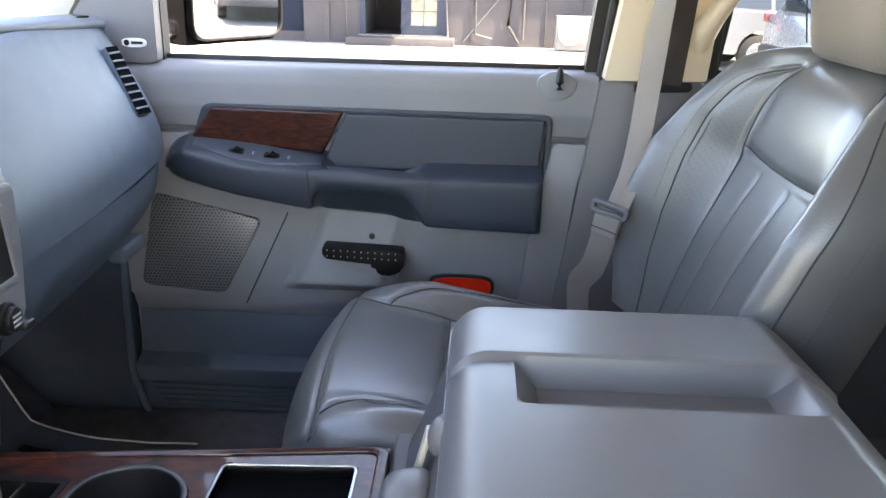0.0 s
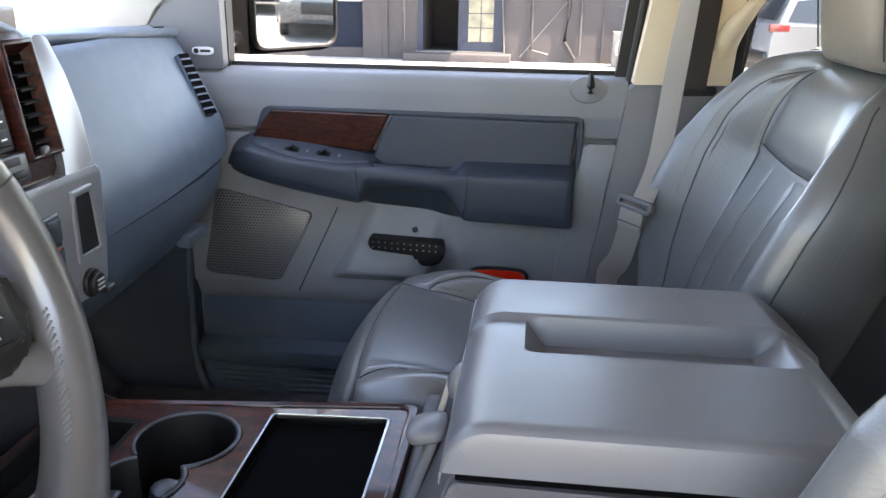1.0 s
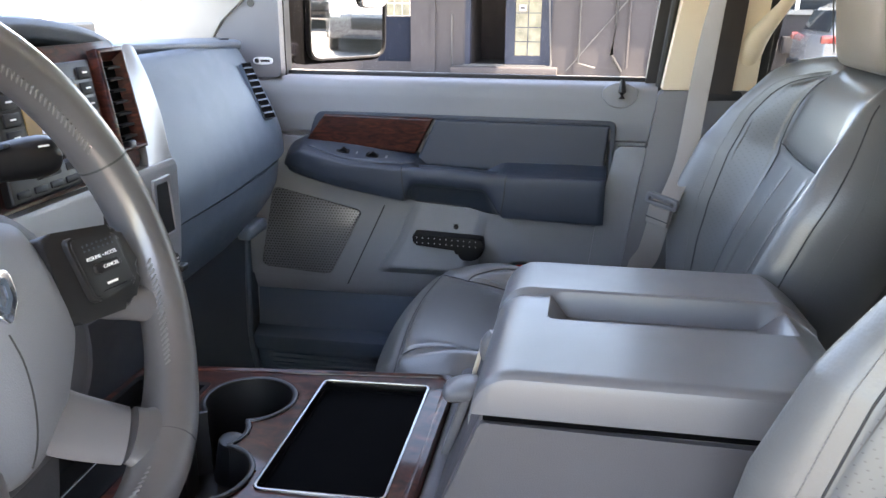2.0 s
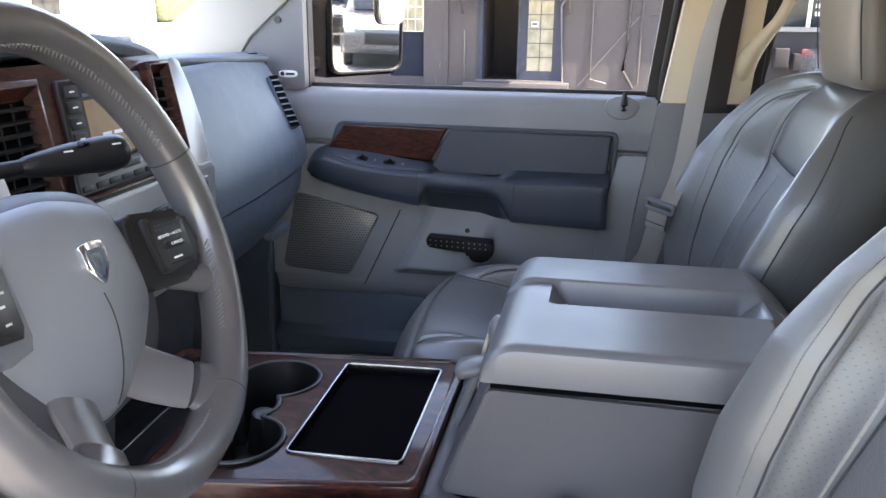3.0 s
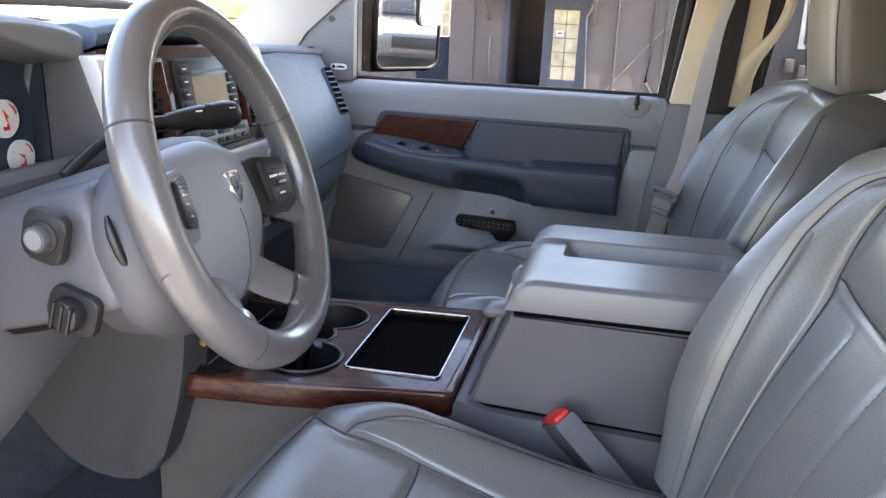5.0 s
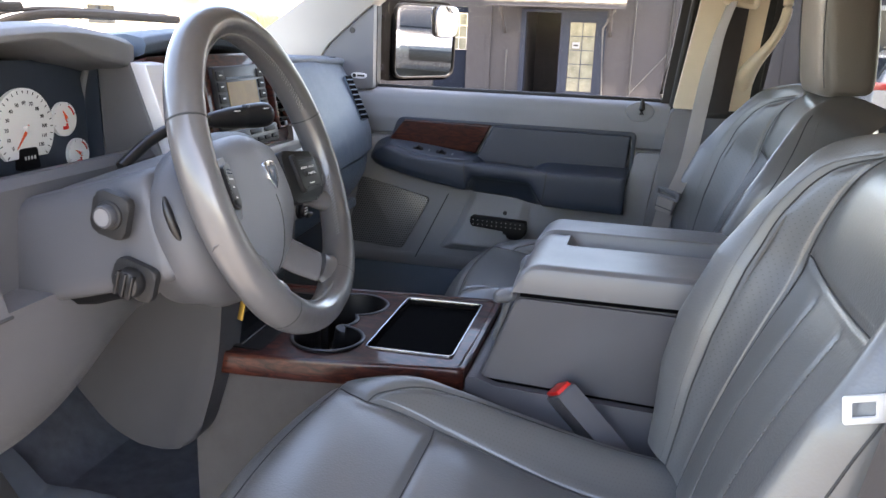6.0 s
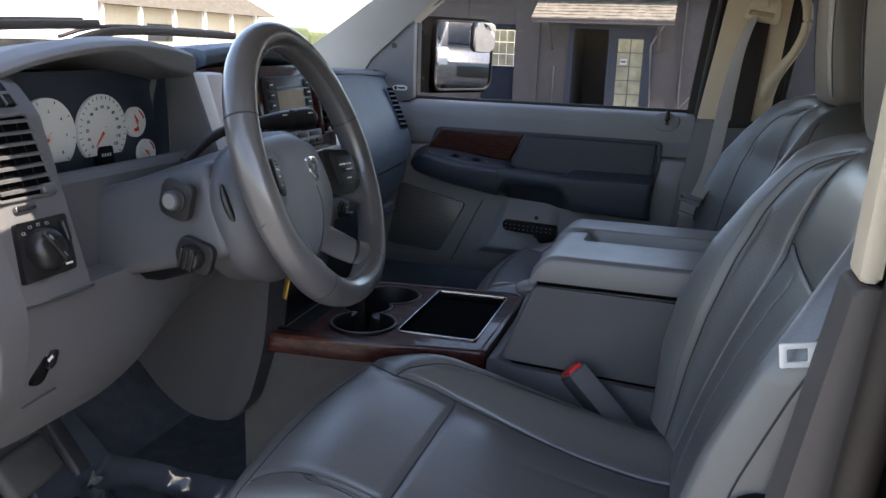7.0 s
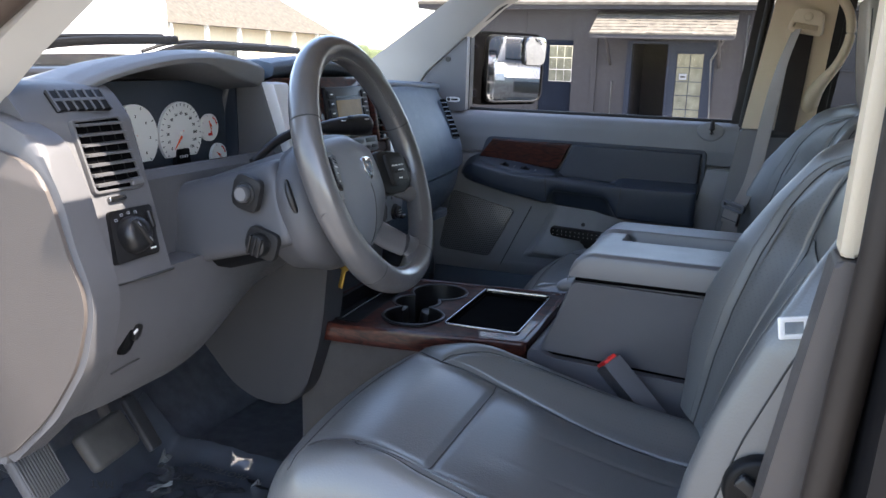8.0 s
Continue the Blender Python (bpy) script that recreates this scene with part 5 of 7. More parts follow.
# airbag cover: broad above, drawn in below, with rounded shoulders
def pad(u, v):
    y, z = (u - 0.5) * 2, (v - 0.5) * 2
    w = 0.104 - 0.03 * smooth(0.1, -1.0, z) - 0.006 * max(0, z) ** 2
    h = 0.091
    yy, zz = y * w * math.sqrt(1 - 0.26 * z * z), z * h * math.sqrt(1 - 0.26 * y * y)
    x = 0.014 * (1 - y * y) ** 0.5 * (1 - z * z) ** 0.5 + 0.014 * (1 - max(abs(y), abs(z)) ** 6) - 0.004 + 0.006 * math.exp(-(y / 0.35) ** 2)
    return Vector((x - 0.034 - 0.014 * smooth(0, -1, z), yy, zz - 0.036))
part("airbag_cover", wr(sheet(pad, 56, 48, (-0.06, 0, 0))), M_PAD, wheel, "grey grained airbag cover", 60)
part("cover_seam", wr(tube([pad(0.47 + 0.012 * k / 22 + 0.03 * math.sin(k * 0.1), 0.62 - k * 0.026) + Vector((0.0001, 0, 0)) for k in range(3, 23)], 0.0008, 6)), M_SEAM, wheel)
# shield badge drawn as a plain shape
BAD = WR @ pose(-0.0055, 0.0, -0.004, 0, 0, 0)
bd = part("badge", moved(prism(rounded([(-0.0165, 0.0155), (0.0, 0.0175), (0.0165, 0.0155), (0.0155, -0.004), (0.0, -0.02), (-0.0155, -0.004)], 0.004), "x", 0.0, 0.004, 0.0012, 2, "b"), BAD), M_CHROME, wheel, "plain chrome shield badge")
part("badge_inset", moved(ring_frame(rounded([(-0.011, 0.011), (0.011, 0.011), (0.01, -0.003), (0.0, -0.013), (-0.01, -0.003)], 0.003), rounded([(-0.007, 0.007), (0.007, 0.007), (0.006, -0.002), (0.0, -0.008), (-0.006, -0.002)], 0.002), "x", 0.0035, 0.0045), BAD), M_DASH, bd)
# spokes: two narrow ones behind the switch pods, two broad ones below
for s in (1, -1):
    part("upper_spoke", wr(tube(spline([(-0.045, s * 0.07, -0.012), (-0.034, s * 0.12, -0.012), (-0.014, s * 0.172, -0.008)], 5), 0.022, 12, flat=0.6, side=(1, 0, 0))), M_WHEEL, wheel)
    part("lower_spoke", wr(tube(spline([(-0.05, s * 0.03, -0.08), (-0.034, s * 0.05, -0.108), (-0.012, s * 0.074, -0.135)], 6), [0.03, 0.0295, 0.029, 0.0285, 0.028, 0.0275, 0.027, 0.0265, 0.026, 0.0255, 0.025, 0.0245, 0.024], 16, flat=0.42, side=(1, 0, 0))), M_SPOKE, wheel, "smooth grey lower spoke")
    part("spoke_boss", wr(tube(spline([(-0.008, s * 0.074, -0.135), (-0.003, s * 0.084, -0.147), (0.0, s * 0.094, -0.157)], 4), [0.0238, 0.0243, 0.0252, 0.0268, 0.029, 0.032, 0.0345, 0.036, 0.036], 20, flat=0.45, side=(1, 0, 0))), M_WHEEL, wheel)
    # leather webs that flow from the rim into the spokes
    for path, rad in (([(0.0, s * 0.18, -0.075), (-0.004, s * 0.168, -0.058), (-0.012, s * 0.15, -0.05), (-0.024, s * 0.122, -0.046)], (0.0175, 0.0172, 0.014, 0.004)),):
        pts = spline(path, 5)
        rr = [lerp_at(list(zip([k / (len(rad) - 1) for k in range(len(rad))], rad)), k / (len(pts) - 1)) for k in range(len(pts))]
        part("spoke_web", wr(tube(pts, rr, 16, flat=0.8, side=(1, 0, 0))), M_WHEEL, wheel)
    LEAN = Matrix(((1, s * 0.3, 0, -0.3 * 0.139), (0, 1, 0, 0), (0, 0, 1, 0), (0, 0, 0, 1)))
    wp = lambda bm, LEAN=LEAN: moved(bm, WR @ LEAN)
    pod = part("switch_pod", wp(prism(rounded([(s * 0.082, 0.027), (s * 0.15, 0.018), (s * 0.158, -0.024), (s * 0.136, -0.05), (s * 0.078, -0.046)], 0.009), "x", -0.026, 0.0, 0.005, 3, "b")), M_BLACK if s > 0 else M_PAD, wheel, "black switch pod on the spoke")
    part("button_plate", wp(prism(rounded([(s * 0.094, 0.019), (s * 0.141, 0.012), (s * 0.143, -0.033), (s * 0.098, -0.036)], 0.007), "x", 0.001, 0.0055, 0.002, 2, "b")), M_BLACK, pod)
    part("button_face", wp(prism(rounded([(s * 0.0965, 0.0165), (s * 0.1385, 0.01), (s * 0.1405, -0.03), (s * 0.1, -0.0335)], 0.006), "x", 0.0045, 0.0062, 0.001, 2, "b")), M_BLACK, pod)
    for bz, bw in ((-0.002, 0.022), (-0.011, 0.01), (-0.023, 0.009)) if s < 0 else ((-0.0245, 0.01),):
        part("button_mark", wp(box(0.006, 0.0066, s * 0.119 - bw / 2, s * 0.119 + bw / 2, bz - 0.0009, bz + 0.0009)), M_DIAL, pod, "short white print bar")
    if s > 0:
        part("cancel_button", wp(prism(rounded([(0.107, -0.0155), (0.132, -0.0155), (0.132, -0.0075), (0.107, -0.0075)], 0.0038), "x", 0.006, 0.0085, 0.001, 2, "b")), M_BLACK, pod, "raised oval button")
        part("slot", wp(box(0.006, 0.0068, 0.108, 0.131, -0.0293, -0.0285)), M_TRAY, pod)
        for body, by, bz, bx_ in (("RESUME \u2022 ACCEL", 0.119, -0.0025, 0.0064), ("CANCEL", 0.1215, -0.0115, 0.0087)):
            fd = bpy.data.curves.new("print", "FONT")
            fd.body, fd.size, fd.align_x, fd.align_y, fd.extrude = body, 0.0039, "CENTER", "CENTER", 0.0002
            tmp = bpy.data.objects.new("print", fd)
            me = bpy.data.meshes.new_from_object(tmp)
            bpy.data.objects.remove(tmp)
            me.materials.clear()
            me.materials.append(M_DIAL)
            me.transform(WR @ LEAN @ Matrix.Translation((bx_, by, bz)) @ Matrix(((0, 0, 1, 0), (1, 0, 0, 0), (0, 1, 0, 0), (0, 0, 0, 1))))
            o = new("print", me)
            o.parent = pod
    for r in range(2):
        for k in range(7):
            part("dimple", wp(cyl((0.006, s * 0.119 + (k - 3) * 0.0045, 0.0045 + 0.004 * r), (0.0068, s * 0.119 + (k - 3) * 0.0045, 0.0045 + 0.004 * r), 0.0008, 6)), M_DARK, pod)
def collar(k):
    x, r = ((-0.14, 0.12), (-0.104, 0.136), (-0.09, 0.147), (-0.07, 0.148), (-0.05, 0.138), (-0.038, 0.116))[k]
    return [Vector((x, r * math.copysign(abs(math.cos(a)) ** 0.8, math.cos(a)), -0.042 + 0.01 * k / 5 + 0.7 * r * math.copysign(abs(math.sin(a)) ** 0.8, math.sin(a)))) for a in (2 * math.pi * j / 40 for j in range(40))]
rc = part("rear_cover", ax(loft([collar(k) for k in range(6)])), M_STEER, wheel, "grey rear hub cover", 60)
part("cover_slot", ax(tube([(-0.069, -0.1475 + 0.0005 * k * k, -0.012 + 0.009 * k) for k in range(-3, 4)], [0.002, 0.004, 0.005, 0.005, 0.005, 0.004, 0.002], 10, side=(1, 0, 0))), M_BLACK, rc)

# ---- centre console ----
con = thing("centre_console", (-0.2, 0.65, FLOOR), "centre console with burl wood top and cup holders", "console")
CZ = 1.222
part("base", prism(rounded([(-0.5, 0.45), (0.0, 0.485), (0.46, 0.505), (0.46, 0.83), (-0.02, 0.83), (-0.5, 0.78)], 0.02), "z", FLOOR, 1.116, 0.002), M_CARPET, con, "carpeted grey tunnel side")
part("base_wall", ring_frame([(-0.5, 0.446), (0.0, 0.481), (0.46, 0.5), (0.46, 0.835), (-0.02, 0.835), (-0.5, 0.785)], [(-0.49, 0.456), (0.0, 0.491), (0.45, 0.51), (0.45, 0.825), (-0.02, 0.825), (-0.49, 0.775)], "z", FLOOR, 1.187), M_CARPET, con, "grey carpeted console side")
CUPS = [(-0.3, 0.712, 0.062), (-0.318, 0.622, 0.05), (-0.288, 0.532, 0.062)]
top_out = rounded([(-0.5, 0.41), (-0.3, 0.425), (-0.03, 0.468), (-0.03, 0.842), (-0.5, 0.79)], 0.015)
top_in = rounded([(-0.485, 0.424), (-0.3, 0.438), (-0.045, 0.482), (-0.045, 0.828), (-0.485, 0.777)], 0.015)
part("wood_edge", ring_frame(top_out, top_in, "z", 1.186, 1.2265, 0.008), M_WOOD, con, "glossy burl wood edge band")
# wood top: strips round the tray, bin and cups
def plate_with_holes():
    """The wood top as a grid whose cells over the openings are left out."""
    bm = bmesh.new()
    nx, ny = 150, 110
    x0, x1 = -0.495, -0.031
    V = {}
    def inside(x, y):
        if -0.2135 < x < -0.0625 and 0.516 < y < 0.795:
            return False
        if any((x - a) ** 2 + (y - b) ** 2 < (r + 0.0035) ** 2 for a, b, r in CUPS):
            return False
        if -0.482 < x < -0.376 and 0.452 < y < 0.742:
            return False
        return True
    def at(i, j, z):
        if (i, j, z) not in V:
            x = x0 + (x1 - x0) * i / nx
            t = (x - x0) / (x1 - x0)
            ya, yb = 0.416 + 0.055 * t, 0.788 + 0.052 * t
            V[i, j, z] = bm.verts.new((x, ya + (yb - ya) * j / ny, z + 0.004 * math.sin(math.pi * j / ny)))
        return V[i, j, z]
    for i in range(nx):
        for j in range(ny):
            x = x0 + (x1 - x0) * (i + 0.5) / nx
            t = (x - x0) / (x1 - x0)
            y = 0.416 + 0.055 * t + (0.372 - 0.003 * t) * (j + 0.5) / ny
            if inside(x, y):
                bm.faces.new([at(a, b, CZ) for a, b in ((i, j), (i + 1, j), (i + 1, j + 1), (i, j + 1))])
    g = bmesh.ops.extrude_face_region(bm, geom=bm.faces[:])
    bmesh.ops.translate(bm, vec=(0, 0, -0.012), verts=[v for v in g["geom"] if isinstance(v, bmesh.types.BMVert)])
    return bm
part("wood_top", plate_with_holes(), M_WOOD, con, "glossy dark burl wood top", 60)
for a, b, r in CUPS:
    ang = [2 * math.pi * k / 40 for k in range(40)]
    arc = [t for t in ang if not any((a + r * math.cos(t) - c) ** 2 + (b + r * math.sin(t) - d) ** 2 < (q - 0.002) ** 2 for c, d, q in CUPS if (c, d) != (a, b))]
    gap = next((i for i in range(len(arc)) if (arc[i] - arc[i - 1]) % (2 * math.pi) > 0.2), 0)
    arc = arc[gap:] + arc[:gap]
    runs, run = [], [arc[0]]
    for p, q in zip(arc, arc[1:]):
        if (q - p) % (2 * math.pi) > 0.2:
            runs.append(run)
            run = []
        run.append(q)
    runs.append(run)
    for run in runs:
        if len(run) > 2:
            part("cup_rim", tube([(a + r * math.cos(t), b + r * math.sin(t), CZ + 0.0045) for t in run], 0.0036, 10, flat=0.6), M_BLACK, con, "black cup holder rim")
    walls = [loft([[Vector((a + q * math.cos(t), b + q * math.sin(t), z)) for q, z in ((r, CZ + 0.002), (r - 0.006, 1.135), (r - 0.003, 1.135), (r + 0.003, CZ + 0.002))] for t in run]) for run in runs if len(run) > 2]
    for w in walls:
        part("cup_wall", w, M_BLACK, con, "black cup holder well")
part("cup_floor", prism(rounded([(-0.375, 0.478), (-0.22, 0.478), (-0.22, 0.785), (-0.375, 0.785)], 0.04), "z", 1.118, 1.137), M_BLACK, con)
part("cup_insert", join(cyl((-0.31, 0.655, 1.135), (-0.3, 0.65, 1.2), 0.022, 16, 0.018, 0.004), box(-0.35, -0.335, 0.58, 0.62, 1.135, 1.215, 0.004)), M_BLACK, con)
part("front_bin", join(box(-0.485, -0.373, 0.449, 0.745, 1.188, 1.192), box(-0.487, -0.479, 0.449, 0.745, 1.188, CZ + 0.004), box(-0.379, -0.373, 0.449, 0.745, 1.188, CZ + 0.004), box(-0.485, -0.375, 0.446, 0.456, 1.188, CZ + 0.004), box(-0.485, -0.375, 0.738, 0.748, 1.188, CZ + 0.004)), M_TRAY, con, "black open bin ahead of the cup holders")
part("bin_strip", tube([(-0.42, 0.452, 1.219), (-0.421, 0.55, 1.221), (-0.425, 0.742, 1.219)], 0.0016, 6), M_CHROME, con)
tr = part("tray_frame", ring_frame(rounded([(-0.215, 0.5122), (-0.0598, 0.5162), (-0.0618, 0.7958), (-0.217, 0.7878)], 0.012), rounded([(-0.211, 0.5155), (-0.0635, 0.5195), (-0.0655, 0.7925), (-0.213, 0.7845)], 0.008), "z", 1.215, CZ + 0.0055, 0.001), M_SATIN, con, "thin bright tray frame")
part("tray_floor", prism([(-0.212, 0.515), (-0.062, 0.518), (-0.062, 0.792), (-0.212, 0.786)], "z", 1.12, 1.212), M_PIT, con, "black tray mat")
part("tray_well", ring_frame([(-0.216, 0.512), (-0.06, 0.515), (-0.06, 0.794), (-0.216, 0.788)], [(-0.211, 0.518), (-0.066, 0.521), (-0.066, 0.788), (-0.211, 0.782)], "z", 1.12, 1.214), M_PIT, con)

# armrest box
bx = thing("armrest_box", (0.2, 0.68, 1.185), "grey fold-down armrest box with recessed lid", "armrest")
BY0, BY1 = 0.49, 0.875
def box_sec(y):
    return [Vector((x, y, z)) for x, z in ((-0.022, 1.19), (-0.002, 1.232), (0.046, 1.357), (0.42, 1.357), (0.43, 1.19))]
part("box_body", bevel(loft([box_sec(BY0 + 0.004), box_sec(BY1 - 0.004)]), 0.006), M_BOX, bx)
part("side_panel", prism(rounded([(-0.006, 1.2125), (0.047, 1.352), (0.4, 1.348), (0.4, 1.195)], 0.006), "y", BY0 - 0.004, BY0 + 0.02, 0.004, 2, "a"), M_BOX, bx)
part("base_skirt", prism(rounded([(-0.0285, 1.13), (-0.0285, 1.214), (-0.012, 1.216), (0.02, 1.205), (0.46, 1.188), (0.46, 1.0), (-0.0285, 1.0)], 0.005), "y", BY0 - 0.018, BY1 + 0.01, 0.006), M_BOX, bx)
# black strip painted as the shade between side panel and skirt
part("base_gap_shade", box(0.004, 0.44, BY0 - 0.001, BY0 + 0.03, 1.186, 1.228), M_PIT, bx)
def lid(u, v):
    """Lid: fore-and-aft along u, across along v, with the long recess sunk into it."""
    x, y = 0.036 + u * (0.425 - 0.036), BY0 - 0.006 + v * (BY1 - BY0 + 0.012)
    edge_y = min(v, 1 - v) * (BY1 - BY0 + 0.012)
    edge_x0, edge_x1 = u * 0.397, (1 - u) * 0.397
    z = lerp_at([(0.48, 1.408), (0.734, 1.4), (0.741, 1.407), (0.88, 1.398)], y)
    z -= 0.013 * (1 - math.sqrt(1 - max(0, 1 - edge_y / 0.016) ** 2))
    z -= 0.046 * (1 - math.sqrt(1 - max(0, 1 - edge_x0 / 0.046) ** 2))
    z -= 0.034 * (1 - min(1, edge_x1 / 0.05)) ** 1.3
    sx = min(1, max(0, (x - 0.104) / 0.022)) * min(1, max(0, (0.383 - x) / 0.03))
    sy = min(1, max(0, (y - 0.65) / 0.012)) * min(1, max(0, (0.738 - y) / 0.008))
    z -= 0.028 * sx * sy
    return Vector((x, y, z))
def lid_mesh():
    nu, nv = 150, 150
    rings = []
    for i in range(nu + 1):
        row = [lid(i / nu, j / nv) for j in range(nv + 1)]
        rings.append(row + [Vector((row[-1].x, row[-1].y, 1.362)), Vector((row[0].x, row[0].y, 1.362))])
    return loft(rings)
ld = part("lid", lid_mesh(), M_LID, bx, "smooth grey lid with long recess", 24)
part("latch", join(tube(spline([(0.036, 0.668, 1.335), (0.034, 0.668, 1.353), (0.04, 0.668, 1.372)], 5), [0.007, 0.009, 0.01, 0.011, 0.011, 0.011, 0.011, 0.01, 0.009, 0.007, 0.005], 14, flat=1.4, side=(0, 1, 0))), M_LID, ld, "grey oval latch button")
# proud black strip in place of the shaded slit under the lid
part("lid_gap_shade", box(0.05, 0.4, BY0 - 0.0046, BY0 + 0.02, 1.3552, 1.3606), M_PIT, bx)
# centre belt stalk in front of the box
stalk = thing("centre_belt_buckle", (0.0, 0.66, 1.19), "grey plastic belt buckle standing by the armrest box", "belt buckle")
CAPM = Matrix.Translation((0.004, 0.66, 1.298)) @ pose(0, 0, 0, 0, -14, 0)
def pill(h):
    q = math.sqrt(max(0.02, 1 - abs(h) ** 3))
    return [CAPM @ Vector((0.024 * q * math.copysign(abs(math.cos(t)) ** 0.6, math.cos(t)), 0.026 * q * math.copysign(abs(math.sin(t)) ** 0.7, math.sin(t)), 0.0115 * h)) for t in (2 * math.pi * k / 32 for k in range(32))]
part("cap", loft([pill(-1 + 2 * k / 14) for k in range(15)]), M_LID, stalk)
part("strap", moved(box(-0.006, 0.006, -0.02, 0.02, -0.03, 0.08, 0.004), Matrix.Translation((-0.012, 0.66, 1.22)) @ pose(0, 0, 0, 0, 18, 0)), M_COLUMN, stalk)
part("tongue", moved(box(-0.003, 0.003, -0.014, 0.014, 0.09, 0.15, 0.002), Matrix.Translation((-0.014, 0.7, 1.19)) @ pose(0, 0, 0, 0, 14, 0)), mat("cream_plastic", (0.6, 0.56, 0.45), 0.4), stalk, "cream plastic tongue")


# ---- seats ----
def seat(name, cy, dx, label, low, high, rise=0.0):
    """A leather seat; low and high are the heights of its bolsters on its two sides."""
    st = thing(name, (0.1 + dx, cy, FLOOR), label, "car seat", "front seats")
    REC = radians(21)
    B = Vector((0.325 + dx, cy, 1.17))
    UPV, FWD = Vector((math.sin(REC), 0, math.cos(REC))), Vector((-math.cos(REC), 0, math.sin(REC)))
    L = 0.53

    seams = [
        [(-0.7, 0.0), (-0.71, 0.3), (-0.74, 0.55), (-0.765, 0.72), (-0.74, 0.84), (-0.62, 0.92)],
        [(0.7, 0.0), (0.71, 0.3), (0.74, 0.55), (0.765, 0.72), (0.74, 0.84), (0.62, 0.92)],
        [(-0.53, 0.0), (-0.55, 0.3), (-0.58, 0.56), (-0.61, 0.66)],
        [(0.53, 0.0), (0.55, 0.3), (0.58, 0.56), (0.61, 0.66)],
        [(-0.61, 0.655), (-0.3, 0.645), (0, 0.642), (0.3, 0.645), (0.61, 0.655)],
        [(-0.61, 0.66), (-0.63, 0.8), (-0.59, 0.92)],
        [(0.61, 0.66), (0.63, 0.8), (0.59, 0.92)],
    ]
    edges = [[(-0.965, 0.0), (-0.965, 0.4), (-0.96, 0.7), (-0.93, 0.88)], [(0.965, 0.0), (0.965, 0.4), (0.96, 0.7), (0.93, 0.88)]]
    pleats = [[(u, 0.02), (u * 1.03, 0.6)] for u in (-0.2, 0.2)]

    def near(u, h, lines, w):
        best = 9.0
        for ln in lines:
            for (a, b), (c, d) in zip(ln, ln[1:]):
                p, q = Vector(((u - a) * 0.27, (h - b) * L)), Vector(((c - a) * 0.27, (d - b) * L))
                t = max(0, min(1, p.dot(q) / max(q.length_squared, 1e-9)))
                best = min(best, (p - q * t).length)
        return math.exp(-(best / w) ** 2)

    def half(h):
        return 0.272 * (1 - 0.16 * smooth(0.55, 1.0, h) - 0.22 * smooth(0.84, 1.0, h) ** 2 - 0.05 * (1 - smooth(0, 0.3, h)))

    def front(u, h):
        a = abs(u)
        bol = (low if u < 0 else high) * lerp_at([(0, 0.5), (0.1, 0.68), (0.22, 0.93), (0.36, 1.08), (0.55, 1.06), (0.7, 0.88), (0.95, 0.45)], h) * smooth(0.56, 0.88, a)
        rnd = 0.11 * (1 - max(0, 1 - max(0, (a - 0.87) / 0.13) ** 2.2) ** 0.5) if a > 0.87 else 0
        crown = 0.014 * math.sin(math.pi * min(1, h / 0.62)) * (1 - a * a) if h < 0.62 else 0.01 * math.sin(math.pi * min(1, (h - 0.62) / 0.4)) * (1 - smooth(0.4, 0.75, a))
        end = max(0, 1 - max(0, (h - 0.84) / 0.16) ** 2) ** 0.5
        f = (0.03 + bol + crown) * (0.25 + 0.75 * end) - rnd - 0.05 * (1 - end)
        f -= 0.0036 * near(u, h, seams, 0.0065) + 0.0022 * near(u, h, pleats, 0.007)
        return f

    def S(u, h, lift_=0.0):
        return B + UPV * (L * h) + FWD * (front(u, h) + lift_) + Vector((0, u * half(h), 0))

    def ring(h):
        end = max(0, 1 - max(0, (h - 0.84) / 0.16) ** 2) ** 0.5
        fr = [S(-1 + 2 * k / 180, h) for k in range(181)]
        bk = [B + UPV * (L * h) - FWD * (0.03 + 0.075 * end * (1 - u ** 6)) + Vector((0, u * half(h), 0)) for u in (1 - 2 * k / 24 for k in range(1, 24))]
        return fr + bk
    hs = [k / 150 for k in range(151)]
    part("backrest", loft([ring(h) for h in hs]), M_LEATHER, st, "slate leather backrest with bolsters", 70)

    def patch(f, u0, u1, h0, h1, nu, nh, pname, material, plabel):
        g = lambda a, b: f(u0(h0 + (h1 - h0) * b) + (u1(h0 + (h1 - h0) * b) - u0(h0 + (h1 - h0) * b)) * a, h0 + (h1 - h0) * b)
        part(pname, sheet(g, nu, nh, -FWD * 0.003), material, st, plabel, 70)
    for s in (-1, 1):
        lo = lambda h, s=s: s * (lerp_at([(0, 0.53), (0.3, 0.55), (0.56, 0.58), (0.66, 0.61), (0.8, 0.63), (0.9, 0.6)], h) + 0.02)
        hi = lambda h, s=s: s * (lerp_at([(0, 0.7), (0.3, 0.71), (0.55, 0.74), (0.72, 0.765), (0.84, 0.74), (0.9, 0.65)], h) - 0.015)
        patch(lambda u, h: S(u, h, 0.0011), lo, hi, 0.03, 0.89, 16, 130, "perforated_panel", M_PERF, "perforated leather bolster panel")
    for ln in seams[:2] + edges:
        pts = spline([(u, h, 0) for u, h in ln], 14)
        part("welt", tube([S(p.x, p.y, 0.0004) for p in pts], 0.0012, 6), M_SEAM, st)
        bms = []
        for k in range(0, len(pts) - 1):
            for q in (0.0, 0.5):
                a, b = pts[k].lerp(pts[k + 1], q + 0.05), pts[k].lerp(pts[k + 1], q + 0.36)
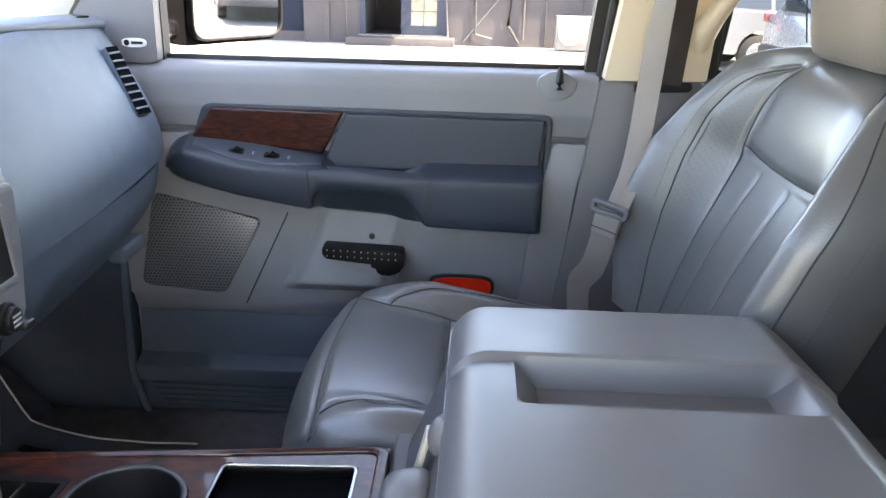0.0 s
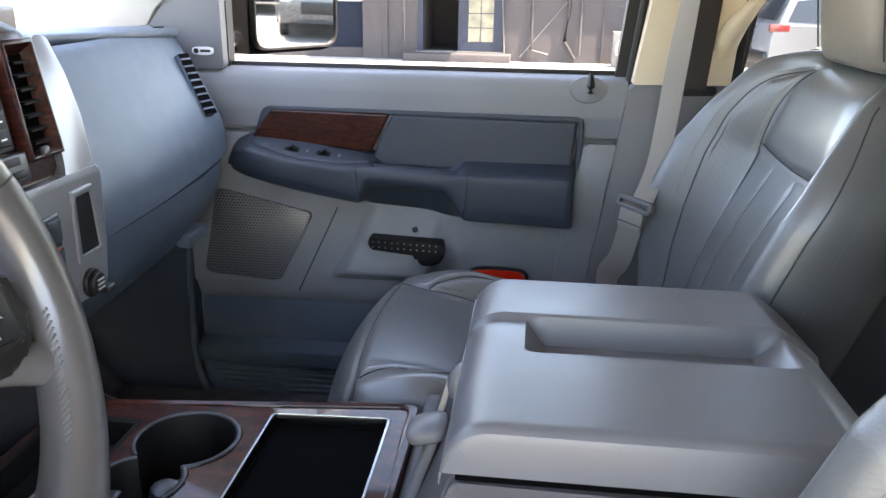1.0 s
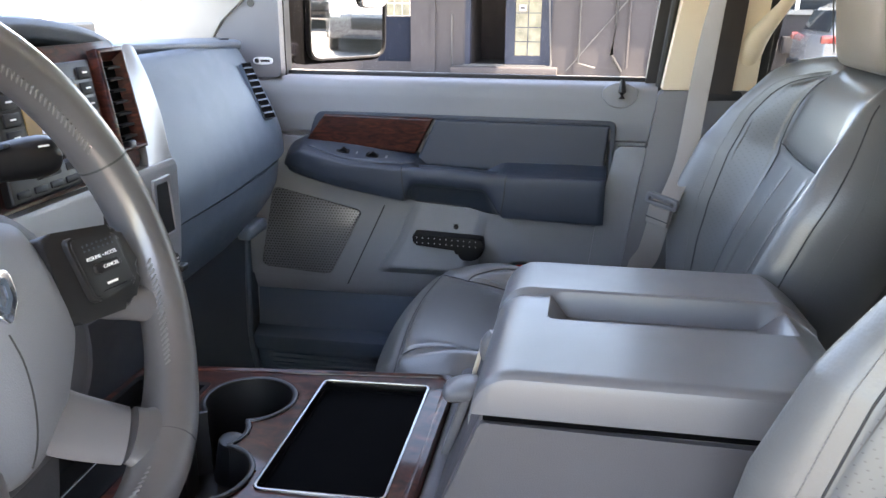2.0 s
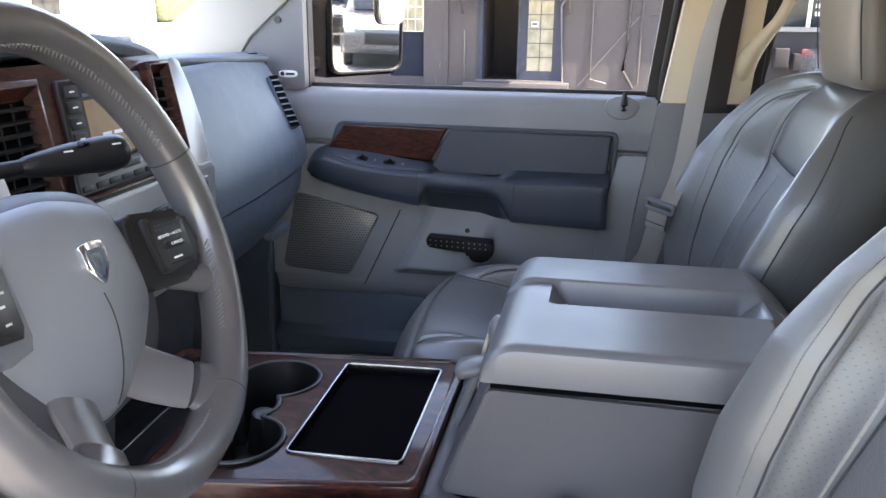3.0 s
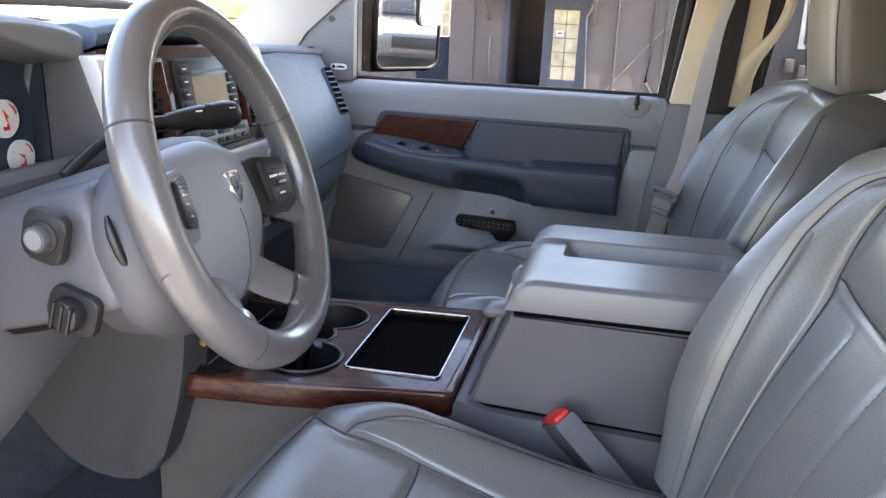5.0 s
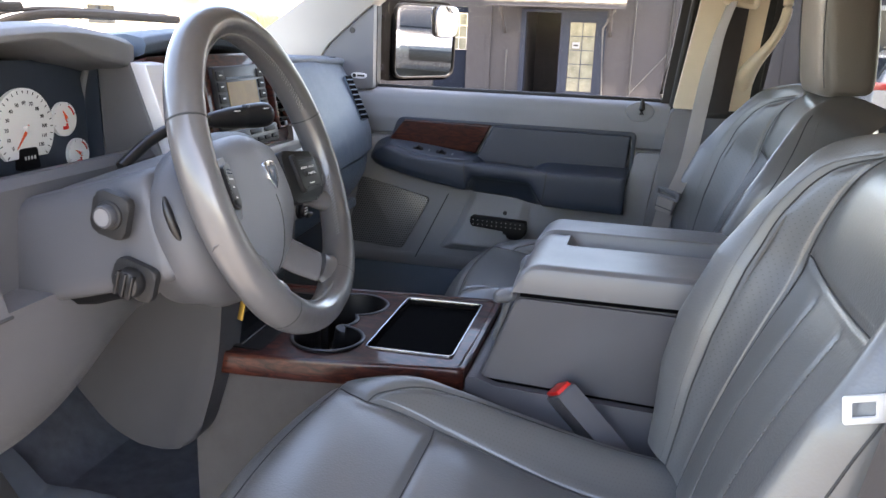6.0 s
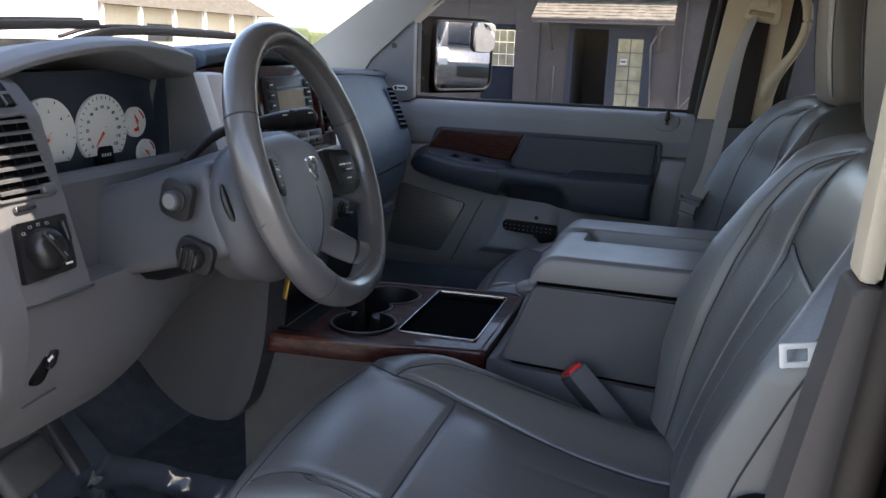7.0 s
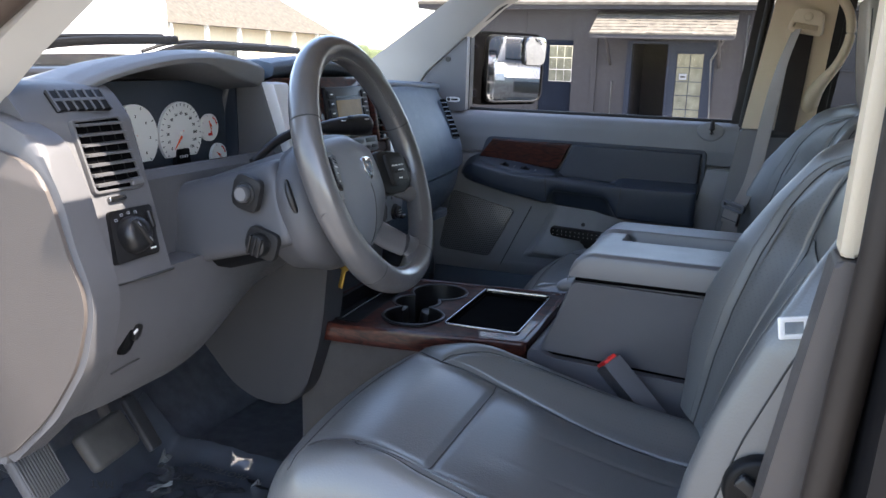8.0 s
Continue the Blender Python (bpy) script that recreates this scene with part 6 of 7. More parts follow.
                o = math.copysign(0.03 if abs(a.x) < 0.9 else -0.028, a.x)
                bms.append(tube([S(a.x + o, a.y, 0.0006), S(b.x + o, b.y, 0.0003)], 0.0007, 5))
        part("stitching", join(*bms), M_THREAD, st)
    # dark tubes paint the crease shade along these seams
    for ln in seams[2:]:
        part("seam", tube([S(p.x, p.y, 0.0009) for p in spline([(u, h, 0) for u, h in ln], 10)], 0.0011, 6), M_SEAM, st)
    for ln in pleats:
        bms = []
        for k in range(44):
            a, b = (Vector(ln[0]).lerp(Vector(ln[1]), (k + q) / 44) for q in (0.0, 0.6))
            bms.append(tube([S(a.x, a.y, 0.0008), S(b.x, b.y, 0.0008)], 0.0007, 5))
        part("stitching", join(*bms), M_THREAD, st)

    # cushion: across along u, fore-and-aft along v (0 front, 1 rear)
    CXF, CXR = -0.272 + dx * 0.8, 0.36 + dx
    cseams = [
        [(-0.6, 0.2), (-0.57, 0.45), (-0.52, 0.75), (-0.5, 1.0)],
        [(0.6, 0.2), (0.57, 0.45), (0.52, 0.75), (0.5, 1.0)],
        [(-0.9, 0.075), (-0.7, 0.09), (0.7, 0.09), (0.9, 0.075)],
        [(-0.585, 0.37), (0.585, 0.37)],
        [(-0.6, 0.2), (-0.66, 0.14), (-0.74, 0.1)],
        [(0.6, 0.2), (0.66, 0.14), (0.74, 0.1)],
        [(-0.6, 0.2), (-0.7, 0.24), (-0.8, 0.4), (-0.84, 0.7), (-0.84, 1.0)],
        [(0.6, 0.2), (0.7, 0.24), (0.8, 0.4), (0.84, 0.7), (0.84, 1.0)],
    ]
    cpleats = [[(u, 0.41), (u, 0.98)] for u in (-0.2, 0.2)]

    def near2(u, v, lines, w):
        best = 9.0
        for ln in lines:
            for (a, b), (c, d) in zip(ln, ln[1:]):
                p, q = Vector(((u - a) * 0.27, (v - b) * 0.62)), Vector(((c - a) * 0.27, (d - b) * 0.62))
                t = max(0, min(1, p.dot(q) / max(q.length_squared, 1e-9)))
                best = min(best, (p - q * t).length)
        return math.exp(-(best / w) ** 2)

    def chalf(v):
        return 0.272 * (1 - 0.06 * (1 - smooth(0, 0.14, v)) - 0.04 * smooth(0.6, 1, v))

    def top(u, v):
        a = abs(u)
        z = 1.195 + rise - (0.07 + 0.7 * rise) * smooth(0.1, 0.9, v)
        z += 0.04 * smooth(0.5, 0.82, a) * smooth(0.05, 0.35, v)
        z += 0.012 * (1 - a * a) * math.sin(math.pi * min(1, v / 0.375)) + 0.008 * math.sin(math.pi * max(0, (v - 0.37) / 0.63)) * (1 - smooth(0.3, 0.6, a))
        z -= 0.1 * (1 - max(0, 1 - max(0, (0.13 - v) / 0.13) ** 2.4) ** 0.5)
        if a > 0.8:
            z -= 0.09 * (1 - max(0, 1 - ((a - 0.8) / 0.2) ** 2.4) ** 0.5)
        z -= 0.0042 * near2(u, v, cseams, 0.0065) + 0.0018 * near2(u, v, cpleats, 0.006) * smooth(0.42, 0.7, v)
        return z

    def C(u, v, lift_=0.0):
        x = CXF + (CXR - CXF) * v + 0.03 * u * u * (1 - smooth(0, 0.3, v))
        return Vector((x, cy + u * chalf(v), top(u, v) + lift_))

    def cring(v):
        up = [C(-1 + 2 * k / 160, v) for k in range(161)]
        return up + [Vector((up[-1].x + 0.02, up[-1].y - 0.012, 0.99)), Vector((up[0].x + 0.02, up[0].y + 0.012, 0.99))]
    part("cushion", loft([cring(k / 140) for k in range(141)]), M_LEATHER, st, "slate leather seat cushion with rolled front", 70)
    for s in (-1, 1):
        g = lambda a, b, s=s: C(s * (lerp_at([(0, 0.63), (0.25, 0.595), (0.55, 0.54), (0.8, 0.525)], b) + (lerp_at([(0, 0.65), (0.06, 0.7), (0.25, 0.77), (0.6, 0.81), (0.8, 0.815)], b) - lerp_at([(0, 0.63), (0.25, 0.595), (0.55, 0.54), (0.8, 0.525)], b)) * a), 0.22 + b * 0.76, 0.0011)
        part("perforated_panel", sheet(g, 16, 110, (0, 0, -0.003)), M_PERF_FLAT, st, "perforated leather cushion panel", 70)
    for ln in cseams[:2] + cseams[3:6]:
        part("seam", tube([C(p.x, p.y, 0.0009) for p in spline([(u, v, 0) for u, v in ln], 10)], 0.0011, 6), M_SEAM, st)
    for ln in cseams[2:3] + cseams[6:]:
        pts = spline([(u, v, 0) for u, v in ln], 12)
        part("welt", tube([C(p.x, p.y, 0.0004) for p in pts], 0.0012, 6), M_SEAM, st)
        bms = []
        for k in range(len(pts) - 1):
            n = max(1, int((C(pts[k].x, pts[k].y) - C(pts[k + 1].x, pts[k + 1].y)).length / 0.007))
            for q in range(n):
                a, b = pts[k].lerp(pts[k + 1], (q + 0.1) / n), pts[k].lerp(pts[k + 1], (q + 0.7) / n)
                bms.append(tube([C(a.x, a.y + 0.012, 0.0006), C(b.x, b.y + 0.012, 0.0003)], 0.0007, 5))
        part("stitching", join(*bms), M_THREAD, st)
    part("base", box(-0.2 + dx, 0.36 + dx, cy - 0.22, cy + 0.22, FLOOR, 1.0, 0.01), M_BLACK, st, "black seat base")
    # headrest
    T = Matrix.Translation((0.525 + dx, cy, 1.655)) @ pose(0, 0, 0, 0, -6, 0)
    def hr(h):
        e = 0.5 + 0.5 * math.sin(math.pi * min(1, h * 8) / 2) if h < 0.125 else 1
        w, d = 0.136 * (1 - 0.1 * h ** 3) * (0.9 + 0.1 * e), 0.052 * (1 + 0.08 * math.sin(math.pi * h)) * (0.8 + 0.2 * e)
        return [T @ Vector((d * math.copysign(abs(math.cos(t)) ** 0.4, math.cos(t)), w * math.copysign(abs(math.sin(t)) ** 0.35, math.sin(t)), 0.25 * h)) for t in (2 * math.pi * k / 56 for k in range(56))]
    part("headrest", bevel(loft([hr(k / 24) for k in range(25)]), 0.018, 4, 60), M_HEADREST, st, "warm grey leather headrest")
    for s in (-1, 1):
        part("headrest_seam", tube([T @ Vector((-0.047 - 0.004 * math.sin(math.pi * h), s * 0.131, 0.02 + 0.2 * h)) for h in (k / 10 for k in range(11))], 0.0013, 6), M_SEAM, st)
    for s in (-1, 1):
        part("headrest_post", cyl(T @ Vector((0, s * 0.07, -0.06)), T @ Vector((0, s * 0.07, 0.02)), 0.006, 12), M_CHROME, st)
    return st


seat("car_seat", 0.155, 0.0, "slate leather driver seat with perforated bolsters", 0.048, 0.08, 0.024)
seat("car_seat", 1.15, 0.07, "slate leather passenger seat with perforated bolsters", 0.056, 0.115)

# ---- belts ----
def webbing(pts, w, t, side, start=None):
    """A flat strap along a smooth line; side is the direction of its width, start that at its twisted upper end."""
    P = spline(pts, 8)
    rings = []
    for i, p in enumerate(P):
        a, b = P[max(i - 1, 0)], P[min(i + 1, len(P) - 1)]
        tg = (b - a).normalized()
        s = Vector(side) if start is None else Vector(start).lerp(Vector(side), smooth(0.05, 0.6, i / (len(P) - 1)))
        s = (s - tg * s.dot(tg)).normalized()
        n = tg.cross(s)
        rings.append([p + s * (w / 2) * x + n * (t / 2) * y for x, y in ((-1, -0.6), (-0.94, -1), (0.94, -1), (1, -0.6), (1, 0.6), (0.94, 1), (-0.94, 1), (-1, 0.6))])
    return loft(rings)


pb = thing("passenger_seat_belt", (0.35, 1.45, 1.1), "grey passenger seat belt hanging from a pillar guide", "seat belt")
part("webbing", webbing([(0.4, 1.476, 1.845), (0.377, 1.464, 1.765), (0.364, 1.45, 1.69), (0.352, 1.43, 1.6), (0.332, 1.395, 1.45), (0.306, 1.372, 1.375)], 0.044, 0.0018, (1, -0.8, 0.0), (0.5, -1, 0.0)), M_BELT, pb)
part("lower_webbing", webbing([(0.298, 1.372, 1.37), (0.288, 1.385, 1.31), (0.278, 1.41, 1.25), (0.262, 1.45, 1.2), (0.27, 1.475, 1.12)], 0.046, 0.0018, (1, -0.55, -0.25)), M_BELT, pb)
part("rear_webbing", webbing([(0.418, 1.503, 1.845), (0.411, 1.514, 1.72), (0.4, 1.516, 1.57)], 0.052, 0.0018, (1, -0.1, 0.0)), M_BELT_TAN, pb, "dark brown webbing run into the pillar")
TG = Matrix.Translation((0.293, 1.365, 1.375)) @ pose(0, 0, 0, 0, 9, -34)
part("tongue", moved(ring_frame(rounded([(-0.036, -0.012), (0.036, -0.012), (0.036, 0.012), (-0.036, 0.012)], 0.009), rounded([(-0.027, -0.004), (0.027, -0.004), (0.027, 0.004), (-0.027, 0.004)], 0.002), "y", -0.006, 0.006, 0.003), TG), M_COLUMN, pb, "grey plastic belt tongue")
part("fold", moved(box(-0.024, 0.024, -0.006, 0.006, -0.05, -0.012, 0.003), TG), M_BELT, pb, "stitched belt fold")
part("stitch_line", moved(box(-0.024, 0.024, -0.0068, -0.0055, -0.038, -0.036), TG), M_SEAM, pb)
part("guide", moved(join(ring_frame(rounded([(-0.046, -0.03), (0.046, -0.03), (0.034, 0.035), (-0.034, 0.035)], 0.018), rounded([(-0.032, -0.016), (0.032, -0.016), (0.03, -0.004), (-0.03, -0.004)], 0.004), "y", -0.012, 0.012, 0.004), cyl((0, -0.016, 0.016), (0, 0.01, 0.016), 0.011, 16, 0.012, 0.003)), Matrix.Translation((0.424, 1.49, 1.862)) @ pose(0, 0, 0, 0, 9, -10)), M_TAN, pb, "tan belt guide loop")

db = thing("driver_belt_buckle", (0.2, 0.45, 1.1), "dark grey belt buckle with a red release button", "belt buckle")
DB = Matrix.Translation((0.16, 0.452, 1.185)) @ pose(0, 0, 0, 0, -47, -8) @ pose(0, 0, 0, 0, 0, 40)
part("stalk", moved(prism(rounded([(-0.024, -0.11), (0.024, -0.11), (0.032, -0.03), (0.036, 0.05), (-0.036, 0.05), (-0.032, -0.03)], 0.005), "x", -0.017, 0.017, 0.005), DB), M_BOX, db)
part("button", moved(prism(rounded([(-0.03, 0.042), (0.03, 0.042), (0.031, 0.056), (-0.031, 0.056)], 0.004), "x", -0.012, 0.013, 0.004), DB), M_RED, db, "red release button")

lt = thing("driver_seat_belt", (0.42, -0.15, 0.95), "driver seat belt with a pale metal latch plate", "seat belt")
part("webbing", webbing([(0.455, -0.16, 1.9), (0.44, -0.14, 1.7), (0.425, -0.118, 1.5), (0.425, -0.14, 1.2), (0.43, -0.17, 0.95)], 0.046, 0.002, (0.8, 0.6, 0)), M_BELT, lt)
LT = Matrix.Translation((0.383, -0.108, 1.4975)) @ pose(0, 0, 0, 0, -9, 8) @ Matrix.Diagonal((0.76, 1, 0.7, 1))
part("latch_plate", moved(ring_frame(rounded([(-0.021, -0.016), (0.022, -0.016), (0.022, 0.016), (-0.021, 0.016)], 0.003), rounded([(-0.013, -0.009), (0.01, -0.009), (0.01, 0.009), (-0.013, 0.009)], 0.002), "y", -0.0015, 0.0015, 0.0005), LT), mat("pale_steel", (0.9, 0.89, 0.87), 0.35, metal=0.1), lt, "pale steel latch plate with square hole")
part("latch_grip", moved(prism(rounded([(0.02, -0.017), (0.042, -0.026), (0.048, 0.026), (0.02, 0.017)], 0.003), "y", -0.006, 0.006, 0.002), LT), M_COLUMN, lt)

# ---- driver seat side controls ----
sc = thing("seat_side_control", (0.33, -0.13, 1.22), "black round recline control on the seat side", "seat control")
part("dish", cyl((0.372, -0.112, 1.325), (0.372, -0.128, 1.325), 0.04, 32, 0.036, 0.004), M_TRAY, sc)
part("lever", moved(box(-0.03, 0.024, -0.01, 0.0, -0.008, 0.008, 0.004), Matrix.Translation((0.372, -0.128, 1.325)) @ pose(0, 0, 0, 0, 35, 0)), M_BLACK, sc)

# ---- pedals ----
bp = thing("brake_pedal", (-0.75, 0.16, 0.95), "worn grey rubber brake pedal on a steel arm", "pedal")
BP = Matrix.Translation((-0.76, 0.165, 1.015)) @ pose(0, 0, 0, 0, -35, 8)
part("pad", moved(box(-0.014, 0.014, -0.066, 0.066, -0.04, 0.04, 0.012), BP), mat("worn_pedal_rubber", (0.09, 0.088, 0.085), 0.6, vary=0.2, scale=20), bp)
part("arm", tube(spline([(-0.78, 0.2, 1.02), (-0.82, 0.2, 1.1), (-0.9, 0.19, 1.3)], 5), 0.014, 10, flat=0.5), M_CARPET, bp)
ap = thing("accelerator_pedal", (-0.8, 0.32, 0.9), "dusty dark grey accelerator pedal beside the brake", "pedal")
part("pad", moved(box(-0.008, 0.008, -0.019, 0.019, -0.062, 0.062, 0.006), Matrix.Translation((-0.8, 0.3, 0.985)) @ pose(0, 0, 0, 0, -32, 6)), M_LOWER, ap)
part("arm", tube([(-0.83, 0.3, 1.03), (-0.95, 0.3, 1.2)], 0.008, 8), M_LOWER, ap)
pk = thing("parking_brake_pedal", (-0.72, -0.05, 1.0), "ribbed grey parking brake pedal by the kick panel", "pedal")
PK = Matrix.Translation((-0.7, -0.045, 1.068)) @ pose(0, 0, 0, 0, -28, 12)
part("pad", moved(box(-0.01, 0.008, -0.044, 0.044, -0.044, 0.044, 0.005), PK), M_DRIVER, pk)
for k in range(13):
    part("rib", moved(box(0.008, 0.0108, -0.041 + k * 0.0065, -0.0382 + k * 0.0065, -0.041, 0.041, 0.001, 1), PK), M_DRIVER, pk)
part("arm", tube([(-0.71, -0.05, 1.06), (-0.85, -0.09, 1.12), (-0.95, -0.12, 1.3)], 0.014, 8, flat=0.5), M_BLACK, pk)

# ---- protective film on the floor ----
def film_surface(u, v):
    x, y = -0.95 + 0.62 * u, 0.0 + 0.48 * v
    z = FLOOR + 0.012 + 0.009 * noise.noise(Vector((x * 9, y * 9, 2))) + 0.006 * noise.noise(Vector((x * 24, y * 30, 5)))
    return Vector((x, y, z + 0.03 * smooth(0.85, 1, v) ** 2 + max(0, -0.86 - x) * 1.02))
fm = thing("floor_film", (-0.6, 0.25, FLOOR), "wrinkled clear plastic protective film on the floor", "floor film")
M_FILM = mat("clear_dark_film", (0.06, 0.07, 0.088), 0.12, vary=0.2, coat=1.0)
part("film", sheet(film_surface, 60, 50, (0, 0, -0.0015)), M_FILM, fm, "", 70)
def words(body, size, m, parent, material, name="print"):
    fd = bpy.data.curves.new(name, "FONT")
    fd.body, fd.size, fd.align_x, fd.align_y, fd.extrude = body, size, "CENTER", "CENTER", 0.0004
    tmp = bpy.data.objects.new(name, fd)
    me = bpy.data.meshes.new_from_object(tmp)
    bpy.data.objects.remove(tmp)
    me.materials.clear()
    me.materials.append(material)
    me.transform(m)
    o = new(name, me)
    o.parent = parent
    if parent.type == "EMPTY":
        o.matrix_parent_inverse = parent.matrix_basis.inverted()
    return o
for body, x, y, rz in (("PROTECTIVE", -0.69, 0.408, 178), ("FLOOR MAT", -0.69, 0.36, 189), ("FLOOR", -0.906, 0.29, 245), ("MAT", -0.868, 0.25, 235)):
    words(body, 0.026, Matrix.Translation((x, y, FLOOR + 0.026 + max(0, -0.86 - x) * 1.05)) @ pose(0, 0, 0, 0, 45 if x < -0.86 else 0, 0) @ pose(0, 0, 0, 0, 0, rz), fm, M_BLACK)
def film_fold(u, v):
    """A bent, pinched flap of film standing off the sheet."""
    return Vector((0.024 * (u - 0.5) * (1.15 - v) + 0.006 * math.sin(5 * v), 0.006 * math.cos(4 * u) * v, 0.05 * v - 0.008 + 0.006 * math.sin(7 * u)))
# folds coloured paler than the film, for the glints on them
M_FOLD = mat("glint_pale_film_fold", (0.2, 0.21, 0.215), 0.1, vary=0.3, scale=60, coat=1.0, bump=0.4, bscale=120)
for x, y, r, tilt, k in ((-0.84, 0.41, 60, 35, 1.0), (-0.595, 0.4, 75, 50, 0.7), (-0.53, 0.405, 20, 60, 0.5), (-0.78, 0.3, 140, 78, 0.9)):
    part("crease", moved(sheet(film_fold, 10, 12, (0, 0.0006, 0)), Matrix.Translation((x, y, FLOOR + 0.016)) @ pose(0, 0, 0, 0, 0, r) @ pose(0, 0, 0, tilt, 0, 0) @ Matrix.Diagonal((k, 1, k, 1))), M_FOLD, fm, "shiny folded crease", 70)

# ---- outside the windscreen: wipers, cowl, bonnet ----
tk = thing("bonnet", (-1.6, 0.7, 1.4), "glossy black truck bonnet ahead of the windscreen", "bonnet")
part("bonnet_skin", sheet(lambda u, v: Vector((-2.3 + 1.12 * u, -0.15 + 1.7 * v, 1.56 + 0.12 * u + 0.05 * math.sin(math.pi * v) - 0.16 * (1 - smooth(0, 0.35, u)))), 20, 24, (0, 0, -0.05)), M_BODY, tk)
part("cowl", box(-1.2, -1.0, -0.15, 1.55, 1.56, 1.7, 0.01), M_BLACK, tk, "black plastic cowl")
for n, pts in (("wiper", [(-0.9, 0.05, 1.70), (-0.87, 0.2, 1.748), (-0.86, 0.52, 1.764)]), ("wiper", [(-0.9, 0.5, 1.73), (-0.87, 0.62, 1.754), (-0.86, 1.02, 1.751)])):
    w = thing("wiper", pts[1], "black windscreen wiper resting on the glass", "wiper", "wipers")
    part("arm", tube(spline([Vector(p) + Vector((-0.02, 0, 0.008)) for p in pts], 6), 0.004, 8), M_TRAY, w)
    part("blade", tube(spline([Vector(p) + Vector((0.0, 0.02, 0.0)) for p in pts], 6), 0.006, 8, flat=1.5), M_TRAY, w)

# a second film in the passenger footwell, its edge curled up towards the door
def film_far(u, v):
    x = -0.98 + 0.5 * u
    edge = 1.385 + 0.09 * max(0, (-0.64 - x) / 0.27) ** 1.6
    y = 0.88 + (edge - 0.88) * v
    z = FLOOR + 0.01 + 0.006 * noise.noise(Vector((x * 9, y * 9, 7))) + 0.016 * smooth(0.93, 1, v)
    return Vector((x, y, z + max(0, -0.86 - x) * 1.03))
fp = thing("floor_film", (-0.7, 1.15, FLOOR), "dark glossy protective film in the passenger footwell", "floor film")
part("film", sheet(film_far, 40, 40, (0, 0, -0.0015)), M_FILM, fp, "", 70)
part("film_edge", tube([film_far(k / 24, 1.0) + Vector((0, 0.001, 0.001)) for k in range(25)], 0.0022, 6), mat("pale_film_edge", (0.6, 0.6, 0.6), 0.2, coat=0.6), fp, "pale curled film edge")

# ---- building across the yard ----
WY = 19.0
bld = thing("office_building", (-1, WY, 0), "mauve-grey board-sided office building with blue doors", "building")
part("wall", join(box(-7.6, -4.88, WY + 0.1, WY + 0.5, 0, 3.0), box(-4.02, -2.72, WY, WY + 0.3, 0, 3.0), box(-2.72, -0.72, WY, WY + 0.3, 2.3, 3.0), box(-0.72, 3.85, WY, WY + 0.3, 0, 3.0), box(3.85, 5.6, WY, WY + 0.3, 0, 1.42), box(5.6, 14, WY, WY + 0.3, 0, 3.0), box(3.85, 5.6, WY, WY + 0.3, 2.6, 3.0), box(-4.88, -4.02, WY + 0.1, WY + 0.5, 2.3, 3.0), box(-4.88, -4.02, WY + 0.1, WY + 0.5, 0, 0.25)), M_WALL, bld)
part("eave", box(-8, 14, WY - 0.35, WY + 0.6, 3.0, 3.16), M_WALLDK, bld)
part("roof", prism([(WY - 0.4, 3.16), (WY + 6, 4.6), (WY + 6, 3.1), (WY - 0.4, 3.1)], "x", -8, 14), M_SHINGLE, bld)
for k in range(25):
    x = -7.0 + 0.85 * k
    if -5.0 < x < -3.9 or -2.85 < x < -0.6 or 3.7 < x < 5.7:
        continue
    part("batten", box(x, x + 0.05, WY - 0.025 if x > -4 else WY + 0.075, WY + 0.12, 0.1, 3.0), M_WALL, bld)
for x0, x1 in ((-4.02, -3.55), (-3.55, -3.42)):
    part("corner_board", box(x0, x1 - 0.01, WY - (0.03 if x1 < -3.5 else 0.05), WY + 0.01, 0, 3.0), M_WALL, bld)
# entrance: frame, dark room, half-glazed leaf
part("door_frame", join(box(-2.72, -2.6, WY - 0.05, WY + 0.25, 0.22, 2.3), box(-0.84, -0.72, WY - 0.05, WY + 0.25, 0.22, 2.3), box(-2.6, -0.84, WY - 0.05, WY + 0.25, 2.24, 2.3)), M_DOORBLUE, bld)
part("step", box(-3.0, -0.55, WY - 0.5, WY, 0, 0.2, 0.02), M_WALL, bld)
part("threshold", box(-2.75, -0.7, WY - 0.1, WY + 0.25, 0.2, 0.23), M_PIPE, bld)
part("dark_room", join(box(-2.6, -0.84, WY + 2.0, WY + 2.1, 0.2, 2.3), box(-2.62, -2.6, WY + 0.25, WY + 2, 0.2, 2.3), box(-0.84, -0.82, WY + 0.25, WY + 2, 0.2, 2.3), box(-2.6, -0.84, WY + 0.25, WY + 2, 2.3, 2.32), box(-2.6, -0.84, WY + 0.25, WY + 2, 0.18, 0.2)), M_DARKROOM, bld, "dim room behind the open entrance")
leaf = part("door_leaf", join(box(-1.78, -1.56, WY - 0.02, WY + 0.03, 0.24, 2.24), box(-0.96, -0.84, WY - 0.02, WY + 0.03, 0.24, 2.24), box(-1.56, -0.96, WY - 0.02, WY + 0.03, 2.04, 2.24), box(-1.56, -0.96, WY - 0.02, WY + 0.03, 0.24, 0.44)), M_DOORBLUE, bld, "blue-grey glazed door leaf")
M_PANE = mat("curtained_pane", (0.12, 0.12, 0.085), 0.08, vary=0.35, scale=3.0, coat=1.0)
for i in range(2):
    for j in range(5):
        x0, z0 = -1.56 + 0.3 * i, 0.44 + 0.32 * j
        part("pane", box(x0 + 0.008, x0 + 0.292, WY + 0.0, WY + 0.01, z0 + 0.008, z0 + 0.312), M_PANE, leaf, "pale reflecting pane")
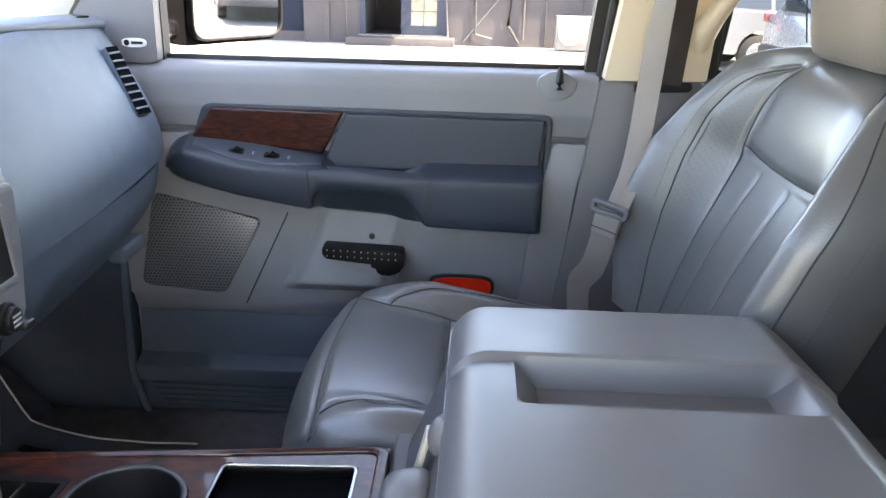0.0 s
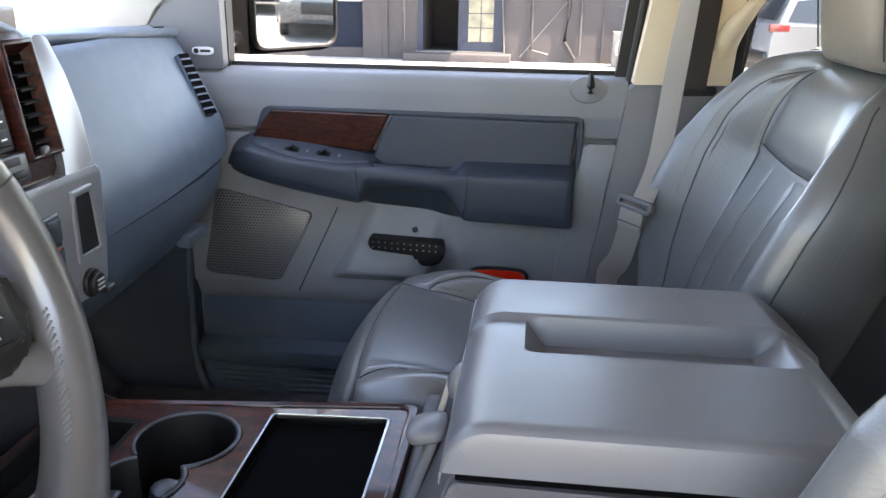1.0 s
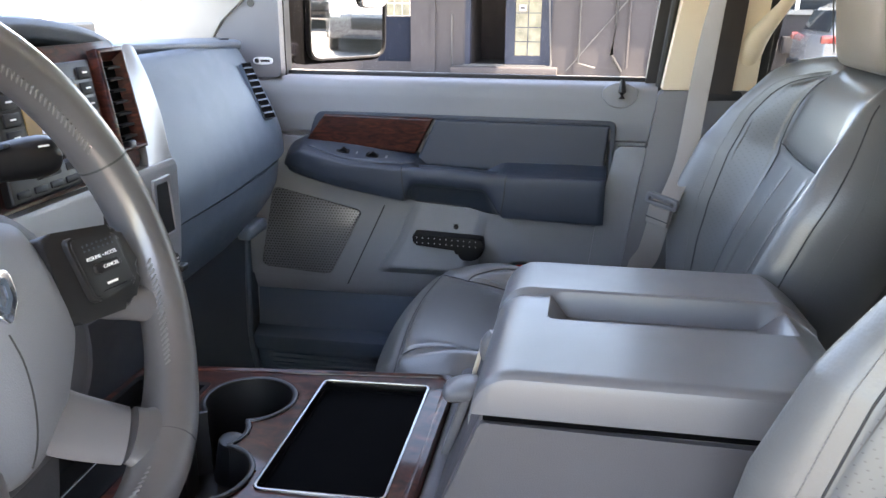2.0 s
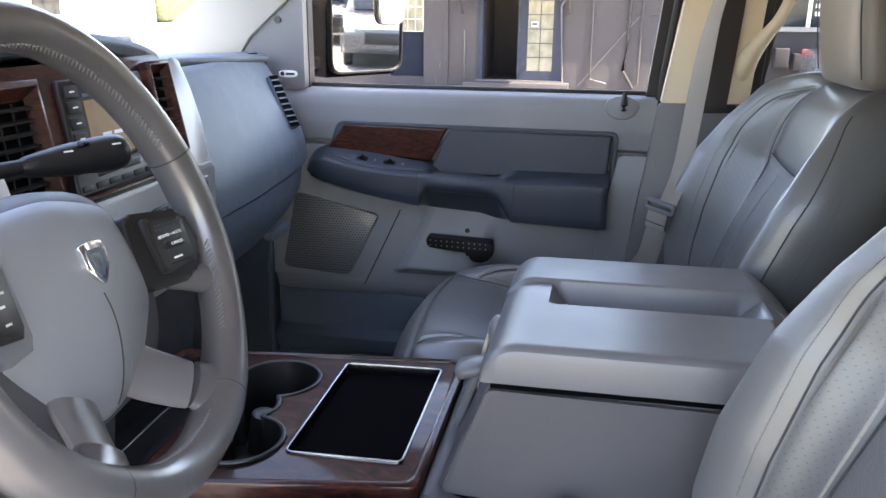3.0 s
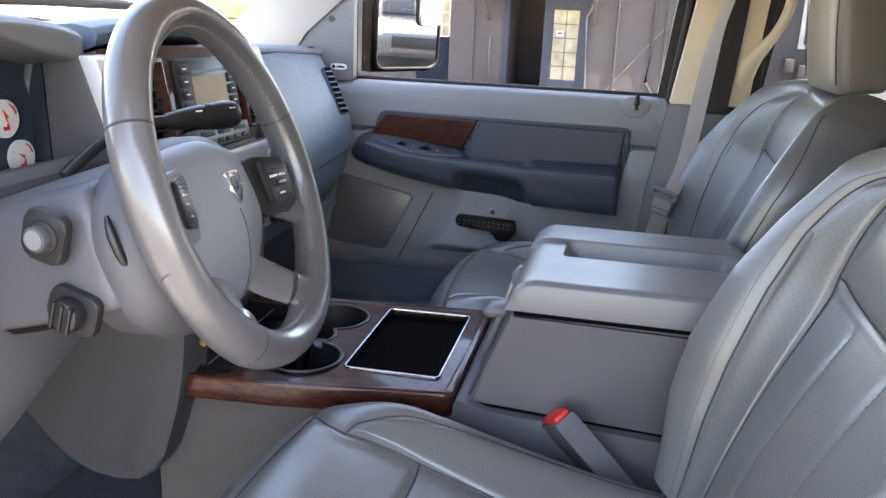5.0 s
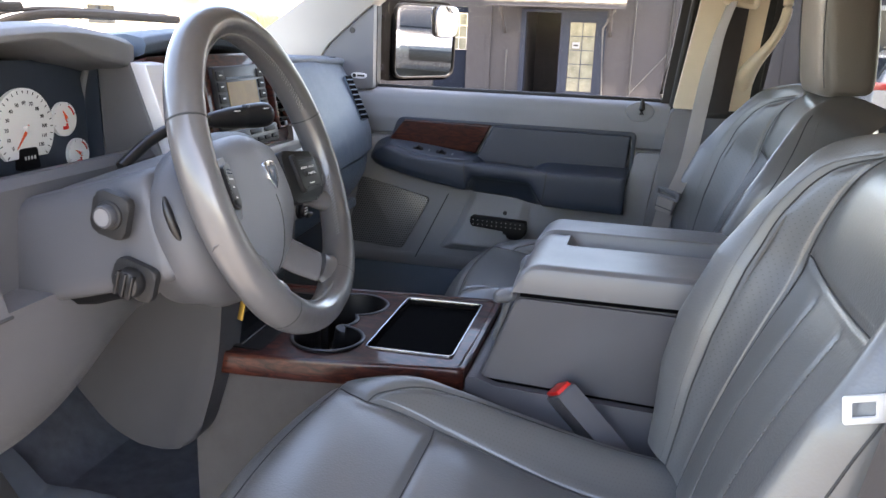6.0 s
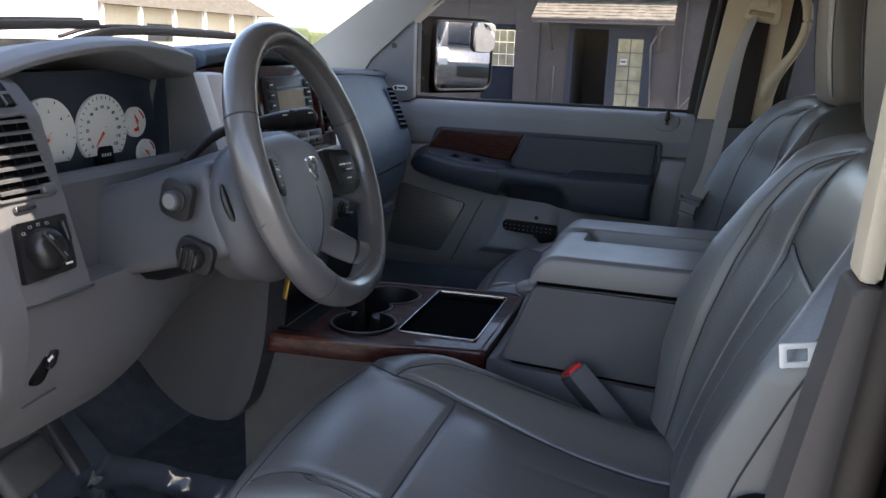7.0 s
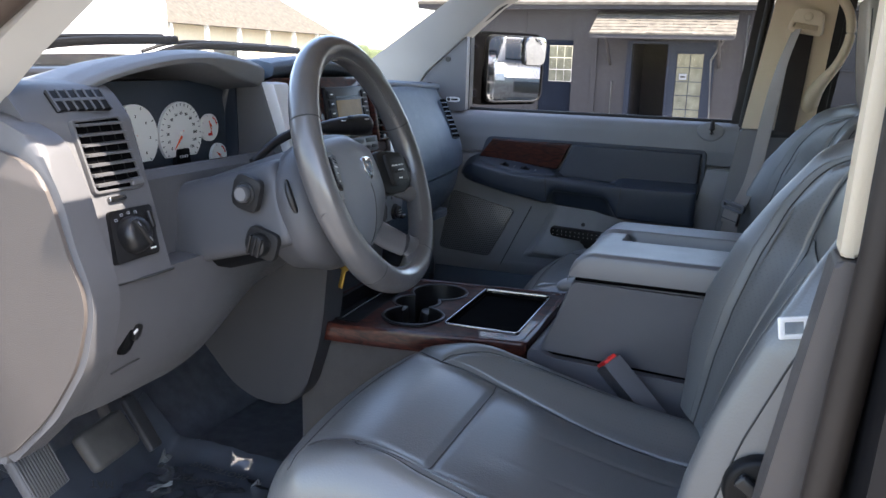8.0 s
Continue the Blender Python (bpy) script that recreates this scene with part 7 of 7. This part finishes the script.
part("glazing_bar", join(box(-1.268, -1.252, WY - 0.01, WY + 0.02, 0.44, 2.04), *[box(-1.56, -0.96, WY - 0.01, WY + 0.02, 0.432 + 0.32 * j, 0.448 + 0.32 * j) for j in range(1, 5)]), M_DOORBLUE, leaf)
part("notice", box(-1.48, -1.31, WY - 0.012, WY - 0.006, 1.44, 1.58), M_TRIM, leaf, "white paper notice")
part("notice_bar", box(-1.45, -1.34, WY - 0.014, WY - 0.011, 1.49, 1.53), M_BLACK, leaf)
d2 = part("side_door", join(box(-4.86, -4.64, WY + 0.12, WY + 0.17, 0.25, 2.3), box(-4.06, -4.02, WY + 0.12, WY + 0.17, 0.25, 2.3), box(-4.64, -4.06, WY + 0.12, WY + 0.17, 0.25, 1.3), box(-4.64, -4.06, WY + 0.12, WY + 0.17, 2.16, 2.3)), M_DOORNAVY, bld, "dark blue side door with nine panes")
for i in range(3):
    for j in range(3):
        part("pane", box(-4.635 + 0.19 * i, -4.455 + 0.19 * i, WY + 0.14, WY + 0.15, 1.31 + 0.285 * j, 1.58 + 0.285 * j), M_PANE, d2)
# shingled awning on brackets
aw = part("awning", prism([(WY, 2.92), (WY - 1.0, 2.42), (WY - 1.0, 2.36), (WY, 2.82)], "x", -3.45, -0.3), M_SHINGLE, bld, "weathered shingle awning over the entrance")
rnd = random.Random(4)
for r in range(7):
    x = -3.46
    while x < -0.35:
        w = rnd.uniform(0.12, 0.26)
        y = WY - 1.02 + 0.145 * r
        z = 2.435 + 0.0725 * r
        part("shingle", prism([(y, z - 0.012), (y, z + rnd.uniform(0.012, 0.028)), (y + 0.19, z + 0.095), (y + 0.19, z + 0.085)], "x", x, min(x + w - 0.006, -0.29)), M_SHINGLE, aw)
        x += w
part("awning_fascia", box(-3.45, -0.3, WY - 1.01, WY - 0.97, 2.33, 2.41), M_WALLDK, bld)
for x in (-3.1, -0.62):
    part("bracket", tube([(x, WY - 0.92, 2.4), (x, WY - 0.02, 1.75)], 0.035, 8), M_WALL, bld)
for nm, pts, r, m in (("downpipe", [(-3.03, WY - 0.06, 1.35), (-3.03, WY - 0.06, 0.15), (-0.8, WY - 0.06, 0.13)], 0.022, M_PIPE), ("downpipe", [(-0.7, WY - 0.07, 0.1), (-0.8, WY - 0.07, 1.9), (-0.5, WY - 0.6, 2.4)], 0.024, M_PIPE), ("conduit", [(-0.08, WY - 0.05, 2.9), (-0.08, WY - 0.05, 0.3), (0.3, WY - 0.05, 0.2)], 0.022, M_PIPE), ("conduit", [(0.95, WY - 0.05, 1.7), (-0.35, WY - 0.05, 0.12)], 0.01, M_PIPE), ("cable", [(0.75, WY - 0.06, 2.9), (0.72, WY - 0.06, 1.2), (0.66, WY - 0.06, 0.5), (0.9, WY - 0.06, 0.12)], 0.035, M_RUBBER), ("conduit", [(1.02, WY - 0.05, 2.9), (1.0, WY - 0.05, 0.2)], 0.03, M_WALL), ("conduit", [(1.2, WY - 0.05, 1.75), (2.2, WY - 0.05, 1.75)], 0.02, M_WALL)):
    part(nm, tube(pts, r, 8), m, bld)
wn_ = part("window", ring_frame([(3.85, 1.42), (5.6, 1.42), (5.6, 2.6), (3.85, 2.6)], [(3.95, 1.52), (5.5, 1.52), (5.5, 2.5), (3.95, 2.5)], "y", WY - 0.05, WY + 0.1), M_CONCRETE, bld, "white framed office window")
part("pane", box(3.95, 5.5, WY + 0.02, WY + 0.03, 1.52, 2.5), M_CARGLASS, wn_)
part("mullion", box(4.5, 4.58, WY - 0.03, WY + 0.06, 1.5, 2.5), M_WHITEPAINT, wn_)
for k in range(4):
    part("notice_bar", box(4.66, 4.95, WY + 0.012, WY + 0.019, 1.75 + 0.17 * k, 1.84 + 0.17 * k), M_WHITEPAINT, wn_, "unreadable white sticker print")
for x, z, w, h in ((3.9, 0.65, 0.3, 0.42), (4.3, 0.6, 0.26, 0.36), (3.6, 0.9, 0.2, 0.3)):
    part("meter_box", box(x, x + w, WY - 0.2, WY, z, z + h, 0.02), M_WALL, bld)
ac = thing("outdoor_unit", (2.1, WY - 0.6, 0), "white outdoor air conditioner unit by the wall", "air conditioner")
part("casing", box(1.68, 2.58, WY - 0.75, WY - 0.4, 0.05, 0.78, 0.03), M_PIPE, ac)
part("fan_grille", cyl((2.0, WY - 0.752, 0.42), (2.0, WY - 0.77, 0.42), 0.27, 32, 0.26), M_COLUMN, ac)
for k in range(4):
    part("fan_ring", tube([(2.0 + (0.06 + 0.06 * k) * math.cos(a), WY - 0.775, 0.42 + (0.06 + 0.06 * k) * math.sin(a)) for a in (2 * math.pi * j / 28 for j in range(28))], 0.006, 6, True, side=(0, 1, 0)), M_WHITEPAINT, ac)
part("foot", box(1.75, 1.85, WY - 0.75, WY - 0.4, 0, 0.05), M_BLACK, ac)
part("foot", box(2.4, 2.5, WY - 0.75, WY - 0.4, 0, 0.05), M_BLACK, ac)


# ---- parked cars ----
def parked_car(name, at, turn, paint, label):
    """A sport utility car, nose along its own +x, built at the origin and then set down."""
    c = thing(name, (0, 0, 0), label, "car", "parked cars")
    Wh = 0.92
    lower = [(-2.28, 0.35), (-2.3, 0.62), (-2.27, 1.0), (-2.2, 1.12), (1.05, 1.08), (1.9, 0.98), (2.25, 0.82), (2.3, 0.5), (2.22, 0.32)]
    def arch(cx):
        return [(cx + 0.4 * math.cos(a), 0.36 + 0.4 * math.sin(a)) for a in (radians(k) for k in range(0, 181, 15))]
    out = lower + [(1.8, 0.28)] + arch(1.38) + [(0.9, 0.28), (-0.9, 0.28)] + arch(-1.35) + [(-1.8, 0.32)]
    bm = bmesh.new()
    rings = []
    for y, sx, sz in ((-Wh, 0.985, 0.97), (-Wh + 0.06, 1.0, 1.0), (Wh - 0.06, 1.0, 1.0), (Wh, 0.985, 0.97)):
        rings.append([Vector((x * sx, y, 0.3 + (z - 0.3) * sz)) for x, z in out])
    bm.free()
    part("body", loft(rings), paint, c)
    cab = [(-2.15, 1.1), (-1.95, 1.55), (-1.7, 1.68), (-0.2, 1.72), (0.35, 1.64), (1.05, 1.08)]
    part("cabin", bevel(loft([[Vector((x, -Wh + 0.06 + 0.3 * max(0, z - 1.08), z)) for x, z in cab], [Vector((x, Wh - 0.06 - 0.3 * max(0, z - 1.08), z)) for x, z in cab]]), 0.03), paint, c)
    for s in (-1, 1):
        for k, pts in enumerate(([(-1.98, 1.16), (-1.82, 1.52), (-1.2, 1.6), (-1.15, 1.14)], [(-1.08, 1.14), (-1.1, 1.6), (-0.25, 1.62), (-0.22, 1.13)], [(-0.14, 1.13), (-0.16, 1.62), (0.28, 1.55), (0.85, 1.14)])):
            bmw = bmesh.new()
            vs = [[bmw.verts.new((x, s * (Wh - 0.06 - 0.3 * max(0, z - 1.08) + o), z)) for x, z in pts] for o in (0.012, -0.02)]
            bmw.faces.new(vs[0]), bmw.faces.new(vs[1])
            for i in range(4):
                bmw.faces.new((vs[0][i], vs[0][(i + 1) % 4], vs[1][(i + 1) % 4], vs[1][i]))
            part("side_window", bmw, M_CARGLASS, c)
        part("tail_lamp", box(-2.31, -1.95, s * 0.925 - (0.1 if s > 0 else 0), s * 0.925 + (0 if s > 0 else 0.1), 0.98, 1.12, 0.02), M_TAIL, c)
        part("head_lamp", box(2.0, 2.27, s * 0.905 - (0.2 if s > 0 else 0), s * 0.905 + (0 if s > 0 else 0.2), 0.74, 0.9, 0.02), M_WHITEPAINT, c)
        part("door_handle", box(-0.5, -0.32, s * 0.93 - 0.015, s * 0.93 + 0.015, 0.98, 1.01, 0.005), paint, c)
        part("roof_rail", tube([(-1.7, s * 0.62, 1.73), (0.1, s * 0.62, 1.77)], 0.02, 6), M_BLACK, c)
        for wx in (-1.35, 1.38):
            w = part("tyre", cyl((wx, s * 0.72, 0.34), (wx, s * 0.915, 0.34), 0.34, 32, None, 0.04), M_TYRE, c)
            part("rim", cyl((wx, s * 0.9, 0.34), (wx, s * 0.925, 0.34), 0.2, 24, 0.18, 0.01), M_CARSILVER, w)
    part("rear_window", moved(box(-0.02, 0.02, -0.66, 0.66, -0.2, 0.2, 0.01), Matrix.Translation((-2.06, 0, 1.36)) @ pose(0, 0, 0, 0, 23, 0)), M_CARGLASS, c)
    part("windscreen", moved(box(-0.02, 0.02, -0.68, 0.68, -0.36, 0.36, 0.01), Matrix.Translation((0.72, 0, 1.38)) @ pose(0, 0, 0, 0, -51, 0)), M_CARGLASS, c)
    part("bumper", box(-2.36, -2.2, -0.88, 0.88, 0.36, 0.62, 0.05), M_BLACK, c)
    part("front_grille", box(2.24, 2.31, -0.5, 0.5, 0.5, 0.75, 0.03), M_BLACK, c)
    c.matrix_basis = pose(*at, 0, 0, turn)
    return c


white = parked_car("parked_car", (6.47, 16.6, 0), 4, M_CARWHITE, "white parked sport utility car near the building")
silver = parked_car("parked_car", (7.3, 14.0, 0), 8, M_CARSILVER, "silver parked sport utility car with red tail lamps")
parked_car("parked_car", (16.5, 5.2, 0), 187, mat("grey_car_paint", (0.1, 0.103, 0.11), 0.28, metal=0.3, vary=0.03, coat=1.0), "grey parked sport utility car behind the truck")
dark = parked_car("parked_car", (25.0, 7.8, 0), 182, M_BODY, "black parked sport utility car in the yard")
for x, y, r, src in ((22.5, 4.6, 182, dark), (28, 6.2, 180, dark), (21.5, 9.5, 178, white), (29, 10.5, 185, silver)):
    copy_thing(src, pose(x, y, 0, 0, 0, r))

M_FOLIAGE = mat("tree_foliage", (0.06, 0.08, 0.035), 0.7, vary=0.5, scale=2)
M_FOLIAGE_BARK = mat("tree_bark", (0.1, 0.08, 0.06), 0.9, vary=0.3)

# ---- across the road ahead: low house and a white van ----
hs = thing("shingled_house", (-34, 46, 0), "low cream house with a brown shingled hip roof", "house")
part("wall", box(-38, -31, 33, 54, 0, 3.3), M_CREAM, hs)
part("roof", loft([[Vector((-39, 32, 3.3)), Vector((-30, 32, 3.3)), Vector((-30, 55, 3.3)), Vector((-39, 55, 3.3))], [Vector((-35.5, 37, 6.8)), Vector((-34.5, 37, 6.8)), Vector((-34.5, 50, 6.8)), Vector((-35.5, 50, 6.8))]]), M_ROOFTILE, hs)
for k in range(7):
    part("post", box(-30.4, -30.2, 33 + 3.2 * k, 33.2 + 3.2 * k, 0, 3.3), M_WHITEPAINT, hs)
part("window", box(-31.05, -30.95, 41, 43.5, 1.4, 2.4), M_CARGLASS, hs)
vn = thing("white_van", (-15, 14, 0), "white high-sided van parked ahead", "van")
part("body", box(-17, -14.6, 9.0, 17.2, 0.45, 3.1, 0.15), M_WHITEPAINT, vn)
part("side_window", box(-14.62, -14.58, 12.6, 13.8, 1.9, 2.6, 0.01), mat("pale_tinted_glass", (0.4, 0.42, 0.44), 0.1), vn)
for y in (10.4, 15.6):
    part("wheel", cyl((-14.9, y, 0.38), (-14.55, y, 0.38), 0.38, 28, None, 0.05), M_TYRE, vn)
setting("backdrop_hedge", join(*[moved(box(-1.2, 1.2, -4, 4, 0, 3.0 + rnd.random(), 0.6, 3), Matrix.Translation((-60 + 3 * rnd.random(), -30 + 8 * k, 0))) for k in range(20)]), mat("distant_foliage", (0.07, 0.09, 0.04), 0.9, vary=0.5, scale=2), "distant row of dark green shrubs", "backdrop")

for k in range(9):
    tr_ = thing("tree", (44 + 3 * rnd.random(), -14 + 5.5 * k, 0), "dark leafy tree behind the parked cars", "tree", "trees behind the yard")
    bx0, by0 = 44 + 3 * rnd.random(), -14 + 5.5 * k
    tr_.matrix_basis = Matrix.Translation((bx0, by0, 0))
    part("trunk", tube([(bx0, by0, 0), (bx0 + 0.2, by0 + 0.1, 2.2), (bx0, by0 + 0.3, 4.5)], [0.28, 0.2, 0.1], 8), M_FOLIAGE_BARK, tr_)
    lv_ = bmesh.new()
    for q in range(420):
        a, b, r = rnd.uniform(0, 6.283), rnd.uniform(-1, 1), rnd.uniform(0.45, 1) ** 0.5
        c = Vector((bx0 + 2.9 * r * math.cos(a) * math.sqrt(1 - b * b), by0 + 3.1 * r * math.sin(a) * math.sqrt(1 - b * b), 4.9 + 2.7 * r * b + rnd.uniform(-0.4, 0.4)))
        m = Matrix.Translation(c) @ Matrix.Rotation(rnd.uniform(0, 6.28), 4, Vector((rnd.random(), rnd.random(), rnd.random() + 0.1)).normalized())
        v4 = [lv_.verts.new(m @ Vector(p)) for p in ((-0.42, 0, 0), (0, -0.2, 0.06), (0.42, 0, 0), (0, 0.2, 0.06))]
        lv_.faces.new(v4)
    part("crown", lv_, M_FOLIAGE, tr_)
